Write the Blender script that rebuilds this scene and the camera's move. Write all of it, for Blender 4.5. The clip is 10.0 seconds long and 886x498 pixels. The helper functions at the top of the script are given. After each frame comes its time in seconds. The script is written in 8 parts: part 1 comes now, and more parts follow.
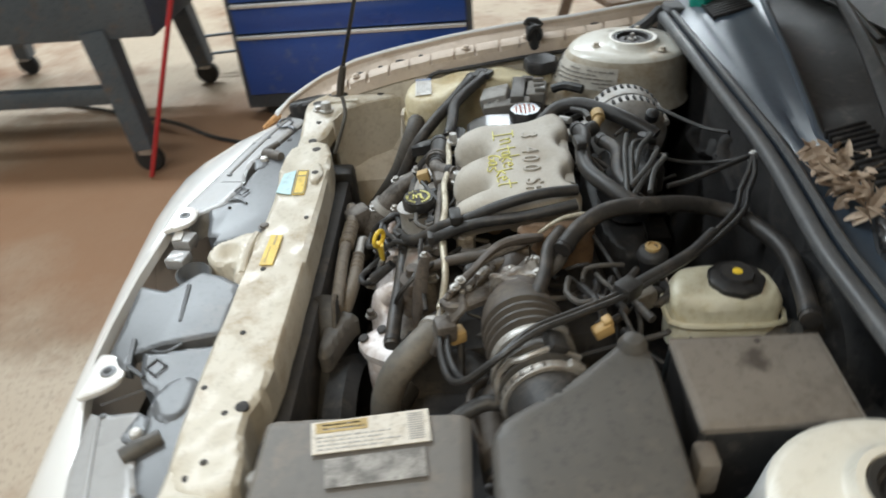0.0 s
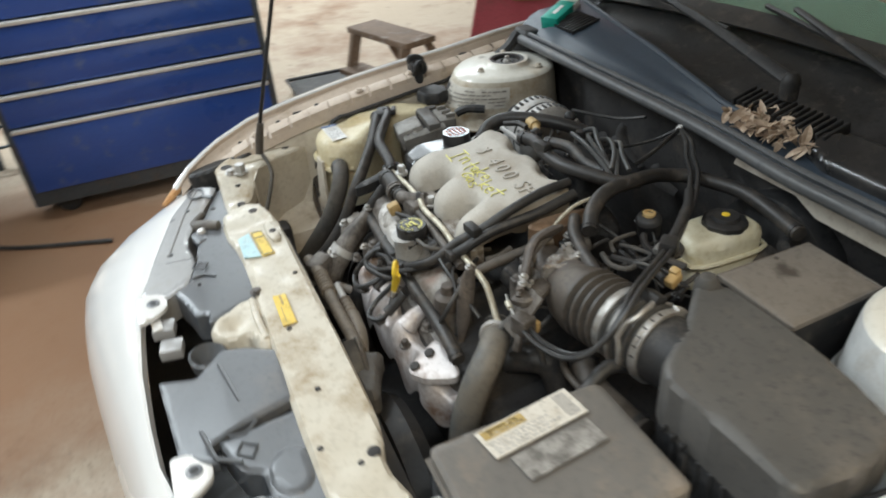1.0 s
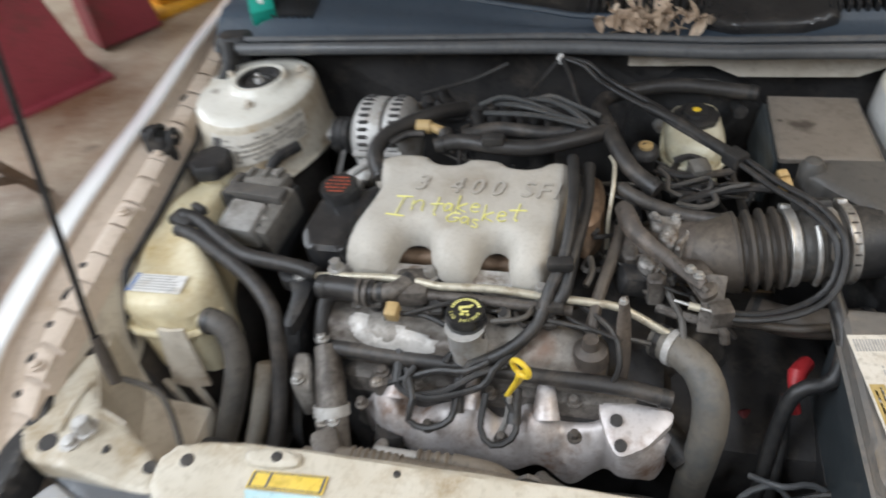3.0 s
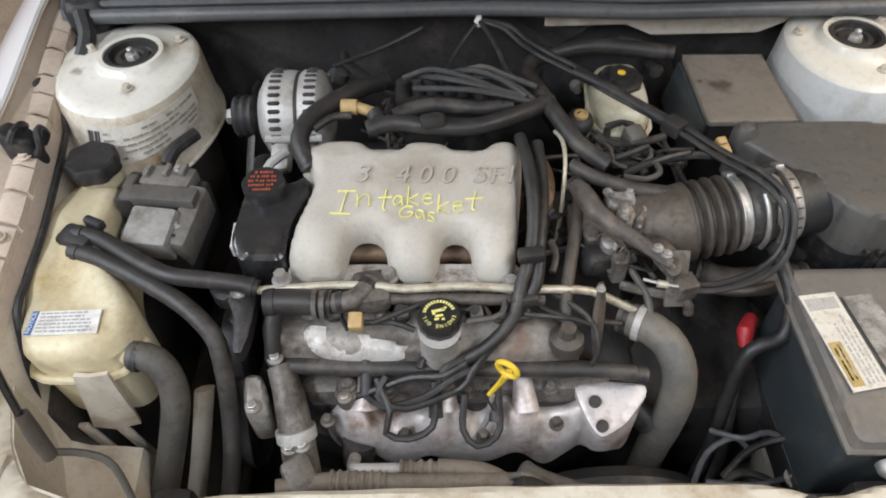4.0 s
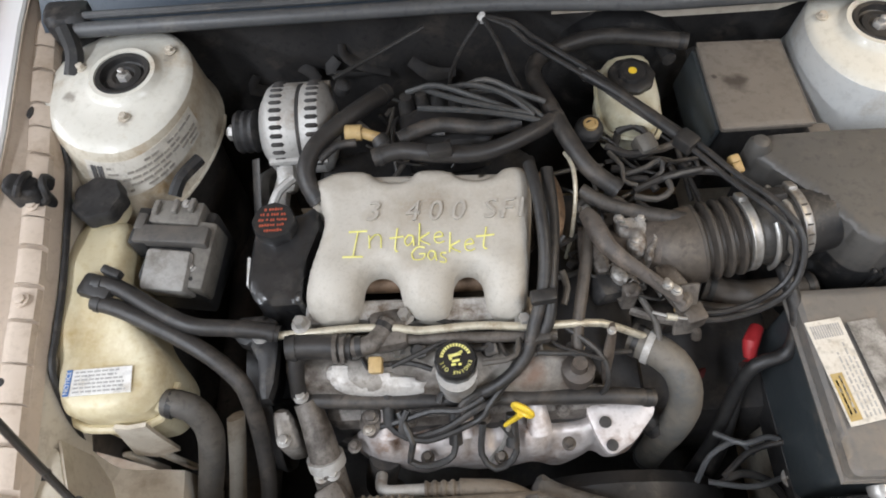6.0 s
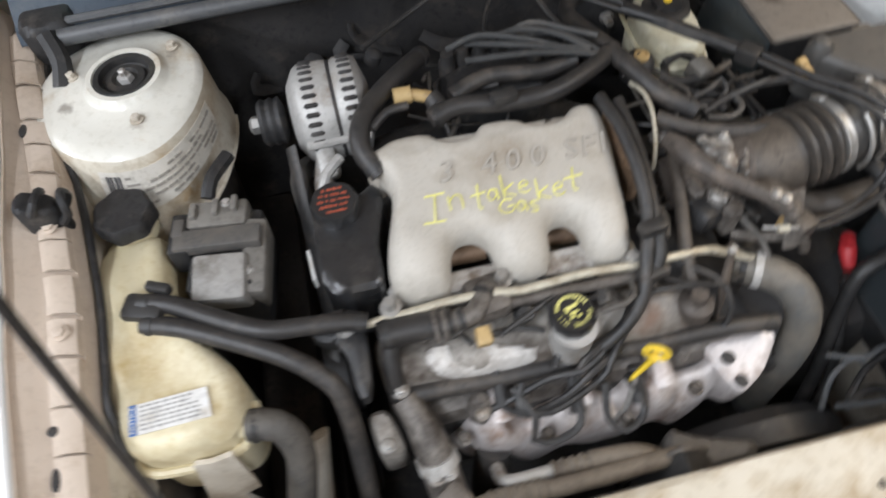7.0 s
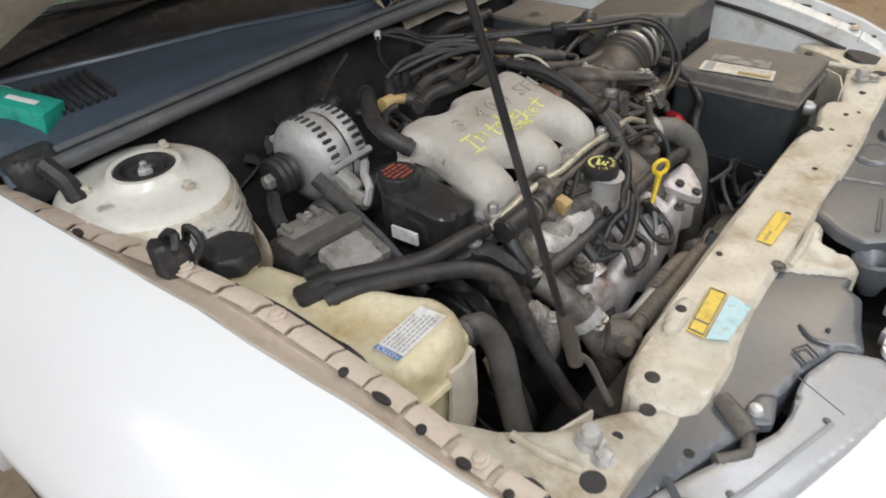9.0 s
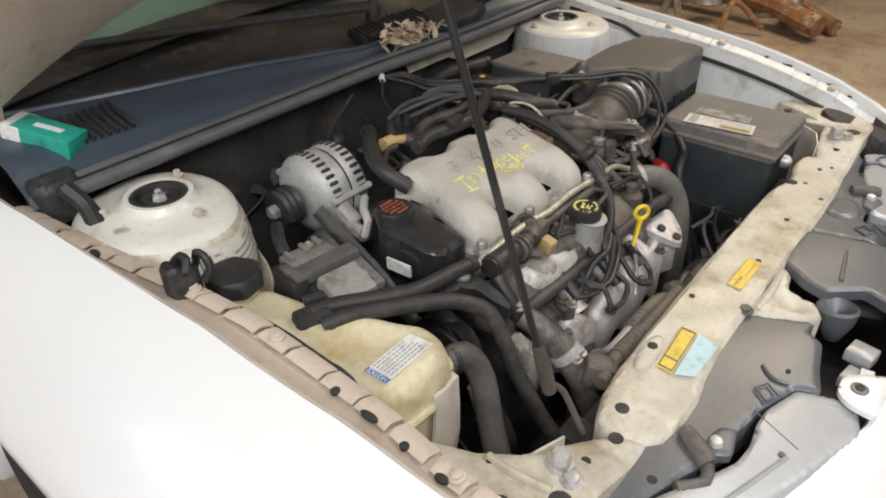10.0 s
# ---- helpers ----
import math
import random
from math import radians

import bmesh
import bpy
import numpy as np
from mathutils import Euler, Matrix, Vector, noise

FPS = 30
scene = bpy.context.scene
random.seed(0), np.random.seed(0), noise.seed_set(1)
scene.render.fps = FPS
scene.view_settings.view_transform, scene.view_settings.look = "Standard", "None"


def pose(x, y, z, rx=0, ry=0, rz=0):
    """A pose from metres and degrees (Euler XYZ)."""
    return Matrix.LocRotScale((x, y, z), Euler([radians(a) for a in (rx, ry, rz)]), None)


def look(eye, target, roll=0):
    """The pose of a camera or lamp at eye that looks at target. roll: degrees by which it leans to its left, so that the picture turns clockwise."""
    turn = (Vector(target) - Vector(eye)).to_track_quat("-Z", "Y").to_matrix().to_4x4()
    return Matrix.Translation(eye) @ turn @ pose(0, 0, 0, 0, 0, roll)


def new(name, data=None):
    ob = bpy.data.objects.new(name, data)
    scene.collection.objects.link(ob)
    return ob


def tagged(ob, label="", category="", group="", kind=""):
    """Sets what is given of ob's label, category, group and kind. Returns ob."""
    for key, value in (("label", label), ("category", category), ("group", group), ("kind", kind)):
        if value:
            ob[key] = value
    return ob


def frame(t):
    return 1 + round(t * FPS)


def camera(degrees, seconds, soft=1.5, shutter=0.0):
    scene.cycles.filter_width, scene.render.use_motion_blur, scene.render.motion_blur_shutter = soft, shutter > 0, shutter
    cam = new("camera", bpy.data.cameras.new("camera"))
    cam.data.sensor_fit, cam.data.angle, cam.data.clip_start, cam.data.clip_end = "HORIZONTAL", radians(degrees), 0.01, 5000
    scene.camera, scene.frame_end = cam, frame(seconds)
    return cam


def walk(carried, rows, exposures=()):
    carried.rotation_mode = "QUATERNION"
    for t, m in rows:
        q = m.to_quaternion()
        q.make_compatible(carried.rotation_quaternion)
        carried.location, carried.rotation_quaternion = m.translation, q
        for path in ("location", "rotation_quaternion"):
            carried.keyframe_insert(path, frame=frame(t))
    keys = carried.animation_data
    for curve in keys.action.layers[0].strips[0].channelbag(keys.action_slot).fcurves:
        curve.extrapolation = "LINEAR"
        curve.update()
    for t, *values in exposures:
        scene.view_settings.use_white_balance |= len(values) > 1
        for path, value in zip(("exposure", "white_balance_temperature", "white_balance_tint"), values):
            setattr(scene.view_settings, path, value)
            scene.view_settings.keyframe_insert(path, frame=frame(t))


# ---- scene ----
cam = camera(65.2, 10.0, soft=1.8, shutter=0.5)
METRES, EYE, TILT, LEAN, TURN = 8.0, 1.5, 0.0, 0.0, 0.0
PATH = [
    (0, (0.926, 0.168, 1.393), (-0.696, 0.066, 0.227), -4.7),
    (0.5, (0.99, -0.064, 1.414), (-0.635, 0.201, 0.278), -5.9),
    (1, (0.92, -0.262, 1.408), (-0.643, 0.346, 0.319), -4.5),
    (1.5, (0.628, -0.407, 1.444), (-0.738, 0.494, 0.293), -8.3),
    (1.6, (0.597, -0.434, 1.455), (-0.728, 0.513, 0.294), -8.1),
    (2, (0.491, -0.581, 1.468), (-0.579, 0.643, 0.303), -7.8),
    (2.5, (0.363, -0.64, 1.484), (-0.477, 0.716, 0.277), -9.9),
    (3, (0.12, -0.512, 1.445), (-0.394, 0.886, 0.111), -9.8),
    (3.2, (0.057, -0.48, 1.431), (-0.244, 0.933, 0.048), -5.3),
    (4.3, (-0.066, -0.342, 1.515), (-0.09, 0.795, -0.13), -2.3),
    (4.5, (-0.055, -0.261, 1.541), (-0.093, 0.742, -0.189), -2.2),
    (5, (-0.057, -0.214, 1.609), (-0.17, 0.724, -0.154), -7.8),
    (5.5, (-0.067, -0.241, 1.627), (-0.141, 0.718, -0.126), -6.4),
    (5.7, (-0.058, -0.243, 1.627), (-0.133, 0.726, -0.121), -6.8),
    (6.8, (-0.181, -0.235, 1.532), (-0.093, 0.812, -0.17), -3.9),
    (7, (-0.272, -0.263, 1.496), (-0.109, 0.807, -0.186), -5.5),
    (7.5, (-0.456, -0.29, 1.446), (-0.024, 0.868, -0.127), -10.7),
    (8, (-0.593, -0.203, 1.405), (0.048, 1.099, 0.029), -13.8),
    (8.5, (-0.785, -0.243, 1.332), (0.328, 0.81, 0.046), -5.7),
    (9, (-0.938, -0.341, 1.328), (0.272, 0.704, 0.127), -3.7),
    (9.5, (-0.958, -0.378, 1.346), (0.284, 0.685, 0.195), -2.9),
    (10, (-0.972, -0.384, 1.368), (0.285, 0.69, 0.243), -1.3),
]
EXPOSURES = [(0, -0.10, 6060, 4), (0.5, -0.08, 6000, 4), (1, -0.10, 6060, 4), (1.5, -0.32, 6330, 5), (2.5, -0.22, 6130, 8), (3, 0.0, 6000, 9), (4.5, 0.05, 6120, 11), (7, 0.08, 6080, 11), (7.4, 0.50, 5950, 11), (8.0, 0.56, 6000, 11), (8.4, 0.04, 6050, 10), (9, -0.25, 6250, 10), (10, -0.20, 6500, 10)]
walk(cam, [(t, look(eye, target, roll)) for t, eye, target, roll in PATH], EXPOSURES)

# ---- light ----
world = bpy.data.worlds.new("world")
scene.world = world
world.use_nodes = True
world.node_tree.nodes["Background"].inputs[0].default_value = (0.80, 0.88, 1.0, 1)
world.node_tree.nodes["Background"].inputs[1].default_value = 0.05

# ceiling lamps: centre, width, length, watts, colour
COOL, WARM = (0.94, 0.97, 1.0), (1.0, 0.76, 0.47)
LAMPS = [
    (-1.9, -1.5, 3.55, 0.35, 2.4, 86, COOL),
    (1.9, -1.5, 3.55, 0.35, 2.4, 56, COOL),
    (0.0, -3.9, 3.55, 0.35, 2.4, 52, COOL),
    (-6.0, 1.7, 3.55, 0.5, 4.2, 290, COOL),
    (-4.6, -3.0, 3.55, 0.35, 2.4, 210, COOL),
    (2.9, 0.5, 3.55, 0.9, 2.6, 80, WARM),
]

# ---- materials ----


def mat(name, a, b, rough=0.6, metal=0.0, big=6.0, fine=90.0, bump=0.15, spread=0.5, coat=0.0, stain=None, amount=0.5, stain_scale=14.0, spec=0.5, grain=1.0):
    """Two colours mottled at two scales, an optional stain colour in blotches, and fine relief."""
    m = bpy.data.materials.new(name)
    m.use_nodes = True
    nt = m.node_tree
    n, l = nt.nodes, nt.links
    p = n["Principled BSDF"]
    tc = n.new("ShaderNodeTexCoord")

    def cloud(scale, detail=4.0, rough_=0.6):
        c = n.new("ShaderNodeTexNoise")
        c.inputs["Scale"].default_value, c.inputs["Detail"].default_value, c.inputs["Roughness"].default_value = scale, detail, rough_
        l.new(tc.outputs["Object"], c.inputs["Vector"])
        return c

    def ramp(src, lo, hi):
        r = n.new("ShaderNodeMapRange")
        r.inputs["From Min"].default_value, r.inputs["From Max"].default_value = lo, hi
        l.new(src.outputs["Fac"], r.inputs["Value"])
        return r.outputs["Result"]

    def mix(fac, x, y, mode="MIX"):
        k = n.new("ShaderNodeMix")
        k.data_type, k.blend_type = "RGBA", mode
        if isinstance(fac, float):
            k.inputs["Factor"].default_value = fac
        else:
            l.new(fac, k.inputs["Factor"])
        for v, s in ((x, k.inputs[6]), (y, k.inputs[7])):
            if isinstance(v, tuple):
                s.default_value = (*v[:3], 1)
            else:
                l.new(v, s)
        return k.outputs[2]

    large, small = cloud(big), cloud(fine, 3.0)
    col = mix(ramp(large, 0.5 - spread / 2, 0.5 + spread / 2), a, b)
    if stain:
        blot = cloud(stain_scale, 6.0, 0.7)
        col = mix(ramp(blot, 0.62 - amount * 0.25, 0.78 - amount * 0.2), col, stain)
        specks = cloud(stain_scale * 4.3, 5.0, 0.75)
        k = n.new("ShaderNodeMapRange")
        k.inputs["From Min"].default_value, k.inputs["From Max"].default_value, k.inputs["To Max"].default_value = 0.56, 0.74, 0.75 * amount + 0.1
        l.new(specks.outputs["Fac"], k.inputs["Value"])
        col = mix(k.outputs["Result"], col, tuple(0.75 * v for v in stain))
    dark = tuple(v * (1 - 0.28 * grain) for v in a)
    col = mix(ramp(small, 0.52, 0.75), col, dark)
    l.new(col, p.inputs["Base Color"])
    rr = n.new("ShaderNodeMapRange")
    rr.inputs["To Min"].default_value, rr.inputs["To Max"].default_value = max(rough - 0.15, 0.03), min(rough + 0.18, 1)
    l.new(large.outputs["Fac"], rr.inputs["Value"])
    l.new(rr.outputs["Result"], p.inputs["Roughness"])
    p.inputs["Metallic"].default_value = metal
    p.inputs["Specular IOR Level"].default_value = spec
    p.inputs["Coat Weight"].default_value = coat
    p.inputs["Coat Roughness"].default_value = 0.12
    if bump:
        bp = n.new("ShaderNodeBump")
        bp.inputs["Strength"].default_value, bp.inputs["Distance"].default_value = bump, 0.002
        l.new(small.outputs["Fac"], bp.inputs["Height"])
        l.new(bp.outputs["Normal"], p.inputs["Normal"])
    return m


def spot(name, centre, size, colour):
    """Adds one ragged stain to a material: where it sits on the thing, its radius and its colour."""
    nt = M[name].node_tree
    n, l = nt.nodes, nt.links
    base = n["Principled BSDF"].inputs["Base Color"]
    old = base.links[0].from_socket
    tc, rag, add = n.new("ShaderNodeTexCoord"), n.new("ShaderNodeTexNoise"), n.new("ShaderNodeVectorMath")
    rag.inputs["Scale"].default_value, rag.inputs["Detail"].default_value = 1.1 / size, 5.0
    l.new(tc.outputs["Object"], rag.inputs["Vector"])
    add.operation = "DISTANCE"
    l.new(tc.outputs["Object"], add.inputs[0])
    add.inputs[1].default_value = centre
    span, wob = n.new("ShaderNodeMath"), n.new("ShaderNodeMapRange")
    span.operation = "MULTIPLY_ADD"
    l.new(rag.outputs["Fac"], span.inputs[0])
    span.inputs[1].default_value = 2.2 * size
    l.new(add.outputs["Value"], span.inputs[2])
    wob.inputs["From Min"].default_value, wob.inputs["From Max"].default_value = 2.1 * size, 1.35 * size
    wob.inputs["To Max"].default_value = 0.85
    l.new(span.outputs["Value"], wob.inputs["Value"])
    k = n.new("ShaderNodeMix")
    k.data_type = "RGBA"
    l.new(wob.outputs["Result"], k.inputs["Factor"])
    l.new(old, k.inputs[6])
    k.inputs[7].default_value = (*colour, 1)
    l.new(k.outputs[2], base)


M = {}
M["white_paint"] = mat("white_paint", (0.81, 0.81, 0.80), (0.825, 0.825, 0.815), 0.26, big=0.5, bump=0.0, coat=0.6, grain=0.02)
M["bay_paint"] = mat("bay_paint", (0.55, 0.49, 0.40), (0.66, 0.615, 0.53), 0.5, big=5, bump=0.05, stain=(0.27, 0.20, 0.13), amount=0.5, stain_scale=6, grain=0.35)
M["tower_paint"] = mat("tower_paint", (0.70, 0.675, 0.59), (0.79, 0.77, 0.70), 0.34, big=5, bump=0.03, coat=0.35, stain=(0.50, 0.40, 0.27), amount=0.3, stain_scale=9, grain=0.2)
spot("tower_paint", (-0.640, 0.490, 0.853), 0.013, (0.30, 0.27, 0.23))
spot("tower_paint", (-0.545, 0.436, 0.853), 0.012, (0.33, 0.29, 0.24))
spot("tower_paint", (-0.500, 0.560, 0.853), 0.011, (0.32, 0.28, 0.23))
M["flange"] = mat("flange", (0.575, 0.475, 0.38), (0.65, 0.55, 0.455), 0.5, big=9, bump=0.04, stain=(0.40, 0.30, 0.21), amount=0.25, stain_scale=10, grain=0.25)
M["support"] = mat("support", (0.56, 0.51, 0.41), (0.65, 0.61, 0.52), 0.42, big=7, bump=0.05, coat=0.15, stain=(0.34, 0.255, 0.145), amount=0.45, stain_scale=9, grain=0.4)
M["hood_paint"] = mat("hood_paint", (0.76, 0.66, 0.56), (0.82, 0.74, 0.64), 0.6, big=5, bump=0.03, stain=(0.56, 0.45, 0.35), amount=0.3, grain=0.2)
M["cowl"] = mat("cowl", (0.034, 0.050, 0.072), (0.056, 0.077, 0.104), 0.34, big=3, bump=0.02, coat=0.15, stain=(0.09, 0.105, 0.12), amount=0.15, stain_scale=6, grain=0.15, spec=0.7)
M["rubber"] = mat("rubber", (0.019, 0.019, 0.020), (0.042, 0.040, 0.038), 0.45, big=20, bump=0.08, stain=(0.080, 0.069, 0.059), amount=0.35, stain_scale=18, grain=0.5)
M["hose"] = mat("hose", (0.022, 0.021, 0.021), (0.048, 0.044, 0.041), 0.45, big=12, bump=0.06, stain=(0.098, 0.084, 0.071), amount=0.4, stain_scale=12, grain=0.5)
M["black"] = mat("black", (0.016, 0.016, 0.017), (0.035, 0.034, 0.034), 0.5, big=12, bump=0.1, stain=(0.09, 0.08, 0.07), amount=0.3, stain_scale=28)
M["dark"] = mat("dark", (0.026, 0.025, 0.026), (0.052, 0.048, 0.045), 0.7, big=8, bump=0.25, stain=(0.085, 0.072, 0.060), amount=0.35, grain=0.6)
M["header"] = mat("header", (0.088, 0.096, 0.108), (0.124, 0.132, 0.144), 0.36, big=5, bump=0.03, stain=(0.165, 0.155, 0.148), amount=0.22, stain_scale=7, grain=0.2, spec=0.9)
M["lamp_plastic"] = mat("lamp_plastic", (0.36, 0.362, 0.37), (0.42, 0.425, 0.43), 0.28, big=4, bump=0.02, coat=0.2, stain=(0.32, 0.30, 0.28), amount=0.22, stain_scale=6, grain=0.1)
M["aluminium"] = mat("aluminium", (0.47, 0.44, 0.385), (0.55, 0.52, 0.465), 0.58, 0.05, big=7, fine=230, bump=0.12, stain=(0.36, 0.31, 0.245), amount=0.35, stain_scale=6, grain=0.25)
M["alloy"] = mat("alloy", (0.42, 0.41, 0.39), (0.55, 0.54, 0.52), 0.48, 0.25, big=12, fine=160, bump=0.1, stain=(0.24, 0.19, 0.14), amount=0.35, stain_scale=18, grain=0.4)
M["cast"] = mat("cast", (0.085, 0.074, 0.064), (0.25, 0.228, 0.205), 0.5, 0.25, big=16, fine=160, bump=0.2, stain=(0.040, 0.032, 0.027), amount=0.65, stain_scale=18, grain=0.7)
M["shield"] = mat("shield", (0.50, 0.46, 0.445), (0.70, 0.66, 0.645), 0.44, 0.3, big=16, bump=0.1, stain=(0.26, 0.175, 0.13), amount=0.5, stain_scale=15, grain=0.3)
M["steel"] = mat("steel", (0.38, 0.37, 0.35), (0.54, 0.53, 0.51), 0.42, 0.65, big=20, bump=0.08, stain=(0.20, 0.15, 0.10), amount=0.4, grain=0.4)
M["pipe"] = mat("pipe", (0.50, 0.46, 0.36), (0.62, 0.58, 0.47), 0.4, 0.35, big=30, bump=0.1, stain=(0.28, 0.21, 0.13), amount=0.4, stain_scale=40)
M["grey_plastic"] = mat("grey_plastic", (0.072, 0.070, 0.067), (0.122, 0.114, 0.104), 0.46, big=4, bump=0.05, stain=(0.180, 0.155, 0.130), amount=0.5, stain_scale=3.5, grain=0.3)
M["lid_plastic"] = mat("lid_plastic", (0.150, 0.132, 0.112), (0.215, 0.192, 0.166), 0.6, big=4, bump=0.05, stain=(0.11, 0.095, 0.08), amount=0.4, stain_scale=9, grain=0.25)
M["battery"] = mat("battery", (0.140, 0.132, 0.122), (0.180, 0.168, 0.153), 0.5, big=4, bump=0.03, stain=(0.30, 0.245, 0.19), amount=0.5, stain_scale=3.0, grain=0.15)
M["tank"] = mat("tank", (0.62, 0.53, 0.32), (0.75, 0.69, 0.51), 0.38, big=6, bump=0.02, stain=(0.47, 0.35, 0.16), amount=0.38, stain_scale=5, grain=0.08)
M["brake_tank"] = mat("brake_tank", (0.56, 0.52, 0.36), (0.68, 0.66, 0.55), 0.4, big=10, bump=0.04, stain=(0.42, 0.34, 0.17), amount=0.35, grain=0.2)
M["module"] = mat("module", (0.12, 0.112, 0.10), (0.23, 0.215, 0.19), 0.55, big=9, bump=0.08, stain=(0.075, 0.065, 0.055), amount=0.5, stain_scale=16, grain=0.5)
M["yellow"] = mat("yellow", (0.80, 0.55, 0.03), (0.86, 0.64, 0.06), 0.4, big=20, bump=0.03, stain=(0.45, 0.30, 0.05), amount=0.25)
M["paint_pen"] = mat("paint_pen", (0.78, 0.74, 0.20), (0.85, 0.82, 0.34), 0.5, big=40, bump=0.0)
spot("lid_plastic", (0.364, 0.476, 0.815), 0.023, (0.050, 0.040, 0.033))
spot("lid_plastic", (0.331, 0.486, 0.815), 0.006, (0.04, 0.032, 0.027))
M["meter_dark"] = mat("meter_dark", (0.05, 0.048, 0.046), (0.10, 0.096, 0.09), 0.38, 0.2, big=12, bump=0.08, stain=(0.17, 0.14, 0.11), amount=0.4, stain_scale=16, grain=0.5)
M["throttle_dirt"] = mat("throttle_dirt", (0.060, 0.050, 0.043), (0.120, 0.102, 0.088), 0.55, 0.1, big=18, bump=0.12, stain=(0.19, 0.155, 0.125), amount=0.4, stain_scale=20, grain=0.5)
M["casting"] = mat("casting", (0.16, 0.15, 0.14), (0.44, 0.425, 0.40), 0.45, 0.3, big=55, fine=200, bump=0.15, stain=(0.11, 0.085, 0.065), amount=0.6, stain_scale=45, grain=0.5)
M["duct_brown"] = mat("duct_brown", (0.055, 0.046, 0.038), (0.095, 0.080, 0.066), 0.5, big=10, bump=0.05, stain=(0.14, 0.115, 0.09), amount=0.4, stain_scale=12, grain=0.4)
M["lead"] = mat("lead", (0.040, 0.042, 0.043), (0.075, 0.076, 0.076), 0.42, big=8, bump=0.04, stain=(0.13, 0.12, 0.108), amount=0.4, stain_scale=14, grain=0.4)
# near-black that paints shade onto the passenger side's lower bay
M["bay_shade"] = mat("bay_shade", (0.030, 0.026, 0.024), (0.060, 0.052, 0.045), 0.6, big=8, bump=0.1, stain=(0.10, 0.080, 0.062), amount=0.45, stain_scale=9, grain=0.5)
M["red_dull"] = mat("red_dull", (0.13, 0.022, 0.024), (0.19, 0.04, 0.04), 0.6, big=20, bump=0.05, stain=(0.07, 0.03, 0.028), amount=0.5, stain_scale=30, grain=0.4)
M["red"] = mat("red", (0.42, 0.022, 0.028), (0.50, 0.04, 0.045), 0.4, big=20, bump=0.03, grain=0.3)
M["orange_text"] = mat("orange_text", (0.40, 0.085, 0.045), (0.46, 0.11, 0.06), 0.5, big=20, bump=0.0)
M["label"] = mat("label", (0.74, 0.73, 0.70), (0.82, 0.81, 0.79), 0.45, big=20, bump=0.02, stain=(0.55, 0.50, 0.42), amount=0.3, stain_scale=25)
M["ink"] = mat("ink", (0.10, 0.10, 0.11), (0.20, 0.19, 0.18), 0.6, big=40, bump=0.0)
M["grey_ink"] = mat("grey_ink", (0.36, 0.35, 0.34), (0.48, 0.47, 0.45), 0.6, big=40, bump=0.0)
M["blue_ink"] = mat("blue_ink", (0.05, 0.15, 0.42), (0.07, 0.19, 0.48), 0.5, big=40, bump=0.0)
M["gold_ink"] = mat("gold_ink", (0.42, 0.30, 0.10), (0.50, 0.38, 0.16), 0.5, big=40, bump=0.0)
M["sticker_yellow"] = mat("sticker_yellow", (0.78, 0.55, 0.07), (0.84, 0.64, 0.14), 0.45, big=25, bump=0.02, stain=(0.50, 0.36, 0.10), amount=0.3)
M["sticker_blue"] = mat("sticker_blue", (0.45, 0.68, 0.74), (0.56, 0.76, 0.80), 0.45, big=25, bump=0.02, stain=(0.66, 0.66, 0.58), amount=0.35)
M["green_card"] = mat("green_card", (0.015, 0.30, 0.22), (0.03, 0.38, 0.29), 0.35, big=14, bump=0.02)
M["tan"] = mat("tan", (0.42, 0.28, 0.11), (0.52, 0.38, 0.18), 0.5, big=24, bump=0.05, stain=(0.25, 0.17, 0.08), amount=0.35, stain_scale=40, grain=0.5)
M["leaf"] = mat("leaf", (0.46, 0.34, 0.24), (0.80, 0.66, 0.51), 0.7, big=14, bump=0.15, spread=0.3, stain=(0.30, 0.20, 0.13), amount=0.3, stain_scale=30, grain=0.4)
M["blue_steel"] = mat("blue_steel", (0.022, 0.070, 0.33), (0.034, 0.100, 0.42), 0.30, big=2, bump=0.02, coat=0.3, stain=(0.14, 0.18, 0.30), amount=0.2, stain_scale=9, grain=0.3)
M["trim_metal"] = mat("trim_metal", (0.70, 0.69, 0.66), (0.80, 0.79, 0.77), 0.35, 0.4, big=10, bump=0.02)
M["bench_steel"] = mat("bench_steel", (0.065, 0.082, 0.10), (0.11, 0.13, 0.15), 0.5, 0.2, big=4, bump=0.08, stain=(0.14, 0.11, 0.09), amount=0.3)
M["lift_red"] = mat("lift_red", (0.23, 0.030, 0.045), (0.30, 0.055, 0.070), 0.5, big=3, bump=0.05, stain=(0.14, 0.05, 0.045), amount=0.45, stain_scale=5)
M["lift_yellow"] = mat("lift_yellow", (0.72, 0.34, 0.02), (0.80, 0.44, 0.03), 0.5, big=3, bump=0.05, stain=(0.40, 0.22, 0.06), amount=0.35, stain_scale=8)
M["wood"] = mat("wood", (0.13, 0.085, 0.055), (0.24, 0.17, 0.12), 0.7, big=9, bump=0.3, stain=(0.40, 0.37, 0.33), amount=0.3, stain_scale=16)
M["rust"] = mat("rust", (0.20, 0.085, 0.035), (0.34, 0.17, 0.07), 0.8, 0.2, big=9, bump=0.4, stain=(0.50, 0.46, 0.42), amount=0.35, stain_scale=14)
M["wall"] = mat("wall", (0.58, 0.54, 0.47), (0.66, 0.62, 0.55), 0.8, big=0.8, bump=0.1, stain=(0.45, 0.40, 0.33), amount=0.3, stain_scale=2)
M["ceiling"] = mat("ceiling", (0.60, 0.58, 0.54), (0.68, 0.66, 0.62), 0.9, big=1, bump=0.1)
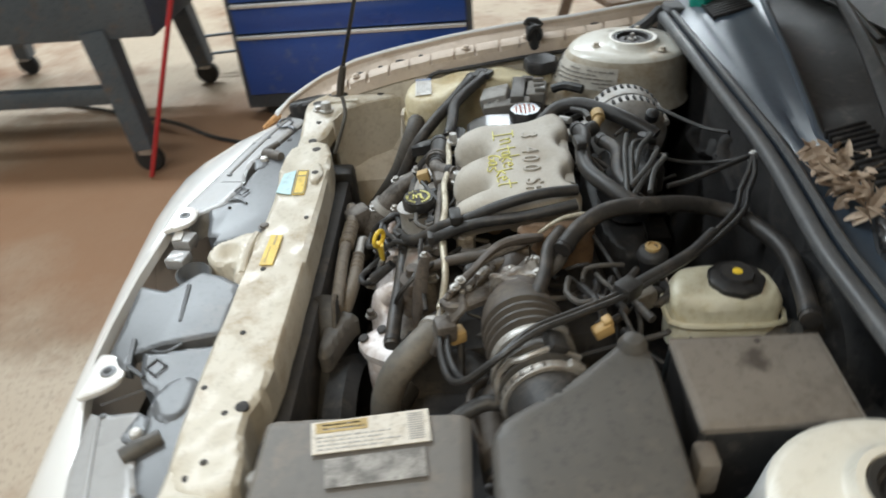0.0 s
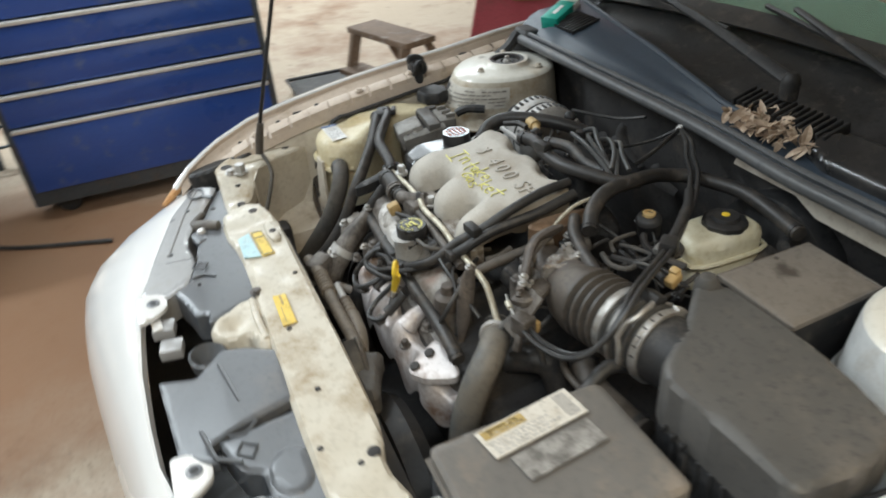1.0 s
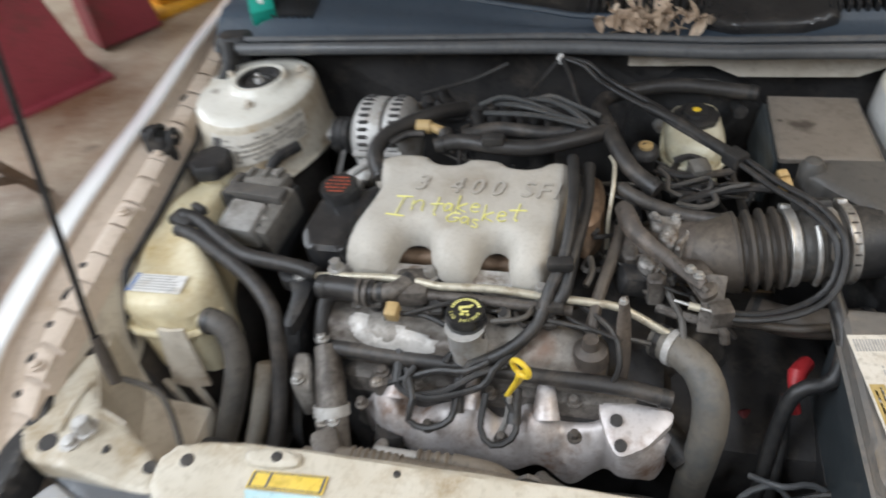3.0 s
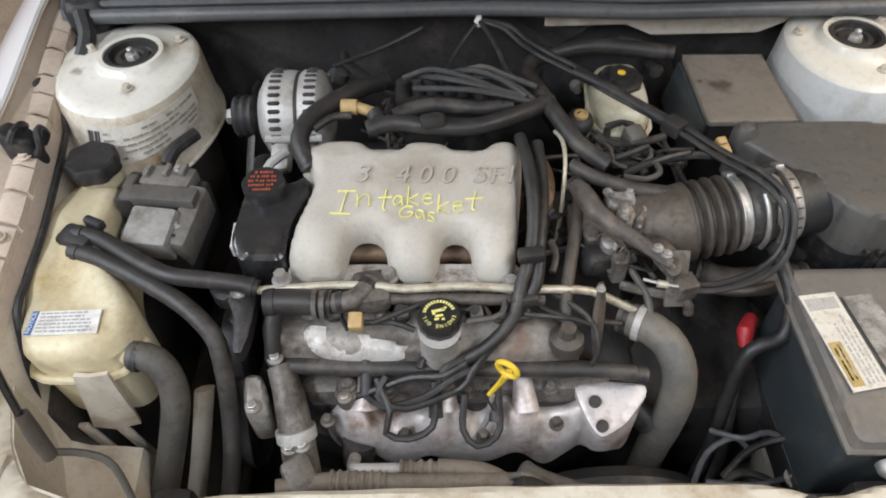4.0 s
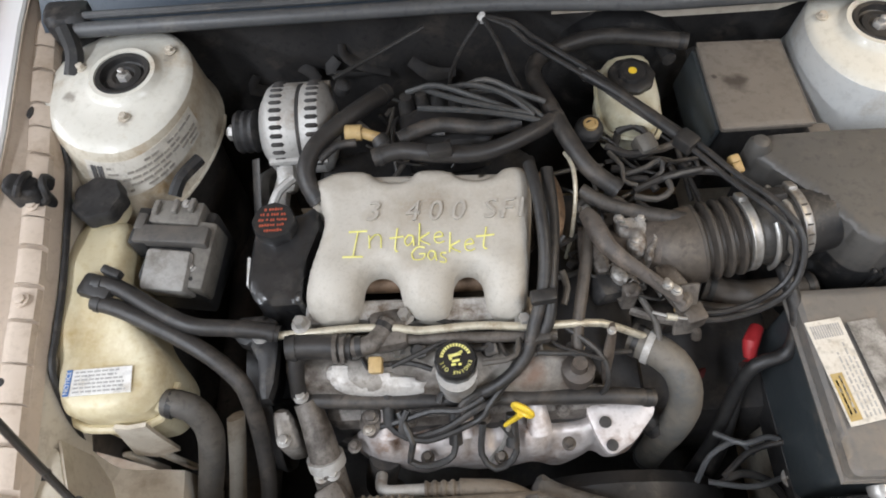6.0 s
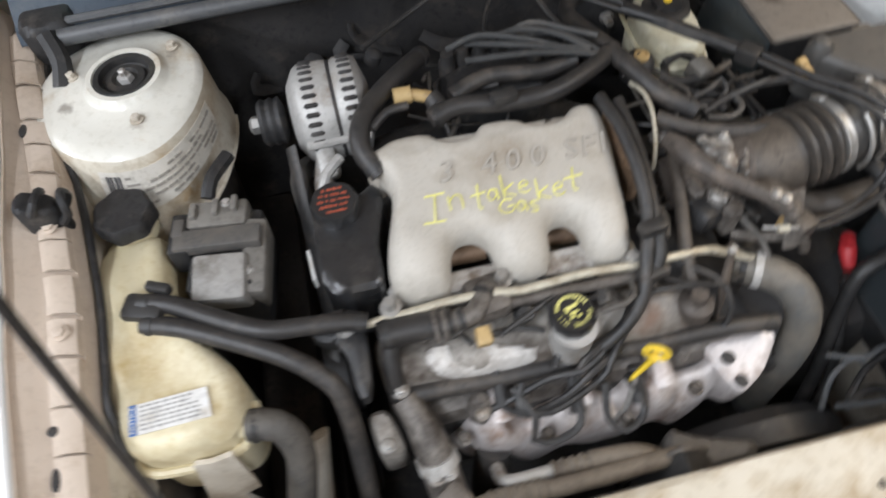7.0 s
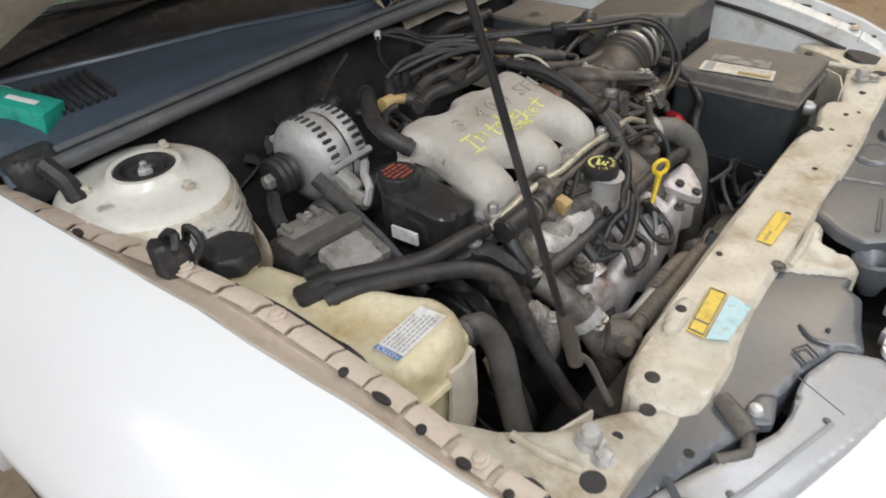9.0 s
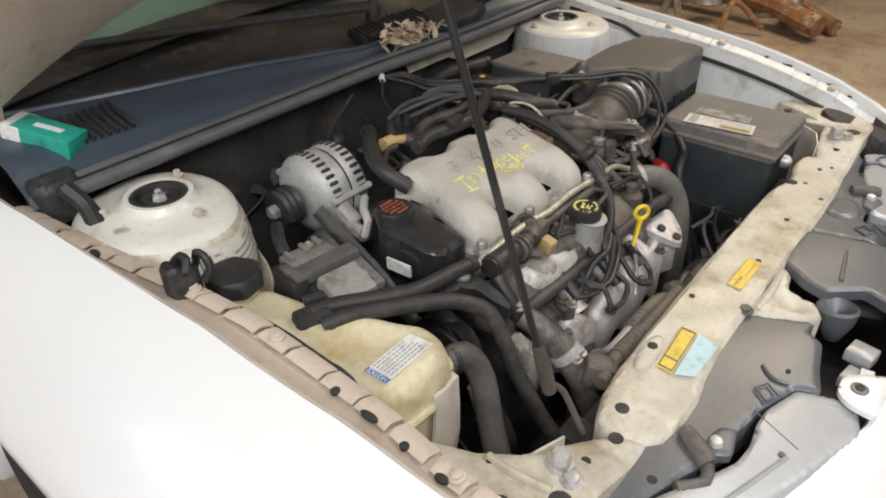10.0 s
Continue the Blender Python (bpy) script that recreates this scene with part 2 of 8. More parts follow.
M["old_hose"] = mat("old_hose", (0.070, 0.064, 0.057), (0.135, 0.123, 0.108), 0.55, big=9, bump=0.06, stain=(0.045, 0.046, 0.048), amount=0.5, stain_scale=8, grain=0.4)
M["cover_metal"] = mat("cover_metal", (0.15, 0.132, 0.112), (0.40, 0.375, 0.34), 0.46, 0.2, big=9, bump=0.1, stain=(0.060, 0.046, 0.036), amount=0.75, stain_scale=10, grain=0.4)
spot("cover_metal", (0.020, 0.070, 0.728), 0.032, (0.150, 0.085, 0.052))
spot("cover_metal", (0.085, 0.052, 0.715), 0.030, (0.085, 0.055, 0.038))
M["worn_ink"] = mat("worn_ink", (0.24, 0.22, 0.19), (0.40, 0.37, 0.32), 0.6, big=60, bump=0.0)
M["rust_edge"] = mat("rust_edge", (0.55, 0.26, 0.08), (0.68, 0.42, 0.20), 0.6, big=30, bump=0.1)
M["emboss"] = mat("emboss", (0.42, 0.39, 0.345), (0.50, 0.47, 0.42), 0.5, 0.1, big=9, fine=230, bump=0.1, grain=0.3)
M["tan_hose"] = mat("tan_hose", (0.15, 0.128, 0.102), (0.25, 0.218, 0.178), 0.55, big=12, bump=0.08, stain=(0.085, 0.066, 0.052), amount=0.45, stain_scale=14, grain=0.4)
M["gloss_black"] = mat("gloss_black", (0.016, 0.016, 0.017), (0.030, 0.030, 0.031), 0.28, big=6, bump=0.02, coat=0.3, stain=(0.06, 0.055, 0.05), amount=0.25, stain_scale=12, grain=0.3)
M["seal"] = mat("seal", (0.080, 0.084, 0.088), (0.135, 0.138, 0.142), 0.42, big=6, bump=0.04, stain=(0.18, 0.17, 0.158), amount=0.3, stain_scale=9, grain=0.3)
M["bay_white"] = mat("bay_white", (0.64, 0.65, 0.64), (0.72, 0.73, 0.715), 0.4, big=5, bump=0.03, coat=0.2, stain=(0.48, 0.44, 0.38), amount=0.35, stain_scale=10, grain=0.2)
M["bellows"] = mat("bellows", (0.040, 0.035, 0.031), (0.066, 0.058, 0.050), 0.42, big=8, bump=0.05, stain=(0.11, 0.09, 0.072), amount=0.4, stain_scale=10, grain=0.3)
M["bolt_metal"] = mat("bolt_metal", (0.46, 0.45, 0.43), (0.62, 0.61, 0.59), 0.45, 0.4, big=30, bump=0.1, stain=(0.22, 0.17, 0.12), amount=0.45, stain_scale=60, grain=0.6)
M["cover_bright"] = mat("cover_bright", (0.46, 0.44, 0.41), (0.68, 0.66, 0.63), 0.45, 0.15, big=14, bump=0.1, stain=(0.16, 0.125, 0.095), amount=0.6, stain_scale=18, grain=0.4)
M["old_label"] = mat("old_label", (0.62, 0.58, 0.50), (0.74, 0.71, 0.65), 0.5, big=20, bump=0.02, stain=(0.46, 0.40, 0.31), amount=0.45, stain_scale=20)
M["battery_case"] = mat("battery_case", (0.030, 0.037, 0.041), (0.052, 0.060, 0.064), 0.42, big=5, bump=0.03, stain=(0.12, 0.105, 0.09), amount=0.35, stain_scale=7, grain=0.3)
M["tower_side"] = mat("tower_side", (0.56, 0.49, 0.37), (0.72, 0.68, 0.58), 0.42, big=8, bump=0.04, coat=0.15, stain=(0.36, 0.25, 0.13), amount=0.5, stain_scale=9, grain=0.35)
M["module_pale"] = mat("module_pale", (0.25, 0.24, 0.225), (0.38, 0.365, 0.34), 0.55, big=14, bump=0.12, stain=(0.15, 0.135, 0.115), amount=0.45, stain_scale=20, grain=0.5)
M["heat_brown"] = mat("heat_brown", (0.20, 0.125, 0.075), (0.36, 0.25, 0.165), 0.5, 0.2, big=14, bump=0.1, stain=(0.09, 0.055, 0.035), amount=0.5, stain_scale=14, grain=0.4)
M["scuffed_print"] = mat("scuffed_print", (0.30, 0.285, 0.265), (0.46, 0.445, 0.42), 0.5, big=30, bump=0.0, stain=(0.145, 0.137, 0.126), amount=0.9, stain_scale=38, grain=0.3)
M["radiator_hose"] = mat("radiator_hose", (0.13, 0.117, 0.098), (0.215, 0.195, 0.165), 0.55, big=7, bump=0.06, stain=(0.065, 0.078, 0.086), amount=0.5, stain_scale=6, grain=0.4)
M["tyre"] = mat("tyre", (0.018, 0.018, 0.018), (0.035, 0.034, 0.032), 0.85, big=20, bump=0.3)


def floor_material():
    """Pale worn concrete with broad rust-brown dirt and dark oil spots."""
    m = mat("concrete", (0.37, 0.295, 0.215), (0.48, 0.405, 0.31), 0.55, big=0.9, fine=60, bump=0.15, stain=(0.20, 0.105, 0.055), amount=0.62, stain_scale=0.9)
    nt = m.node_tree
    p = nt.nodes["Principled BSDF"]
    old = p.inputs["Base Color"].links[0].from_socket
    tc = nt.nodes.new("ShaderNodeTexCoord")
    c = nt.nodes.new("ShaderNodeTexNoise")
    c.inputs["Scale"].default_value, c.inputs["Detail"].default_value = 7.0, 5.0
    nt.links.new(tc.outputs["Object"], c.inputs["Vector"])
    r = nt.nodes.new("ShaderNodeMapRange")
    r.inputs["From Min"].default_value, r.inputs["From Max"].default_value = 0.64, 0.74
    r.inputs["To Max"].default_value = 0.7
    nt.links.new(c.outputs["Fac"], r.inputs["Value"])
    k = nt.nodes.new("ShaderNodeMix")
    k.data_type = "RGBA"
    nt.links.new(r.outputs["Result"], k.inputs["Factor"])
    nt.links.new(old, k.inputs[6])
    k.inputs[7].default_value = (0.10, 0.07, 0.05, 1)
    # a broad rust-brown dirt patch beside the car
    mp = nt.nodes.new("ShaderNodeMapping")
    mp.inputs["Location"].default_value = (1.6 / 1.1, 0.95 / 1.6, 0)
    mp.inputs["Scale"].default_value = (1 / 1.1, 1 / 1.6, 0)
    nt.links.new(tc.outputs["Object"], mp.inputs["Vector"])
    ln = nt.nodes.new("ShaderNodeVectorMath")
    ln.operation = "LENGTH"
    nt.links.new(mp.outputs["Vector"], ln.inputs[0])
    w = nt.nodes.new("ShaderNodeTexNoise")
    w.inputs["Scale"].default_value, w.inputs["Detail"].default_value = 2.2, 6.0
    nt.links.new(tc.outputs["Object"], w.inputs["Vector"])
    ad = nt.nodes.new("ShaderNodeMath")
    ad.operation = "MULTIPLY_ADD"
    nt.links.new(w.outputs["Fac"], ad.inputs[0])
    ad.inputs[1].default_value = 0.9
    nt.links.new(ln.outputs["Value"], ad.inputs[2])
    rg = nt.nodes.new("ShaderNodeMapRange")
    rg.inputs["From Min"].default_value, rg.inputs["From Max"].default_value = 1.45, 1.0
    rg.inputs["To Max"].default_value = 0.9
    nt.links.new(ad.outputs["Value"], rg.inputs["Value"])
    k2 = nt.nodes.new("ShaderNodeMix")
    k2.data_type = "RGBA"
    nt.links.new(rg.outputs["Result"], k2.inputs["Factor"])
    nt.links.new(k.outputs[2], k2.inputs[6])
    k2.inputs[7].default_value = (0.285, 0.155, 0.082, 1)
    k = k2
    nt.links.new(k.outputs[2], p.inputs["Base Color"])
    return m


M["concrete"] = floor_material()


def glass_material():
    """Greenish laminated windscreen glass."""
    m = bpy.data.materials.new("windscreen_glass")
    m.use_nodes = True
    p = m.node_tree.nodes["Principled BSDF"]
    p.inputs["Base Color"].default_value = (0.55, 0.80, 0.66, 1)
    p.inputs["Roughness"].default_value = 0.04
    p.inputs["Transmission Weight"].default_value = 0.85
    p.inputs["IOR"].default_value = 1.5
    return m


M["glass"] = glass_material()


def lamp_glow():
    m = bpy.data.materials.new("lamp_tube")
    m.use_nodes = True
    p = m.node_tree.nodes["Principled BSDF"]
    p.inputs["Emission Color"].default_value = (*COOL, 1)
    p.inputs["Emission Strength"].default_value = 6.0
    return m


M["glow"] = lamp_glow()

# ---- builders ----


def part(name, bm, material, parent=None, label="", angle=38):
    """Links a bmesh as one mesh object, under a thing or a part."""
    me = bpy.data.meshes.new(name)
    bmesh.ops.recalc_face_normals(bm, faces=bm.faces)
    for e in bm.edges:
        if len(e.link_faces) == 2:
            e.smooth = e.calc_face_angle(0) < radians(angle)
    for f in bm.faces:
        f.smooth = True
    bm.to_mesh(me)
    bm.free()
    me.materials.append(M[material] if isinstance(material, str) else material)
    ob = new(name, me)
    if parent:
        ob.parent = parent
        if parent.type == "EMPTY":
            ob.matrix_parent_inverse = Matrix.Translation(parent.location).inverted()
    if label:
        ob["label"] = label
    return ob


def thing(name, at, label, category, group="", kind=""):
    e = new(name)
    e.location = at
    e.empty_display_size = 0.05
    return tagged(e, label, category, group, kind)


def solo(name, bm, material, label, category, group="", kind=""):
    return tagged(part(name, bm, material), label, category, group, kind)


def box(c, s, rot=(0, 0, 0), bevel=0.004, bm=None, seg=2):
    """A box with rounded edges: centre, size, turn in degrees."""
    bm = bm or bmesh.new()
    made = bmesh.ops.create_cube(bm, size=1, matrix=pose(*c, *rot) @ Matrix.Diagonal((*s, 1)))
    if bevel:
        bevel = min(bevel, min(s) * 0.45)
        edges = list({e for v in made["verts"] for e in v.link_edges})
        bmesh.ops.bevel(bm, geom=edges, offset=bevel, segments=seg, affect="EDGES", profile=0.5)
    return bm


def smooth_path(pts, step=0.012):
    """A smooth curve through the points, evenly enough divided."""
    p = [Vector(v) for v in pts]
    if len(p) == 2:
        return p
    p = [2 * p[0] - p[1]] + p + [2 * p[-1] - p[-2]]
    out = []
    for i in range(1, len(p) - 2):
        a, b, c, d = p[i - 1 : i + 3]
        n = max(2, int((c - b).length / step))
        for k in range(n):
            t = k / n
            out.append(0.5 * ((2 * b) + (c - a) * t + (2 * a - 5 * b + 4 * c - d) * t * t + (3 * b - a - 3 * c + d) * t**3))
    return out + [p[-2]]


def tube(pts, r, n=10, bm=None, smooth=True, ridge=0.0, pitch=0.008, flat=1.0, step=0.012):
    """A tube along a path. r: a radius, or one for each given point; ridge: depth of rings; flat: squash across."""
    bm = bm or bmesh.new()
    if ridge:
        step = pitch / 4
    path = smooth_path(pts, step) if smooth else [Vector(v) for v in pts]
    if ridge and len(path) == 2:
        a, b = path
        k = max(2, int((b - a).length / step))
        path = [a.lerp(b, i / k) for i in range(k + 1)]
    total = len(path) - 1
    side = None
    rings = []
    for i, c in enumerate(path):
        d = (path[min(i + 1, total)] - path[max(i - 1, 0)]).normalized()
        if side is None:
            side = d.orthogonal().normalized()
        side = (side - d * side.dot(d)).normalized()
        up = d.cross(side)
        if isinstance(r, (int, float)):
            rad = r
        else:
            u = i / total * (len(r) - 1)
            k = min(int(u), len(r) - 2)
            rad = r[k] + (r[k + 1] - r[k]) * (u - k)
        if ridge and i % 4 in (2, 3):
            rad -= ridge
        rings.append([bm.verts.new(c + side * rad * math.cos(a) + up * rad * flat * math.sin(a)) for a in (2 * math.pi * j / n for j in range(n))])
    for a, b in zip(rings, rings[1:]):
        for j in range(n):
            bm.faces.new((a[j], a[(j + 1) % n], b[(j + 1) % n], b[j]))
    for ring in (rings[0], rings[-1]):
        bm.faces.new(ring)
    return bm


def lathe(c, profile, axis=(0, 0, 1), n=28, bm=None, lobes=0, lobe=0.0):
    """A turned body: (radius, height) rows along an axis from c; lobes scallop its rim."""
    bm = bm or bmesh.new()
    q = Vector((0, 0, 1)).rotation_difference(Vector(axis).normalized())
    rings = []
    for r, h in profile:
        row = []
        for j in range(n):
            a = 2 * math.pi * j / n
            rr = max(r, 0.0003) * (1 + lobe * math.cos(lobes * a))
            row.append(bm.verts.new(Vector(c) + q @ Vector((rr * math.cos(a), rr * math.sin(a), h))))
        rings.append(row)
    for a, b in zip(rings, rings[1:]):
        for j in range(n):
            bm.faces.new((a[j], a[(j + 1) % n], b[(j + 1) % n], b[j]))
    bm.faces.new(rings[0])
    bm.faces.new(rings[-1])
    return bm


def rounded(poly, times=2):
    """A closed outline with its corners cut; times under 1 is the radius of a small fillet."""
    p = [Vector(v[:2]) for v in poly]
    if 0 < times < 1:
        out = []
        for a, b, c in zip(p[-1:] + p[:-1], p, p[1:] + p[:1]):
            s = b + (a - b).normalized() * min(times, (a - b).length * 0.45)
            e = b + (c - b).normalized() * min(times, (c - b).length * 0.45)
            out += [s.lerp(b, t).lerp(b.lerp(e, t), t) for t in (0, 0.33, 0.67, 1)]
        return out
    for _ in range(times):
        p = [w for a, b in zip(p, p[1:] + p[:1]) for w in (a.lerp(b, 0.25), a.lerp(b, 0.75))]
    return p


def outline_distance(poly, x, y):
    """Signed distance to a closed outline, negative inside."""
    best = np.full(x.shape, 1e9)
    inside = np.zeros(x.shape, bool)
    for a, b in zip(poly, poly[1:] + poly[:1]):
        ex, ey = b[0] - a[0], b[1] - a[1]
        wx, wy = x - a[0], y - a[1]
        t = np.clip((wx * ex + wy * ey) / (ex * ex + ey * ey + 1e-12), 0, 1)
        best = np.minimum(best, (wx - ex * t) ** 2 + (wy - ey * t) ** 2)
        inside ^= ((a[1] > y) != (b[1] > y)) & (x < ex * (y - a[1]) / (ey + 1e-12) + a[0])
    return np.where(inside, -1, 1) * np.sqrt(best)


def pillow(poly, top, edge=0.01, depth=0.05, h=0.006, holes=(), times=2, taper=0.0, bm=None, relief=None):
    """A cast or moulded body: an outline in plan with a rounded rim. top: a height or a function of x, y; depth: of its walls."""
    bm = bm or bmesh.new()
    p = rounded(poly, times)
    hs = [rounded(w, times) for w in holes]
    xs, ys = [v[0] for v in p], [v[1] for v in p]
    nx, ny = int((max(xs) - min(xs)) / h) + 3, int((max(ys) - min(ys)) / h) + 3
    x, y = np.meshgrid(min(xs) - h + h * np.arange(nx + 1), min(ys) - h + h * np.arange(ny + 1))

    def dist(x, y):
        d = outline_distance(p, x, y)
        for w in hs:
            d = np.maximum(d, -outline_distance(w, x, y))
        return d

    for _ in range(2):
        d = dist(x, y)
        gx, gy = (dist(x + 1e-4, y) - d) / 1e-4, (dist(x, y + 1e-4) - d) / 1e-4
        near = np.abs(d) < 0.62 * h
        x, y = np.where(near, x - d * gx, x), np.where(near, y - d * gy, y)
    d = dist(x, y)
    d = np.where(np.abs(d) < 0.08 * h, 0, d)
    verts = {}

    def vert(i, j):
        if (i, j) not in verts:
            px, py = float(x[i, j]), float(y[i, j])
            z = top(px, py) if callable(top) else top
            u = max(edge - max(-float(d[i, j]), 0), 0)
            z -= edge - math.sqrt(max(edge * edge - u * u, 0))
            if relief:
                z += relief(px, py)
            verts[i, j] = bm.verts.new((px, py, z))
        return verts[i, j]

    faces = []
    for i in range(ny):
        for j in range(nx):
            if max(d[i, j], d[i + 1, j], d[i, j + 1], d[i + 1, j + 1]) <= 0:
                faces.append(bm.faces.new((vert(i, j), vert(i, j + 1), vert(i + 1, j + 1), vert(i + 1, j))))
                continue
            corner = [(a, b) for a, b in ((i, j), (i, j + 1), (i + 1, j + 1), (i + 1, j)) if d[a, b] <= 0]
            if len(corner) == 3:
                faces.append(bm.faces.new([vert(a, b) for a, b in corner]))
    rim = [e for f in faces for e in f.edges if len(e.link_faces) == 1]
    if depth:
        low = {}
        cx, cy = sum(xs) / len(xs), sum(ys) / len(ys)
        for e in rim:
            a, b = e.verts
            for v in (a, b):
                if v not in low:
                    low[v] = bm.verts.new((v.co.x + (cx - v.co.x) * taper, v.co.y + (cy - v.co.y) * taper, v.co.z - depth))
            bm.faces.new((a, b, low[b], low[a]))
    return bm


def loft(rows, bm=None, closed=False, thick=0.0):
    """A skin over rows of points; thick gives it an inner side."""
    bm = bm or bmesh.new()
    vs = [[bm.verts.new(p) for p in row] for row in rows]
    n = len(rows[0])
    fs = []
    for a, b in zip(vs, vs[1:]):
        for j in range(n if closed else n - 1):
            fs.append(bm.faces.new((a[j], a[(j + 1) % n], b[(j + 1) % n], b[j])))
    if thick:
        bmesh.ops.recalc_face_normals(bm, faces=fs)
        bmesh.ops.solidify(bm, geom=fs, thickness=thick)
    return bm


def bolt(c, r=0.008, h=0.008, axis=(0, 0, 1), bm=None):
    """A hexagon head on a washer."""
    bm = lathe(c, [(r * 1.5, 0), (r * 1.5, h * 0.25), (r * 1.05, h * 0.3)], axis, 14, bm)
    return lathe(c, [(r, h * 0.25), (r, h * 0.9), (r * 0.8, h)], axis, 6, bm)


def plate(corners, thick=0.0015, bm=None):
    """A thin sheet over four corners, raised along its own normal."""
    bm = bm or bmesh.new()
    c = [Vector(v) for v in corners]
    nrm = (c[1] - c[0]).cross(c[3] - c[0]).normalized()
    if nrm.z < 0:
        nrm = -nrm
    lo, hi = [bm.verts.new(v) for v in c], [bm.verts.new(v + nrm * thick) for v in c]
    bm.faces.new(lo)
    bm.faces.new(hi)
    for i in range(4):
        bm.faces.new((lo[i], lo[(i + 1) % 4], hi[(i + 1) % 4], hi[i]))
    return bm


def bilinear(c, u, v):
    a, b, d, e = (Vector(k) for k in c)
    return a.lerp(b, u).lerp(e.lerp(d, u), v)


def bars(corners, rows, thick=0.0012, lift=0.0016, seed=1):
    """Bars that stand for small print: rows of (u0, u1, v0, v1) on a quad of corners."""
    bm = bmesh.new()
    c = [Vector(v) for v in corners]
    nrm = (c[1] - c[0]).cross(c[3] - c[0]).normalized()
    if nrm.z < 0:
        nrm = -nrm
    c = [v + nrm * lift for v in c]
    for u0, u1, v0, v1 in rows:
        plate([bilinear(c, u0, v0), bilinear(c, u1, v0), bilinear(c, u1, v1), bilinear(c, u0, v1)], thick * 0.3, bm)
    return bm


def print_rows(lines, u0=0.06, u1=0.94, v0=0.1, v1=0.9, fill=0.5, seed=3, words=4):
    rng = random.Random(seed)
    out = []
    for i in range(lines):
        v = v0 + (v1 - v0) * (i + 0.5) / lines
        hgt = (v1 - v0) / lines * fill / 2
        u = u0
        stop = u1 - rng.random() * 0.25 * (u1 - u0)
        while u < stop:
            w = (u1 - u0) / words * rng.uniform(0.5, 1.1)
            out.append((u, min(u + w, stop), v - hgt, v + hgt))
            u += w + (u1 - u0) * 0.025
    return out


def lettering(words, size, depth, m, shear=0.0):
    """Raised letters from the built-in font, as a bmesh set down at the pose m."""
    cu = bpy.data.curves.new("letters", "FONT")
    cu.body, cu.size, cu.extrude, cu.align_x, cu.align_y = words, size, depth, "CENTER", "CENTER"
    cu.resolution_u, cu.shear = 3, shear
    ob = bpy.data.objects.new("letters", cu)
    scene.collection.objects.link(ob)
    me = bpy.data.meshes.new_from_object(ob.evaluated_get(bpy.context.evaluated_depsgraph_get()))
    bm = bmesh.new()
    bm.from_mesh(me)
    bpy.data.objects.remove(ob)
    bpy.data.curves.remove(cu)
    bpy.data.meshes.remove(me)
    bmesh.ops.transform(bm, matrix=m, verts=bm.verts)
    return bm


# ---- the workshop ----
ROOM = (-9.0, 9.0, -8.0, 10.0, 4.2)


def workshop():
    x0, x1, y0, y1, top = ROOM
    bm = box(((x0 + x1) / 2, (y0 + y1) / 2, -0.1), (x1 - x0 + 0.6, y1 - y0 + 0.6, 0.2), bevel=0)
    solo("floor", bm, "concrete", "pale worn concrete floor with rust-brown dirt", "floor", kind="structure")
    cx, cy = (x0 + x1) / 2, (y0 + y1) / 2
    for name, c, s in (
        ("wall_west", (x0 - 0.1, cy, top / 2), (0.2, y1 - y0, top)),
        ("wall_east", (x1 + 0.1, cy, top / 2), (0.2, y1 - y0, top)),
        ("wall_south", (cx, y0 - 0.1, top / 2), (x1 - x0 + 0.4, 0.2, top)),
        ("wall_north", (cx, y1 + 0.1, top / 2), (x1 - x0 + 0.4, 0.2, top)),
    ):
        solo(name, box(c, s, bevel=0), "wall", "plain beige workshop wall", "wall", kind="structure")
    solo("ceiling", box((cx, cy, top + 0.1), (x1 - x0 + 0.4, y1 - y0 + 0.4, 0.2), bevel=0), "ceiling", "plain pale workshop ceiling", "ceiling", kind="structure")


def ceiling_lamps():
    for x, y, z, w, length, watts, colour in LAMPS:
        t = thing("ceiling_lamp", (x, y, z), "long white tube lamp hung under the ceiling", "ceiling lamp", "workshop ceiling lamps")
        part("housing", box((x, y, z + 0.10), (w, length, 0.08), bevel=0.02), "trim_metal", t)
        for dx in (-0.09, 0.09):
            part("tube", tube([(x + dx, y - length / 2 + 0.05, z + 0.04), (x + dx, y + length / 2 - 0.05, z + 0.04)], 0.018, smooth=False), "glow", t)
        part("hanger", tube([(x, y, z + 0.13), (x, y, ROOM[4])], 0.008, smooth=False), "steel", t)
        data = bpy.data.lights.new("tube_light", "AREA")
        data.shape, data.size, data.size_y, data.energy, data.color = "RECTANGLE", w, length, watts, colour
        ob = new("tube_light", data)
        ob.location = (x, y, z - 0.02)


workshop()
ceiling_lamps()


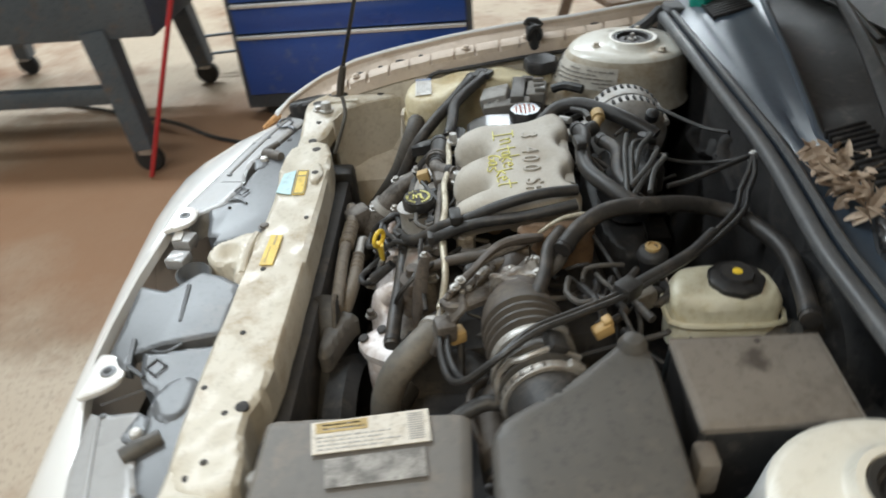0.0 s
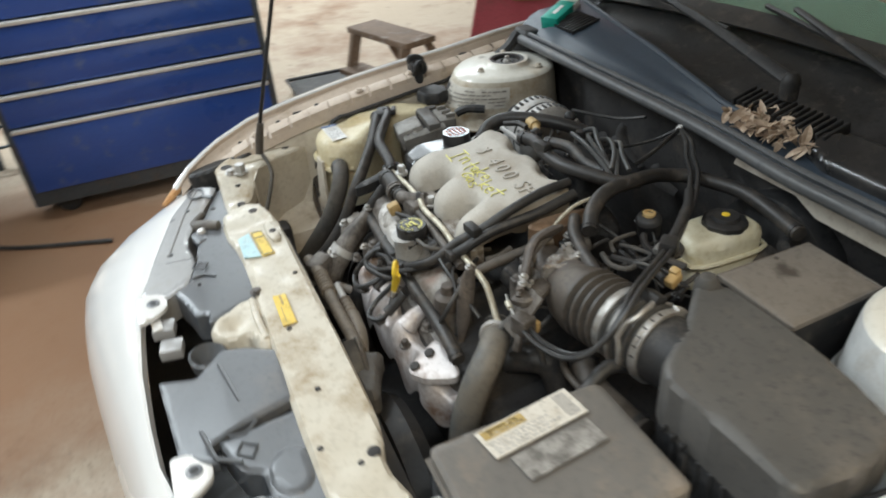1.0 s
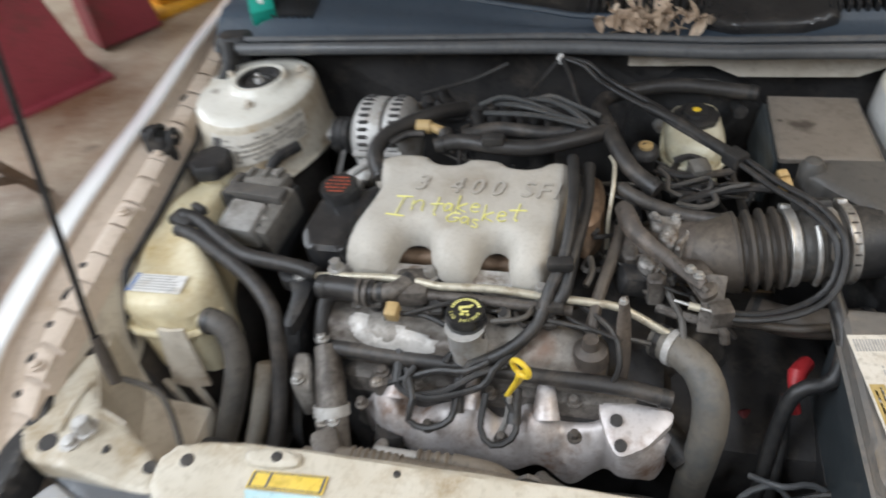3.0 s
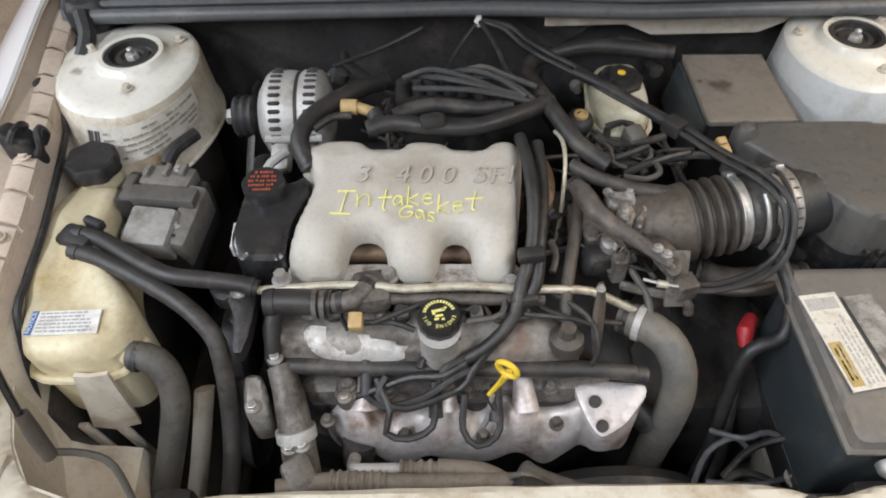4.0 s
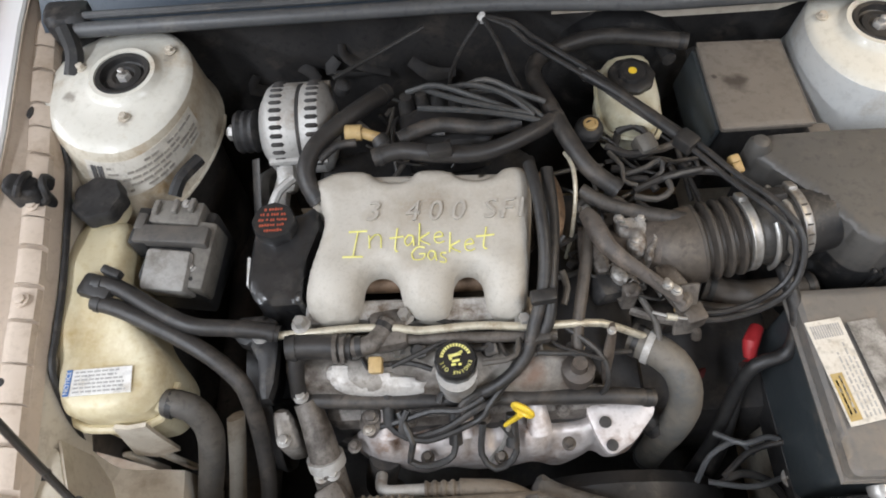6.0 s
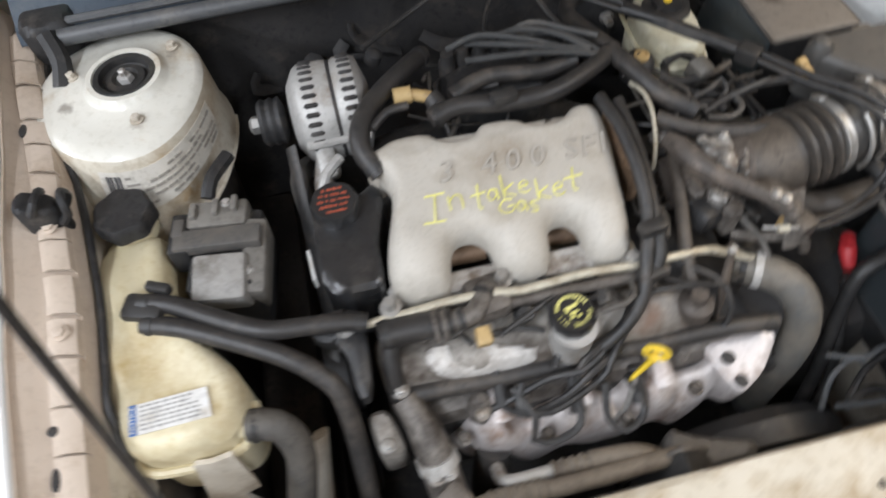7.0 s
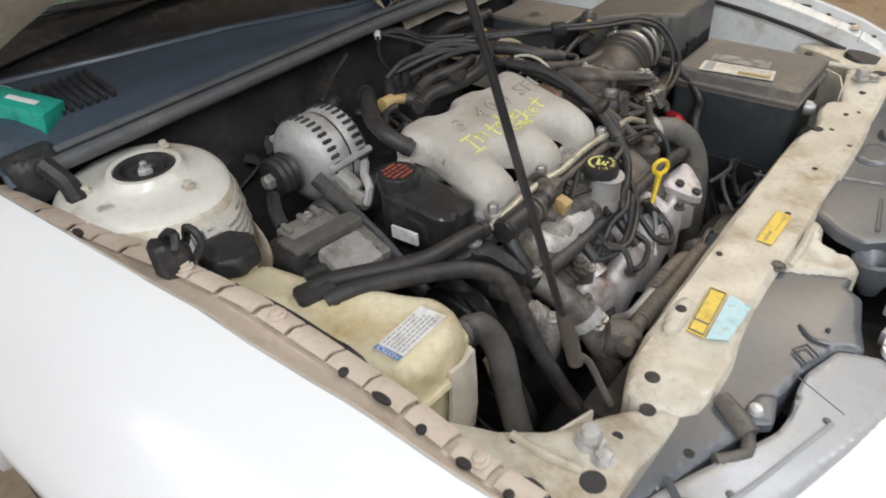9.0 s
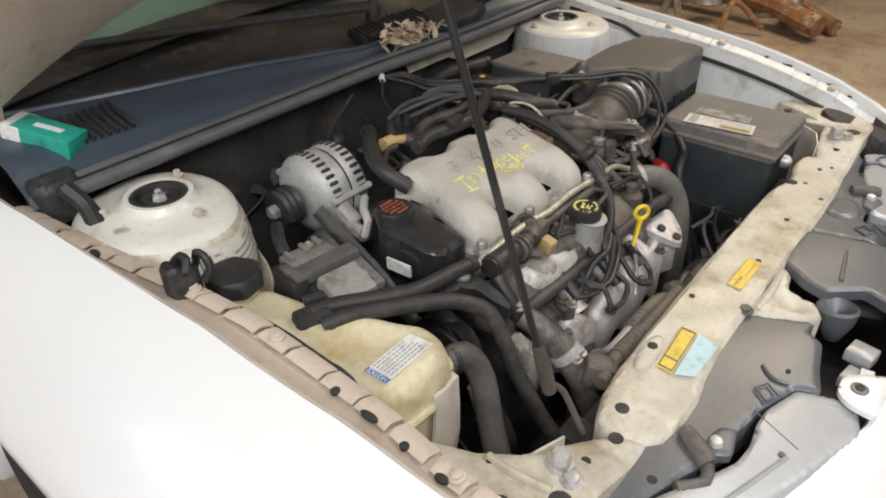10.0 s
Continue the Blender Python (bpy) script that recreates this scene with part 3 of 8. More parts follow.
def tool_cabinet():
    x, y0, y1, z0, z1 = -2.15, -0.90, 0.19, 0.06, 1.10
    cx, cy = x - 0.24, (y0 + y1) / 2
    t = thing("tool_cabinet", (cx, cy, 0), "blue steel roller tool cabinet with bright drawer pulls", "tool cabinet")
    part("body", box((cx, cy, (z0 + z1) / 2), (0.47, y1 - y0, z1 - z0), bevel=0.01), "bench_steel", t)
    levels = [0.13, 0.418, 0.556, 0.692, 0.824, 0.956, 1.088]
    for a, b in zip(levels, levels[1:]):
        d = part("drawer", box((x + 0.002, cy, (a + b) / 2), (0.03, y1 - y0 - 0.06, b - a - 0.012), bevel=0.004), "blue_steel", t)
        part("pull", box((x + 0.026, cy, b - 0.008), (0.022, y1 - y0 - 0.065, 0.017), bevel=0.004), "trim_metal", d, "bright metal drawer pull")
    for dx in (-0.18, 0.18):
        for dy in (-0.42, 0.42):
            c = part("caster", lathe((cx + dx - 0.02, cy + dy, 0.05), [(0.03, 0), (0.05, 0.005), (0.05, 0.035), (0.03, 0.04)], (1, 0, 0), 20), "tyre", t)
            part("fork", box((cx + dx, cy + dy, 0.085), (0.06, 0.04, 0.05), bevel=0.005), "steel", c)


tool_cabinet()


def rolling_bench():
    """A steel bench on legs with casters; its deep apron hides all above it."""
    t = thing("rolling_bench", (-2.2, -1.7, 0), "blue-grey steel work bench on splayed legs with casters", "work bench")
    part("apron", box((-2.18, -1.83, 0.76), (0.95, 1.58, 0.38), bevel=0.012), "bench_steel", t)
    part("worktop", box((-2.18, -1.83, 0.975), (1.0, 1.65, 0.05), bevel=0.008), "bench_steel", t)
    feet = [(-1.70, -1.22), (-2.68, -1.26), (-1.72, -2.45), (-2.98, -2.42)]
    for x, y in feet:
        tx, ty = x + (-2.18 - x) * 0.10, y + (-1.83 - y) * 0.10
        leg = part("leg", tube([(x, y, 0.11), (tx, ty, 0.60)], [0.058, 0.074], 4, smooth=False), "bench_steel", t)
        w = part("caster", lathe((x - 0.02, y, 0.062), [(0.03, 0), (0.055, 0.003), (0.062, 0.012), (0.062, 0.03), (0.055, 0.04), (0.03, 0.042)], (1, 0, 0), 22), "tyre", t, "black rubber caster wheel")
        part("fork", box((x, y, 0.11), (0.07, 0.06, 0.05), bevel=0.008), "steel", w)
    part("stretcher", box((-1.72, -1.88, 0.345), (0.05, 1.15, 0.07), bevel=0.004), "bench_steel", t)
    part("rear_stretcher", box((-2.60, -1.80, 0.42), (0.05, 1.05, 0.06), bevel=0.004), "bench_steel", t)
    bm = tube([(-1.62, -1.20, 0.012), (-1.63, -1.10, 0.26), (-1.66, -0.90, 0.76)], 0.010)
    solo("red_bar", bm, "red", "red painted steel bar leaning on the bench", "bar")
    bm = tube([(-1.80, -0.62, 0.012), (-1.95, -1.0, 0.012), (-2.1, -1.25, 0.03), (-2.3, -1.6, 0.012), (-2.6, -2.3, 0.012)], 0.009, 8)
    solo("floor_cable", bm, "rubber", "black rubber cable lying on the floor", "cable")


rolling_bench()


def pipe_stand():
    """A dark steel stand behind the bench, with thin cross rods."""
    t = thing("pipe_stand", (-2.9, -1.05, 0), "dark steel pipe stand with thin rods", "stand")
    for y in (-1.12, -0.98):
        part("leg", tube([(-2.86, y, 0.0), (-2.92, y + 0.02, 0.75)], 0.022, 8, smooth=False), "bench_steel", t)
    for z in (0.10, 0.20, 0.42, 0.60):
        part("rod", tube([(-2.85, -1.30, z), (-2.87, -0.80, z + 0.02)], 0.008, 7, smooth=False), "bench_steel", t)


pipe_stand()


def step_ladder():
    t = thing("step_ladder", (-2.15, 0.72, 0), "worn brown wooden step ladder", "step ladder")
    tilt = 17
    part("top", box((-2.17, 0.76, 0.508), (0.46, 0.17, 0.028), (0, 0, tilt), 0.004), "wood", t, "worn grey wooden top board")
    c, s = math.cos(radians(tilt)), math.sin(radians(tilt))

    def at(u, v, z):
        return (-2.17 + c * u - s * v, 0.76 + s * u + c * v, z)

    for u in (-0.19, 0.19):
        part("front_leg", tube([at(u * 1.1, -0.20, 0), at(u, -0.06, 0.495)], 0.03, 4, smooth=False), "wood", t)
        part("rear_leg", tube([at(u * 1.1, 0.36, 0), at(u * 0.9, 0.07, 0.495)], 0.022, 4, smooth=False), "wood", t)
    for z, v in ((0.335, -0.11), (0.165, -0.15)):
        part("step", box(at(0, v, z), (0.40, 0.13, 0.024), (0, 0, tilt), 0.003), "wood", t)
    for z, v in ((0.12, 0.30), (0.27, 0.20)):
        part("rail", box(at(0, v, z), (0.38, 0.02, 0.04), (0, 0, tilt), 0.003), "wood", t)
    part("brace", tube([at(-0.19, 0.34, 0.05), at(0.17, 0.1, 0.46)], 0.012, 6, smooth=False), "wood", t)


step_ladder()


def lift_post():
    """A flared red post of a vehicle lift, with its twin and the yellow column beside it."""
    t = thing("vehicle_lift", (-2.75, 1.75, 0), "maroon steel post of a vehicle lift", "vehicle lift")

    def post(x, y, w0, w1, d, name, material, turn, top=2.6):
        rows = []
        for z, w in ((0.02, w0), (0.16, w0 * 0.94), (0.45, w1), (top, w1)):
            rows.append([Vector(c) for c in ((-w / 2, -d / 2, z), (w / 2, -d / 2, z), (w / 2, d / 2, z), (-w / 2, d / 2, z))])
        bm = loft(rows, closed=True)
        bm.faces.new([v for v in bm.verts if v.co.z > top - 0.01])
        bmesh.ops.bevel(bm, geom=list(bm.edges), offset=0.008, segments=1, affect="EDGES")
        bmesh.ops.transform(bm, matrix=pose(x, y, 0, 0, 0, turn), verts=bm.verts)
        return part(name, bm, material, t)

    post(-2.72, 1.80, 0.72, 0.56, 0.26, "post", "lift_red", 57)
    part("base_plate", box((-2.71, 1.80, 0.012), (0.80, 0.34, 0.024), (0, 0, 57), 0.004), "lift_red", t)
    q = part("rating_plate", box((-2.60, 1.73, 0.50), (0.16, 0.012, 0.15), (0, 0, 57), 0.003), "rust", t, "stained brass plate")
    for dy in (-0.06, 0.06):
        part("bolt", bolt((-2.592 + dy * 0.54, 1.725 + dy * 0.84, 0.50), 0.008, 0.010, (0.84, -0.54, 0)), "steel", q)
    post(-2.60, 2.52, 0.34, 0.28, 0.24, "carriage", "lift_red", 57)
    part("arm", box((-2.86, 1.36, 0.09), (0.13, 0.62, 0.12), (0, 0, 12), 0.01), "lift_yellow", t, "yellow painted swing arm")
    t2 = thing("yellow_column", (-2.5, 3.05, 0), "yellow painted steel column", "column")
    part("column", box((-2.52, 3.06, 1.3), (0.46, 0.28, 2.6), (0, 0, 57), 0.02), "lift_yellow", t2)
    part("foot", box((-2.52, 3.06, 0.02), (0.8, 0.5, 0.04), (0, 0, 57), 0.004), "lift_yellow", t2)


lift_post()


def floor_tray():
    t = thing("drain_tray", (-2.95, 0.6, 0), "shallow black plastic drain tray on the floor", "tray")
    part("tray", pillow([(-3.12, 0.42), (-2.80, 0.42), (-2.80, 0.80), (-3.12, 0.80)], 0.07, 0.01, 0.07, times=0.04, h=0.02), "black", t)
    part("lip", tube([(-3.13, 0.41, 0.068), (-2.79, 0.41, 0.068), (-2.79, 0.81, 0.068), (-3.13, 0.81, 0.068), (-3.13, 0.41, 0.068)], 0.012, 6, smooth=False), "black", t)


floor_tray()


def far_wheel():
    t = thing("spare_wheel", (-5.15, 2.85, 0), "black tyre standing on the far floor", "tyre")
    part("tyre", lathe((-5.25, 2.80, 0.31), [(0.19, 0), (0.28, 0.0), (0.31, 0.03), (0.31, 0.17), (0.28, 0.20), (0.19, 0.20)], (0.75, -0.66, 0), 36), "tyre", t)
    part("rim", lathe((-5.24, 2.79, 0.31), [(0.05, 0.02), (0.19, 0.01), (0.19, 0.18), (0.05, 0.14)], (0.75, -0.66, 0), 28), "steel", t)


far_wheel()


def rusty_axle():
    """Old subframe and arms lying in a heap on the floor."""
    rng = random.Random(5)
    t = thing("old_subframe", (4.1, 0.9, 0), "rusty old suspension subframe lying on the floor", "subframe")
    part("cross_beam", tube([(3.85, 0.30, 0.10), (4.0, 0.7, 0.16), (4.1, 1.2, 0.15), (4.1, 1.75, 0.09)], [0.07, 0.055, 0.06, 0.08], 8), "rust", t)
    part("side_beam", tube([(4.05, 0.25, 0.06), (4.35, 0.7, 0.10), (4.5, 1.5, 0.07)], 0.05, 8), "rust", t)
    for i in range(7):
        x, y = rng.uniform(3.8, 4.5), rng.uniform(0.3, 1.7)
        part("arm", tube([(x, y, 0.05), (x + rng.uniform(-0.2, 0.2), y + rng.uniform(-0.2, 0.2), rng.uniform(0.05, 0.25)), (x + rng.uniform(-0.35, 0.35), y + rng.uniform(-0.3, 0.3), 0.06)], rng.uniform(0.015, 0.035), 7), "rust" if i % 3 else "steel", t)
    for x, y in ((3.9, 1.0), (4.25, 1.35), (4.0, 0.5)):
        part("hub", lathe((x, y, 0.10), [(0.03, 0), (0.09, 0.01), (0.09, 0.04), (0.05, 0.05), (0.05, 0.10), (0.02, 0.11)], (0.2, 0.1, 1), 20), "steel", t, "bare steel wheel hub")
    t.location = (3.87, 1.17, 0)


rusty_axle()

# ---- the car's body ----
car = thing("car", (0, 0.8, 0), "white saloon car with its hood propped open", "car")


def lerp_rows(table, y):
    """Values of a table of (y, a, b, ...) between its rows."""
    for r, s in zip(table, table[1:]):
        if r[0] <= y <= s[0]:
            u = (y - r[0]) / (s[0] - r[0])
            return [p + (q - p) * u for p, q in zip(r[1:], s[1:])]
    return list(table[0][1:] if y < table[0][0] else table[-1][1:])


# y, inner edge x, inner edge z, outer x, outer z
FENDER = [
    (-0.305, 0.604, 0.708, 0.632, 0.692),
    (-0.290, 0.602, 0.722, 0.660, 0.688),
    (-0.265, 0.608, 0.740, 0.700, 0.680),
    (-0.20, 0.628, 0.770, 0.775, 0.670),
    (-0.10, 0.644, 0.804, 0.835, 0.675),
    (0.0, 0.645, 0.829, 0.862, 0.690),
    (0.10, 0.650, 0.846, 0.878, 0.700),
    (0.20, 0.654, 0.858, 0.884, 0.710),
    (0.30, 0.668, 0.865, 0.886, 0.715),
    (0.40, 0.686, 0.868, 0.888, 0.720),
    (0.50, 0.703, 0.875, 0.889, 0.730),
    (0.60, 0.720, 0.882, 0.890, 0.740),
    (0.85, 0.740, 0.902, 0.892, 0.770),
    (1.25, 0.745, 0.925, 0.892, 0.800),
]


def wing_at(sign, y):
    """The wing's edges at y; the driver's side stands a little further out."""
    xi, zi, xo, zo = lerp_rows(FENDER, y)
    out = 0.062 if sign > 0 else 0.0
    return xi + out, zi, xo + out * 0.8, zo


# how far the passenger wing's crest stands out from and above its rail
CREST = [(-0.305, 0, 0), (-0.265, 0.010, 0.006), (-0.20, 0.017, 0.011), (-0.114, 0.021, 0.012), (0.072, 0.032, 0.002), (0.157, 0.036, 0.002), (0.286, 0.032, 0.003), (0.415, 0.018, 0.006), (0.574, 0.006, 0.010), (0.85, 0, 0.004), (1.25, 0, 0)]


def crest_at(sign, y):
    xi, zi, xo, zo = wing_at(sign, y)
    if sign < 0:
        dx, dz = lerp_rows(CREST, y)
        xi, zi = xi + dx, zi + dz
    return xi, zi, xo, zo


def fender_lip(sign):
    """The cream inner face of the wing, from its crest down to the rail."""
    rows = []
    for i in range(40):
        y = -0.29 + 0.98 * i / 39
        xi, zi, _, _ = crest_at(sign, y)
        xr, zr, _, _ = wing_at(sign, y)
        a, b = Vector((xi - 0.001, y, zi - 0.005)), Vector((xr - 0.006, y, zr - 0.026))
        row = [a, a.lerp(b, 0.12) + Vector((0.004, 0, -0.006)), a.lerp(b, 0.55) + Vector((0.003, 0, -0.005)), a.lerp(b, 0.9) + Vector((0, 0, -0.004)), b]
        rows.append([(sign * v.x, v.y, v.z) for v in row])
    part("fender_lip", loft(rows, thick=0.002), "flange", car, "dusty cream inner face of the fender")


def fender(sign, name):
    rows = []
    for i in range(40):
        y = -0.305 + 1.555 * i / 39
        xi, zi, xo, zo = crest_at(sign, y)
        row = [(xi, y, zi - (0.008 if sign < 0 else 0.022)), (xi, y, zi - 0.003), (xi + 0.004, y, zi)]
        for k in range(1, 9):
            u = k / 8
            bulge = 0.014 * math.sin(math.pi * u)
            row.append((xi + (xo - xi) * u, y, zi + (zo - zi) * u**1.25 + bulge))
        arch = 0.62 if 0.12 < y < 0.80 else 0.36
        if 0.05 < y < 0.87:
            arch = 0.34 + 0.34 * math.sqrt(max(0, 1 - ((y - 0.46) / 0.40) ** 2))
        for k in range(1, 6):
            row.append((xo + 0.012 * math.sin(k * 0.6) - 0.004 * k, y, zo - (zo - arch) * k / 5))
        rows.append([(sign * x, yy, z) for x, yy, z in row])
    return part(name, loft(rows, thick=0.0025), "white_paint", car, "glossy white painted fender")


def wheel(sign):
    w = part("wheel", lathe((sign * 0.66, 0.46, 0.31), [(0.05, 0.16), (0.19, 0.17), (0.21, 0.19), (0.285, 0.20), (0.31, 0.17), (0.31, 0.03), (0.285, 0.0), (0.20, 0.0), (0.19, 0.02), (0.05, 0.02)], (sign, 0, 0), 40), "tyre", car, "black tyre in the wheel arch")


def strut_tower(sign):
    cx, cy, top = sign * (0.56 if sign < 0 else 0.572), (0.52 if sign < 0 else 0.528), 0.862
    rows = []
    n = 44
    prof = [(0.041, top - 0.002), (0.043, top + 0.005), (0.050, top + 0.005), (0.056, top - 0.004), (0.060, top - 0.007), (0.086, top - 0.009), (0.105, top - 0.011), (0.113, top - 0.014), (0.1175, top - 0.019), (0.120, top - 0.028), (0.122, top - 0.05), (0.126, top - 0.09), (0.129, top - 0.118), (0.134, top - 0.124), (0.134, top - 0.129), (0.122, top - 0.132), (0.096, top - 0.145), (0.085, top - 0.50)]
    for r, z in prof:
        row = []
        for j in range(n):
            a = 2 * math.pi * j / n
            c, s = math.cos(a), math.sin(a)
            front = 1.0 if sign < 0 else 0.12
            k = 1.0 if r < 0.08 else 1.0 + front * (0.34 * max(0, -s) * min(1, max(0, top - z - 0.012) * 10) + 0.12 * max(0, -s))
            x = cx + r * c * (1.0 if r < 0.08 else 1.09 if c * sign > 0 else 0.84)
            row.append((x, cy + r * s * k, z))
        rows.append(row)
    brim = next(i for i, v in enumerate(prof) if v[0] > 0.1172)
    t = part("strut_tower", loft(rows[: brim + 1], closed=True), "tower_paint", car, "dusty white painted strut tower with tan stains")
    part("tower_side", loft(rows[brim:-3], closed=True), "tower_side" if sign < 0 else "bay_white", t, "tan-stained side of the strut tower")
    # below the rim, the passenger tower's shadow is put into its colour
    part("tower_base", loft(rows[-4:], closed=True), "bay_shade" if sign < 0 else "bay_white", t, "tower base, coloured near-black for shade" if sign < 0 else "white painted tower base")
    part("tower_rim", tube([Vector(v) + Vector((0, 0, 0.002)) for v in rows[-4][n // 2 - 1 :] + rows[-4][:2]], 0.0035, 6, smooth=False), "tower_side" if sign < 0 else "bay_white", t)
    part("strut_bearing", lathe((cx, cy, top - 0.035), [(0.043, 0.0), (0.043, 0.036), (0.040, 0.040), (0.034, 0.039), (0.032, 0.030), (0.029, 0.028), (0.026, 0.033), (0.018, 0.034), (0.015, 0.029), (0.012, 0.029)]), "rubber", t, "black rubber strut bearing")
    part("strut_rod", lathe((cx, cy, top - 0.03), [(0.011, 0), (0.011, 0.029), (0.009, 0.032), (0.0055, 0.0325), (0.0055, 0.040), (0.003, 0.042)], n=6), "bolt_metal", t, "bare steel strut nut")
    for a in (40, 160, 280):
        part("nut", bolt((cx + 0.080 * math.cos(radians(a)), cy + 0.080 * math.sin(radians(a)), top - 0.008), 0.006, 0.009), "bay_paint", t)
    return t


def tower_label(t):
    """The worn sticker wrapped round the front of the tower."""
    cx, cy, top = -0.56, 0.52, 0.862

    def at(a, z):
        r = np.interp(top - z, (0.024, 0.05, 0.09), (0.118, 0.122, 0.126))
        a = radians(a)
        k = 1 + 0.34 * max(0, -math.sin(a)) * min(1, max(0, top - z - 0.012) * 10) + 0.12 * max(0, -math.sin(a))
        return (cx + (r + 0.002) * math.cos(a) * (0.84 if math.cos(a) > 0 else 1.09), cy + (r + 0.002) * math.sin(a) * k, z)

    z0, z1 = top - 0.078, top - 0.030
    rows = [[at(a, z) for a in range(250, 341, 6)] for z in (z0, (z0 + z1) / 2, z1)]
    lab = part("service_label", loft(rows, thick=0.0012), "old_label", t, "worn white printed paper label")
    rng = random.Random(4)
    bm = bmesh.new()
    for i in range(5):
        z = z0 + 0.006 + i * 0.008
        a = 264
        while a < 334:
            w = rng.uniform(3, 9)
            if rng.random() < 0.72:
                loft([[at(b, zz) for b in (a, a + w / 2, a + w)] for zz in (z, z + 0.0028)], bm, thick=0.0022)
            a += w + 1.2
    part("print", bm, "worn_ink", lab)
    bm = bmesh.new()
    for a in (254, 256, 258.5, 260.5):
        loft([[at(a, zz), at(a + 1.1, zz)] for zz in (z0 + 0.005, z1 - 0.005)], bm, thick=0.0022)
    part("bar_code", bm, "ink", lab)


def inner_fender(sign, name):
    """The inner wing under the flange, from the lamp panel to the firewall."""
    rows = []
    for i in range(26):
        y = -0.20 + 0.86 * i / 25
        xi, zi, _, _ = wing_at(sign, y)
        g = 0.012 * math.sin(i * 0.9)
        rows.append([(sign * (xi + 0.01), y, zi - 0.030), (sign * (xi - 0.034), y, zi - 0.050), (sign * (xi - 0.042), y, zi - 0.065), (sign * (xi - 0.050), y, zi - 0.16 + g), (sign * (xi - 0.085), y, zi - 0.28), (sign * (xi - 0.14), y, 0.36), (sign * (xi - 0.16), y, 0.24)])
    if sign < 0:
        # the wing's lower half carries its shade as a near-black colour
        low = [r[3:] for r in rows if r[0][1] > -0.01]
        part("lower_wing", loft(low, thick=0.002), "bay_shade", car, "lower inner wing, coloured near-black for shade")
        ledge = [[(-0.612, -0.006, 0.640), (-0.585, -0.007, 0.606), (-0.560, -0.008, 0.592), (-0.512, -0.009, 0.590), (-0.492, -0.010, 0.586), (-0.484, -0.012, 0.560), (-0.482, -0.014, 0.44)], [(-0.606, -0.05, 0.640), (-0.575, -0.05, 0.606), (-0.552, -0.05, 0.592), (-0.506, -0.05, 0.590), (-0.488, -0.05, 0.586), (-0.481, -0.05, 0.560), (-0.478, -0.05, 0.44)], [(-0.590, -0.12, 0.640), (-0.560, -0.12, 0.608), (-0.538, -0.12, 0.594), (-0.498, -0.12, 0.590), (-0.482, -0.12, 0.586), (-0.474, -0.12, 0.560), (-0.470, -0.12, 0.44)]]
        part("wing_ledge", loft(ledge, thick=0.003), "bay_paint", car, "beige painted ledge under the tank")
        rows = [r if r[0][1] <= -0.01 else r[:4] for r in rows]
        front, back = [r for r in rows if len(r) > 4], [r for r in rows if len(r) == 4]
        part("wing_front", loft(front + [back[0] + front[-1][4:]], thick=0.002), "bay_paint", car)
        rows = back
    return part(name, loft(rows, thick=0.002), "bay_paint" if sign < 0 else "bay_white", car, "dusty beige painted inner wing" if sign < 0 else "dusty white painted inner wing")


def flange(sign):
    """The notched beige rail that the fender is bolted to."""
    t = None
    y = -0.16
    rng = random.Random(8)
    while y < 0.62:
        step = rng.uniform(0.040, 0.066)
        gap = rng.uniform(0.003, 0.009) if sign < 0 else rng.uniform(0.0008, 0.002)
        rows = []
        for k in range(4):
            yy = y + (step - gap) * k / 3
            xi, zi, _, _ = wing_at(sign, yy)
            rows.append([(sign * (xi - 0.003), yy, zi - 0.018), (sign * (xi - 0.014), yy, zi - 0.016), (sign * (xi - 0.032), yy, zi - 0.024), (sign * (xi - 0.036), yy, zi - 0.040)])
        part("flange_tab", loft(rows, thick=0.0025), "flange" if sign < 0 else "bay_white", car)
        if rng.random() < 0.3:
            xi, zi, _, _ = wing_at(sign, y + step * 0.5)
            wd, ln = rng.uniform(0.0035, 0.006), rng.uniform(0.005, 0.014)
            part("flange_slot", pillow([(sign * (xi - 0.005) + wd * math.cos(a), y + step * 0.5 + ln * math.sin(a)) for a in np.linspace(0, 5.6, 9)], zi - 0.0150, 0.001, 0.004, times=1, h=0.002), "dark", car)
        y += step
    rows = []
    for i in range(24):
        yy = -0.20 + 0.86 * i / 23
        xi, zi, _, _ = wing_at(sign, yy)
        rows.append([(sign * (xi + 0.002), yy, zi - 0.022), (sign * (xi - 0.035), yy, zi - 0.034), (sign * (xi - 0.041), yy, zi - 0.052)])
    part("fender_rail", loft(rows, thick=0.002), "flange" if sign < 0 else "bay_white", car, "dusty beige fender rail" if sign < 0 else "dusty white fender rail")
    for yy in (-0.1, 0.16, 0.30):
        xi, zi, _, _ = wing_at(sign, yy)
        part("fender_bolt", bolt((sign * (xi - 0.017), yy, zi - 0.017), 0.007, 0.006), "flange", car)
    pts = []
    for yy in np.linspace(0.08 if sign < 0 else -0.10, 0.60, 16):
        xi, zi, _, _ = wing_at(sign, yy)
        bow = 0.016 * math.exp(-(((yy - 0.52) / 0.10) ** 2))
        pts.append((sign * (xi - 0.048 + bow), yy, zi - 0.053 + 0.010 * (bow > 0.004)))
    if sign < 0:
        pts = [(-0.606, -0.002, 0.615), (-0.602, 0.016, 0.680), (-0.600, 0.040, 0.735)] + pts
    part("wing_cable", tube(pts, 0.005, 7), "black", car, "thin black cable along the wing")


tower_r = strut_tower(-1)
tower_label(tower_r)
strut_tower(1)
fender(-1, "right_fender")
fender_lip(-1)
fender(1, "left_fender")
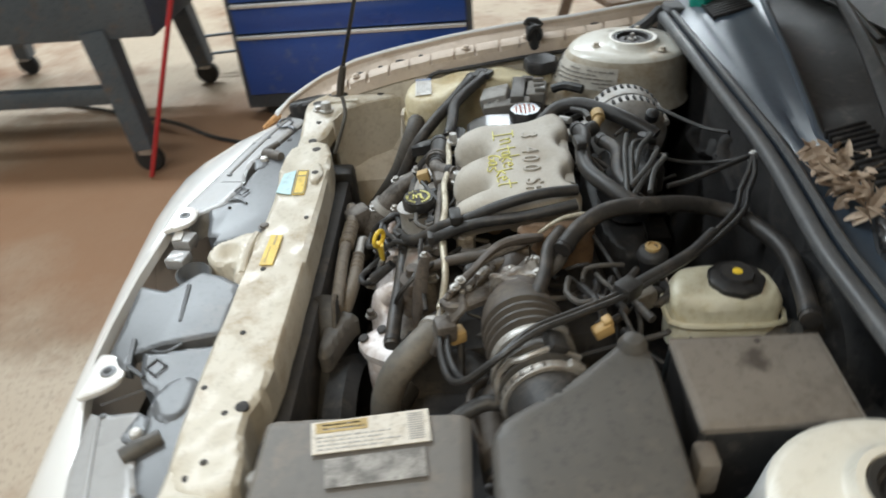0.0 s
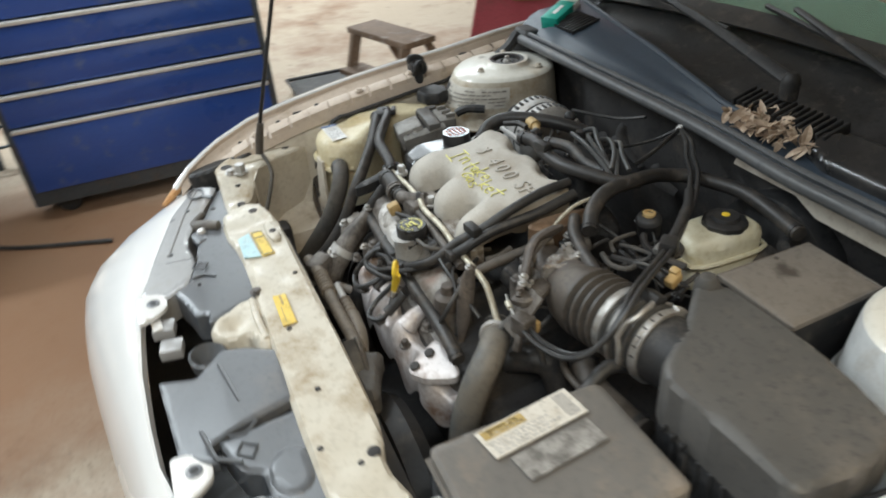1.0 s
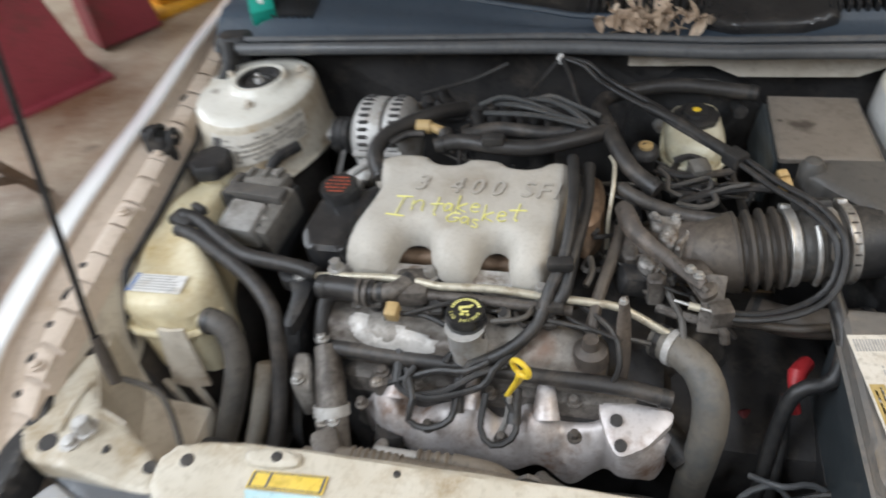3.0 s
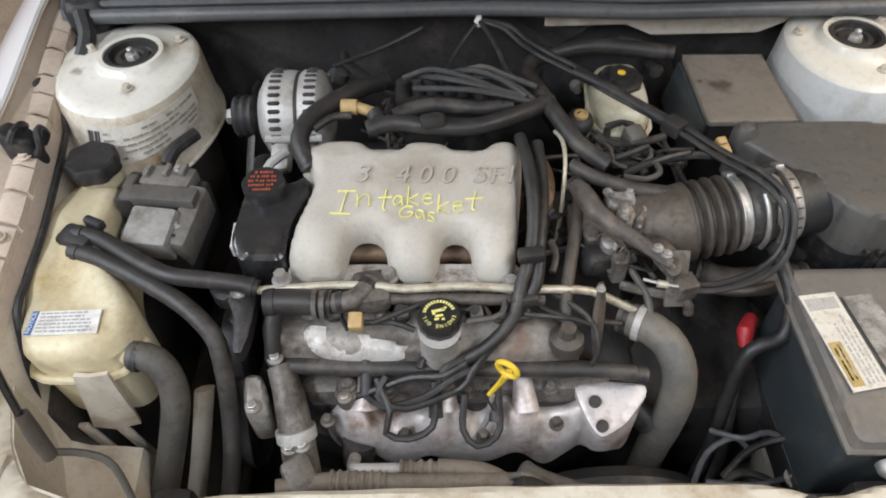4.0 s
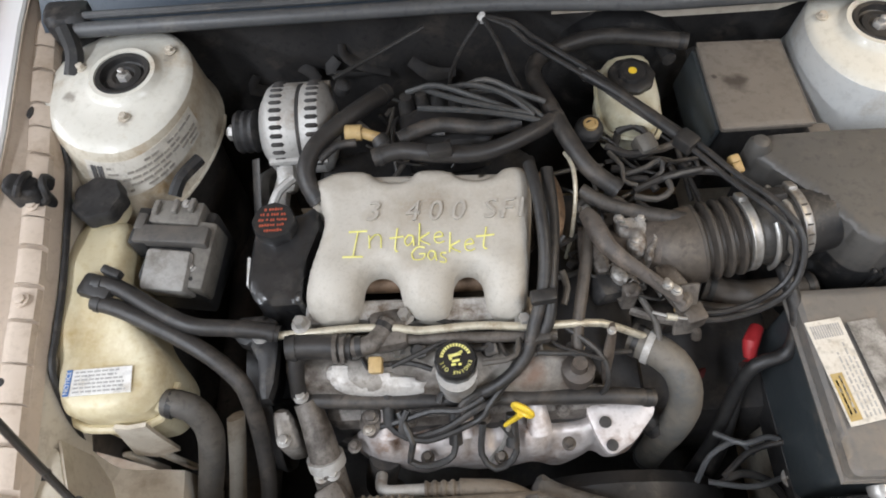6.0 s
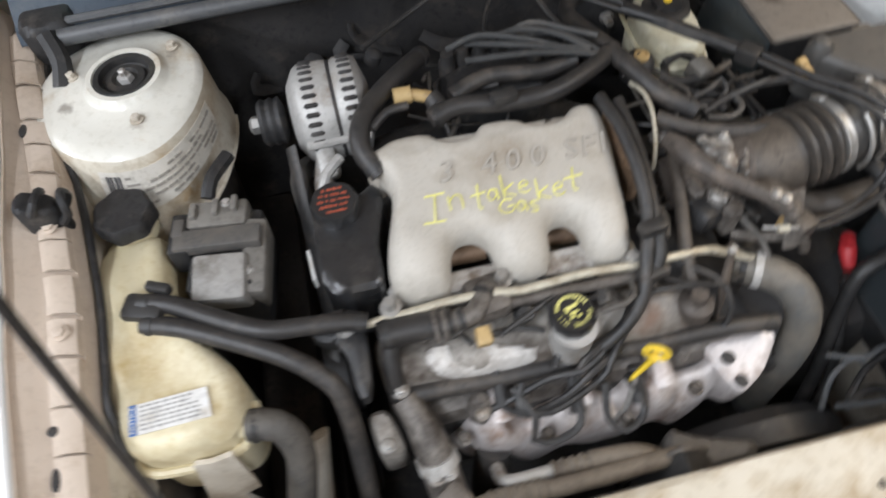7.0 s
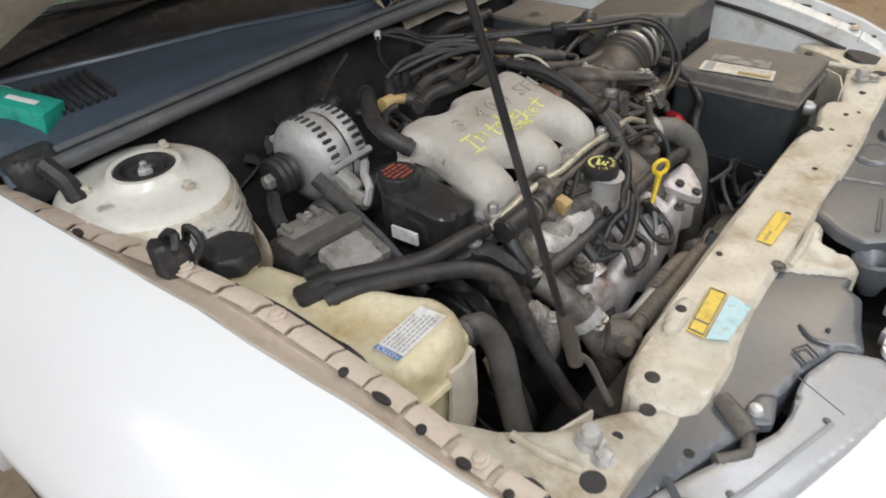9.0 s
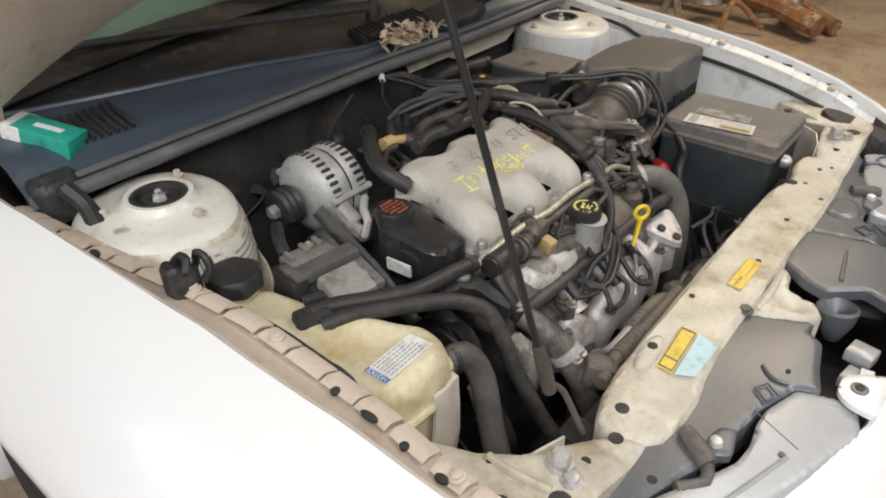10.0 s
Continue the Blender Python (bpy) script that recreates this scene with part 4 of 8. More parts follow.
wheel(-1)
wheel(1)
inner_fender(-1, "right_inner_wing")
inner_fender(1, "left_inner_wing")
flange(-1)
flange(1)


def firewall():
    rows = []
    for i in range(30):
        x = -0.66 + 1.32 * i / 29
        w = 0.008 * math.sin(i * 1.7) + 0.006 * math.sin(i * 0.6)
        rows.append([(x, 0.655, 0.88), (x, 0.66 + w, 0.84), (x, 0.665 + w * 2, 0.70), (x, 0.66 - w, 0.52), (x, 0.64, 0.30)])
    part("firewall", loft(rows, thick=0.01), "dark", car, "black insulated firewall")
    part("undertray", box((0, 0.22, 0.235), (1.10, 0.86, 0.02), bevel=0.004), "dark", car, "dark underbody tray")
    for s in (-1, 1):
        # passenger rail takes the painted shade colour, driver's rail keeps its beige
        part("frame_rail", box((s * 0.47, 0.20, 0.36), (0.10, 0.86, 0.14), bevel=0.015), "bay_shade" if s < 0 else "bay_paint", car)
    rows = [[(0.10 + 0.045 * i, 0.632 - 0.004 * math.sin(i * 1.4), 0.862 + 0.004 * math.sin(i)), (0.10 + 0.045 * i, 0.62, 0.835 - (0.02 if 3 < i < 9 else 0.0))] for i in range(12)]
    part("cowl_lip", loft(rows, thick=0.003), "bay_paint", car, "pale painted lip under the cowl")
    # crumpled insulation and pipes on the firewall
    rng = random.Random(31)
    for i in range(9):
        x, z = rng.uniform(-0.42, 0.38), rng.uniform(0.70, 0.83)
        part("insulation_fold", tube([(x, 0.645, z), (x + rng.uniform(-0.05, 0.05), 0.632, z - 0.02), (x + rng.uniform(-0.08, 0.08), 0.642, z - rng.uniform(0.03, 0.08))], [0.010, 0.014, 0.008], 7, flat=0.35), "dark", car)



firewall()


def cowl():
    """Dark plastic cowl with its rubber seal, vents and wipers."""
    def seal_y(x):
        return 0.602 - 0.022 * (x > 0) * min(x * 4, 1)

    def crown(x, y):
        """Height of the cowl's top."""
        return float(np.interp(y - 0.02 * (1 - (x / 0.7) ** 2), (0.602, 0.635, 0.655, 0.70, 0.74, 0.80, 0.90), (0.880, 0.890, 0.905, 0.925, 0.932, 0.946, 0.966)))

    def back(x):
        """The rear edge of the blue panel, which narrows towards the driver."""
        return max(0.668, 0.785 - 0.185 * (x + 0.62))

    blue, well = [], []
    for i in range(34):
        x = -0.70 + 1.40 * i / 33
        b, e = 1 - (x / 0.7) ** 2, back(x)
        row = [(x, seal_y(x) + 0.012, 0.868), (x, seal_y(x) + 0.02, 0.884)]
        for k in range(7):
            y = 0.634 + (e - 0.634) * k / 6
            row.append((x, y, crown(x, y) + 0.007 * math.sin(math.pi * min(k / 3, 1)) * (x < 0.05) + (0.004 if k > 4 else 0)))
        blue.append(row + [(x, e + 0.006, crown(x, e) - 0.010)])
        well.append([(x, e + 0.002, crown(x, e) - 0.008), (x, e + 0.02, crown(x, e) - 0.016), (x, max(e + 0.03, 0.77 + 0.05 * b), crown(x, 0.77) - 0.012), (x, max(e + 0.05, 0.80 + 0.06 * b), 0.945), (x, 0.84 + 0.09 * b, 0.965)])
    c = part("cowl_panel", loft(blue, thick=0.003), "cowl", car, "dark blue-grey plastic cowl panel")
    part("wiper_well", loft(well, thick=0.003), "black", car, "black plastic well under the wipers")
    part("cowl_ridge", tube([(x, back(x), crown(x, back(x)) + 0.004) for x in np.linspace(-0.64, 0.10, 16)], 0.006, 8), "cowl", c)
    part("cowl_seal", tube([(x, seal_y(x), 0.880) for x in np.linspace(-0.66, 0.66, 14)], 0.012, 10), "seal", car, "dusty black rubber hood seal")
    part("seal_lip", tube([(x, seal_y(x) + 0.019, 0.891) for x in np.linspace(-0.66, 0.66, 14)], 0.006, 8), "seal", car)
    for x0, x1, y0, y1 in ((-0.60, -0.495, 0.665, 0.745), (0.02, 0.23, 0.665, 0.72), (0.40, 0.56, 0.66, 0.72)):
        n = int((x1 - x0) / 0.0125)
        for i in range(n):
            x = x0 + (x1 - x0) * (i + 0.5) / n
            b = 1 - (x / 0.7) ** 2
            part("vent_slat", box((x, (y0 + y1) / 2, 0.916 + (y0 + y1 - 1.38) * 0.1 + 0.003 * b), (0.0065, y1 - y0, 0.020), (14, 0, 0), 0.002), "black", c)
    part("access_cover", pillow([(0.21, 0.632), (0.42, 0.632), (0.42, 0.70), (0.21, 0.70)], lambda x, y: 0.903 + (y - 0.632) * 0.45, 0.006, 0.018, times=1), "gloss_black", c, "flat dark plastic cover")
    # windscreen
    rows = []
    for i in range(22):
        x = -0.68 + 1.36 * i / 21
        b = 1 - (x / 0.7) ** 2
        rows.append([(x * (1 - 0.16 * k / 6), 0.80 + 0.08 * b + 0.72 * k / 6, 0.955 + 0.40 * k / 6 + 0.02 * b) for k in range(7)])
    g = part("windscreen", loft(rows, thick=0.005), "glass", car, "greenish windscreen glass")
    rows = [[(r[0][0], r[0][1] - 0.015, r[0][2] - 0.002), (r[0][0], r[0][1] + 0.03, r[0][2] + 0.022)] for r in rows]
    part("glass_trim", loft(rows, thick=0.004), "rubber", g)
    part("dashboard", box((0, 1.35, 0.86), (1.30, 0.75, 0.22), bevel=0.05), "dark", car, "dark dashboard behind the glass")
    part("cabin_back", box((0, 2.2, 0.90), (1.40, 0.05, 0.9), bevel=0.01), "dark", car)
    part("cabin_floor", box((0, 1.8, 0.45), (1.40, 0.9, 0.05), bevel=0.01), "dark", car)
    rows = [[(-0.58 + 1.16 * i / 9, 1.52 + 0.95 * k / 4, 1.36 + 0.05 * math.sin(k)) for k in range(5)] for i in range(10)]
    part("roof", loft(rows, thick=0.02), "white_paint", car)
    for s in (-1, 1):
        part("windscreen_pillar", tube([(s * 0.71, 0.83, 0.935), (s * 0.67, 1.15, 1.13), (s * 0.60, 1.53, 1.375)], 0.032, 8), "white_paint", car)
        part("front_door", box((s * 0.86, 1.75, 0.62), (0.05, 1.0, 0.60), (0, s * -4, 0), 0.02), "white_paint", car)
        part("sill", box((s * 0.84, 1.55, 0.28), (0.08, 1.4, 0.10), bevel=0.02), "white_paint", car)
    # wipers: arm, spindle and blade
    for name, a, b, e in (("wiper", (0.10, 0.715, 0.965), (-0.22, 0.80, 0.985), (-0.55, 0.86, 1.01)), ("wiper", (0.52, 0.72, 0.965), (0.22, 0.80, 0.99), (-0.08, 0.90, 1.02))):
        w = part("wiper_arm", tube([a, b, e], [0.014, 0.010, 0.006], 8, flat=0.6), "black", car, "black wiper arm")
        part("wiper_spindle", lathe((a[0], a[1], a[2] - 0.03), [(0.016, 0), (0.016, 0.03), (0.012, 0.042), (0.007, 0.046)], n=16), "black", w)
        d = Vector(e) - Vector(b)
        part("wiper_blade", tube([Vector(b) + Vector((0.06, 0.015, -0.008)), Vector(e) + Vector((-0.08, 0.01, -0.012))], 0.006, 6, smooth=False), "rubber", w)


cowl()


def hood():
    """The raised hood: outer skin, inner frame, and the rear edge that bows up in the middle."""
    d = Vector((0, -0.64, 0.66)).normalized()
    rows_o, rows_i = [], []
    for k in range(14):
        s = 1.06 * k / 13
        row_o, row_i = [], []
        for i in range(25):
            u = -1 + 2 * i / 24
            half = 0.675 - 0.05 * (s / 1.06) ** 2
            bow = 0.115 * (1 - abs(u) ** 2.2) * (1 - s / 1.06)
            p = Vector((half * u, 0.755, 0.972)) + d * s + Vector((0, 0, bow)) + Vector((0, 0.04, 0.03)) * (1 - u * u)
            row_o.append(p + Vector((0, 0.02, 0.022)))
            ribs = 0.016 if (abs(abs(u) - 0.35) < 0.10 or abs(u) > 0.86 or k in (0, 1, 12, 13, 6)) else 0.0
            row_i.append(p - Vector((0, 0.012, 0.012)) * ribs * 60 * 0.6)
        rows_o.append(row_o)
        rows_i.append(row_i)
    h = part("hood", loft(rows_o, thick=0.002), "white_paint", car, "white painted hood skin, propped open")
    part("hood_frame", loft(rows_i, thick=0.002), "hood_paint", h, "beige pressed inner frame")
    for s in (-1, 1):
        part("hinge", tube([(s * 0.655, 0.72, 0.90), (s * 0.66, 0.76, 0.94), (s * 0.66, 0.745, 0.99)], 0.011, 6), "bay_paint", car, "pale painted hood hinge")


hood()

rod = tube([(-0.483, -0.114, 0.808), (-0.486, -0.106, 0.845), (-0.491, -0.090, 0.90), (-0.520, 0.172, 1.72)], 0.0043, 9, step=0.02)
prop = thing("hood_prop", (-0.441, -0.165, 0.728), "thin black steel rod propping the hood open", "prop rod")
part("rod", rod, "gloss_black", prop)
part("sleeve", tube([(-0.4815, -0.116, 0.802), (-0.4845, -0.110, 0.830), (-0.4875, -0.100, 0.866)], [0.0080, 0.0088, 0.0070], 12), "duct_brown", prop, "dusty brown rubber sleeve")
part("rod_foot", tube([(-0.4825, -0.114, 0.806), (-0.466, -0.107, 0.792), (-0.446, -0.104, 0.774), (-0.434, -0.109, 0.758), (-0.428, -0.120, 0.730), (-0.423, -0.136, 0.694)], 0.0042, 9), "old_hose", prop, "bent dusty end of the rod")


def front_end():
    """Radiator support, header panel, lamps and bumper skin."""
    z = 0.725
    sup = [(-0.43, -0.150), (-0.36, -0.128), (-0.20, -0.122), (0.22, -0.118), (0.30, -0.124), (0.345, -0.14), (0.42, -0.12), (0.47, -0.13), (0.46, -0.20), (0.40, -0.218), (0.20, -0.222), (-0.10, -0.216), (-0.24, -0.218), (-0.33, -0.235), (-0.42, -0.222)]

    def dent(x, y):
        return 0.0012 * math.sin(x * 60) * math.sin(y * 70) - 0.006 * math.exp(-(((x + 0.33) / 0.03) ** 2) - ((y + 0.20) / 0.03) ** 2)

    s = part("radiator_support", pillow(sup, z, 0.007, 0.06, times=1, relief=dent), "support", car, "cream painted radiator support, chipped and stained")
    for x, y in ((0.183, -0.180), (0.030, -0.185), (0.335, -0.165), (-0.235, -0.170), (-0.12, -0.14), (0.41, -0.17), (-0.30, -0.15), (0.29, -0.205)):
        part("hole", lathe((x, y, z - 0.003), [(0.0045, 0), (0.0045, 0.0042), (0.003, 0.0045)], n=12), "dark", s)
    for x, y in ((-0.385, -0.165), (0.325, -0.145)):
        part("slot", lathe((x, y, z - 0.003), [(0.009, 0), (0.009, 0.0045), (0.007, 0.005)], n=14), "dark", s)
    # stickers on the support
    c = [(-0.292, -0.165, 0.727), (-0.293, -0.187, 0.727), (-0.198, -0.181, 0.727), (-0.198, -0.158, 0.727)]
    k = part("yellow_sticker", plate(c), "sticker_yellow", s, "yellow warning sticker")
    part("print", bars(c, [(0.05, 0.95, 0.02, 0.05), (0.05, 0.95, 0.95, 0.98), (0.05, 0.11, 0.02, 0.98), (0.89, 0.95, 0.02, 0.98), (0.1, 0.9, 0.24, 0.27)]), "ink", k)
    c = [(-0.293, -0.190, 0.727), (-0.280, -0.213, 0.727), (-0.208, -0.214, 0.727), (-0.199, -0.184, 0.727)]
    part("blue_sticker", plate(c), "sticker_blue", s, "faded pale blue sticker")
    c = [(-0.064, -0.192, 0.727), (0.023, -0.193, 0.727), (0.023, -0.170, 0.727), (-0.062, -0.170, 0.727)]
    k = part("yellow_sticker", plate(c), "sticker_yellow", s, "yellow warning sticker")
    part("print", bars(c, [(0.02, 0.35, 0.45, 0.62), (0.02, 0.98, 0.93, 0.97), (0.4, 0.9, 0.3, 0.36)]), "gold_ink", k)
    # small hose tab at the rear edge of the support
    tab = [(-0.313, -0.143, 0.735), (-0.270, -0.133, 0.735), (-0.239, -0.139, 0.735), (-0.240, -0.153, 0.735), (-0.271, -0.160, 0.735), (-0.307, -0.160, 0.735)]
    k = part("hose_tab", pillow(tab, 0.735, 0.004, 0.02, times=0.008, h=0.004), "support", s)
    v = (-0.268, -0.147, 0.736)
    part("tab_hole", lathe((v[0], v[1], 0.7315), [(0.007, 0), (0.007, 0.0042), (0.005, 0.0046)], n=14), "dark", k)
    # corner plates between support and wings
    for sx in (-1, 1):
        poly = [(-0.597, -0.001, 0.750), (-0.567, -0.078, 0.750), (-0.533, -0.125, 0.745), (-0.482, -0.142, 0.735), (-0.440, -0.160, 0.728), (-0.404, -0.213, 0.725), (-0.476, -0.213, 0.735), (-0.536, -0.210, 0.745), (-0.575, -0.213, 0.745), (-0.628, -0.170, 0.745), (-0.645, -0.120, 0.750), (-0.643, -0.072, 0.750)]
        poly = [(sx * abs(x) + (0.05 if sx > 0 and abs(x) > 0.5 else 0), y) for x, y, _ in poly]
        level = lambda x, y: 0.724 + 0.028 * min(max((abs(x) - 0.45) / 0.08, 0), 1)
        cp = part("corner_plate", pillow(poly, level, 0.005, 0.03, times=0.02), "support", car, "cream painted corner plate with bolt holes")
        for o, r in (((-0.430, -0.181, 0.727), 0.009), ((-0.492, -0.175, 0.740), 0.006), ((-0.568, -0.098, 0.750), 0.0035), ((-0.563, -0.185, 0.748), 0.013), ((-0.599, -0.044, 0.752), 0.008)):
            part("hole", lathe((sx * abs(o[0]), o[1], level(o[0], o[1]) - 0.002), [(r, 0), (r, 0.0026), (r * 0.6, 0.0028)], n=16), "dark", cp)
        part("bead", tube([(sx * abs(v[0]), v[1], 0.753) for v in ((-0.563, -0.093, 0.750), (-0.564, -0.130, 0.750), (-0.558, -0.171, 0.750))], 0.005, 8), "support", cp)
        wall = [[(sx * abs(v[0]), v[1], zz) for zz in (0.745, 0.66, 0.52)] for v in ((-0.597, -0.001, 0.750), (-0.567, -0.078, 0.750), (-0.533, -0.125, 0.745), (-0.482, -0.142, 0.735))]
        part("apron_wall", loft(wall, thick=0.003), "bay_paint", car, "beige painted wall under the corner plate")
        part("lamp_stud", lathe((sx * 0.524, -0.160, 0.75), [(0.017, 0), (0.017, 0.004), (0.0125, 0.005), (0.0125, 0.018), (0.0105, 0.021), (0.004, 0.0215)], n=6), "bolt_metal", cp, "bright hexagon adjuster bolt")
        part("lamp_stud_foot", bolt((sx * 0.533, -0.180, 0.75), 0.009, 0.010), "bolt_metal", cp)

    # dark header panels with lamps
    def header_top(x, y):
        return 0.716 - max(0, -0.30 - y) * 0.10 + 0.0015 * math.sin(x * 23 + y * 31)

    pan = [(-0.616, -0.192, 0.717), (-0.639, -0.162, 0.717), (-0.599, -0.145, 0.717), (-0.529, -0.172, 0.717), (-0.455, -0.170), (-0.384, -0.186), (-0.32, -0.20), (-0.258, -0.203), (-0.160, -0.198), (-0.095, -0.205), (-0.085, -0.235), (-0.064, -0.284), (-0.060, -0.300), (-0.085, -0.296), (-0.092, -0.318), (-0.120, -0.325), (-0.144, -0.330), (-0.188, -0.345, 0.717), (-0.201, -0.318, 0.717), (-0.269, -0.294, 0.717), (-0.305, -0.290, 0.717), (-0.351, -0.277, 0.717), (-0.397, -0.272, 0.717), (-0.450, -0.252, 0.717), (-0.489, -0.239, 0.717), (-0.528, -0.222, 0.717), (-0.565, -0.205, 0.717)]
    h = part("lamp_panel", pillow(pan, header_top, 0.004, 0.05, times=0.006, h=0.005), "header", car, "dark grey plastic lamp panel")
    up = [(0.046, -0.389), (0.067, -0.336), (0.042, -0.311), (0.022, -0.291), (0.034, -0.256), (0.064, -0.216), (0.177, -0.213), (0.187, -0.246), (0.200, -0.301), (0.212, -0.336), (0.247, -0.326), (0.237, -0.349), (0.206, -0.376)]
    h2 = part("lamp_panel", pillow(up, lambda x, y: header_top(x, y) + 0.006, 0.003, 0.016, times=0.006, h=0.005), "header", car, "dark grey plastic lamp panel")
    lo = [(0.202, -0.326), (0.208, -0.301), (0.198, -0.253), (0.192, -0.209), (0.322, -0.199), (0.452, -0.196), (0.477, -0.171), (-0.529, -0.172, 0.717), (-0.599, -0.145, 0.717), (-0.639, -0.162, 0.717), (-0.616, -0.192, 0.717), (-0.565, -0.205, 0.717), (-0.528, -0.222, 0.717), (0.477, -0.226), (0.441, -0.250), (0.371, -0.267), (0.316, -0.278), (0.284, -0.279), (0.272, -0.301), (0.257, -0.309), (0.227, -0.319)]
    lo = [(abs(v[0]), v[1]) for v in lo]
    h3 = part("lamp_panel", pillow(lo, header_top, 0.004, 0.05, times=0.006, h=0.005), "header", car, "dark grey plastic lamp panel")
    part("panel_bulge", pillow([(0.27, -0.215), (0.335, -0.220), (0.345, -0.25), (0.315, -0.275), (0.275, -0.272), (0.255, -0.245)], 0.7205, 0.005, 0.008), "header", h3)
    lens_r = [(-0.547, -0.282, 0.722), (-0.573, -0.255, 0.722), (-0.551, -0.218, 0.722), (-0.512, -0.232, 0.722), (-0.458, -0.257, 0.722), (-0.407, -0.282, 0.722), (-0.365, -0.301, 0.722), (-0.327, -0.305, 0.722), (-0.295, -0.299, 0.722), (-0.263, -0.300, 0.722), (-0.202, -0.319, 0.722), (-0.186, -0.350, 0.722), (-0.174, -0.375, 0.722), (-0.140, -0.372), (-0.227, -0.391, 0.712), (-0.270, -0.374, 0.712), (-0.323, -0.359, 0.712), (-0.405, -0.333, 0.712), (-0.481, -0.308, 0.712)]
    lens_l = [(0.305, -0.363), (0.314, -0.349), (0.316, -0.284), (0.367, -0.271), (0.414, -0.257), (0.452, -0.239), (-0.512, -0.232, 0.722), (-0.551, -0.218, 0.722), (-0.573, -0.255, 0.722), (-0.547, -0.282, 0.722), (-0.481, -0.308, 0.712), (-0.405, -0.333, 0.712)]
    for sx, hh, lens in ((-1, h, lens_r), (1, h3, lens_l)):
        lens = [(sx * abs(v[0]), v[1] - (0.014 if len(v) > 2 and v[2] < 0.715 else 0)) for v in lens]
        face = lambda x, y: 0.7205 - max(0, -0.25 - y) * 0.13
        k = part("head_lamp", pillow(lens, face, 0.004, 0.05, times=0.008, h=0.005), "lamp_plastic", hh, "pale grey head lamp housing")
        rim = [(sx * abs(v[0]), v[1] + 0.010, face(v[0], v[1] + 0.010) + 0.0006) for v in ((-0.550, -0.273, 0.712), (-0.473, -0.304, 0.712), (-0.397, -0.329, 0.712), (-0.320, -0.353, 0.712))]
        part("lens_rim", tube(rim, 0.0032, 6), "lamp_plastic", k)
        for v in (rim[1], rim[3]):
            part("lens_screw", bolt((v[0], v[1] + 0.006, v[2] - 0.001), 0.004, 0.004), "header", k)
        a, b = (-0.298, -0.350, 0.722), (-0.278, -0.292, 0.722)
        part("lens_seam", tube([(sx * abs(v[0]), v[1], face(*v[:2]) + 0.0002) for v in (a, b)], 0.0007, 6, smooth=False), "header", k)
        # added near-black box, painted as the shade below the lamp's gaps
        part("lamp_gap_shade", box((sx * 0.40, -0.262, 0.560), (0.40, 0.10, 0.02), (0, 0, sx * 18), 0.002), "rubber", hh)
        o = (-0.531, -0.263, 0.724)
        ring = part("bulb_ring", tube([(sx * abs(o[0]) + 0.023 * math.cos(t), o[1] + 0.016 * math.sin(t), 0.7225) for t in np.linspace(0, 2 * math.pi, 19)], 0.0026, 6), "header", k)
        part("ring_tab", tube([(sx * (abs(o[0]) - 0.018), o[1] + 0.012, 0.7225), (sx * (abs(o[0]) - 0.034), o[1] + 0.030, 0.722)], 0.0045, 6, smooth=False), "header", ring)
        a, b = (-0.393, -0.278, 0.725), (-0.366, -0.238, 0.725)
        part("bulb_cap", tube([(sx * abs(a[0]), a[1], 0.716), (sx * abs(a[0]) * 0.6 + sx * abs(b[0]) * 0.4, a[1] * 0.6 + b[1] * 0.4, 0.720), (sx * abs(b[0]), b[1], 0.722)], [0.0125, 0.0125, 0.010], 14), "grey_plastic", hh)
        if sx < 0:
            part("cap_stem", tube([(sx * abs(a[0]), a[1], 0.714), (sx * (abs(a[0]) + 0.022), a[1] - 0.006, 0.712), (sx * (abs(a[0]) + 0.05), a[1] + 0.016, 0.714)], 0.008, 10), "grey_plastic", hh)
        o = (-0.360, -0.273, 0.720)
        part("latch_stud", lathe((sx * abs(o[0]), o[1], 0.716), [(0.008, 0), (0.009, 0.004), (0.007, 0.010), (0.003, 0.012)], n=14), "trim_metal", hh, "bright round stud")
        part("stud_foot", pillow([(sx * (abs(o[0]) + dx), o[1] + dy) for dx, dy in ((0.022, 0.002), (0.0, 0.012), (-0.03, 0.006), (-0.038, -0.012), (0.004, -0.022))], 0.7195, 0.003, 0.012, times=0.005, h=0.004), "header", hh)
        o = (-0.240, -0.291, 0.722)
        part("clip_frame", tube([(sx * abs(o[0]) + dx, o[1] + dy, 0.7185) for dx, dy in ((-0.016, -0.004), (-0.002, 0.014), (0.016, 0.004), (0.002, -0.014), (-0.016, -0.004))], 0.0018, 6, smooth=False), "header", hh)
        for v, r in (((-0.566, -0.174, 0.720), 0.008), ((-0.598, -0.162, 0.720), 0.005), ((-0.452, -0.238, 0.720), 0.006), ((-0.182, -0.300, 0.720), 0.003)):
            part("panel_hole", lathe((sx * abs(v[0]), v[1], 0.7135), [(r, 0), (r, 0.0042), (r * 0.7, 0.0048)], n=16), "dark", hh)
        part("panel_step", tube([(sx * abs(v[0]), v[1], 0.7172) for v in ((-0.206, -0.309, 0.717), (-0.209, -0.288, 0.717), (-0.193, -0.270, 0.717))], 0.0025, 6), "header", hh)
        cl = [(-0.612, -0.106), (-0.640, -0.104), (-0.656, -0.135), (-0.654, -0.185), (-0.642, -0.236), (-0.612, -0.272), (-0.596, -0.262), (-0.588, -0.215), (-0.600, -0.172), (-0.590, -0.140)]
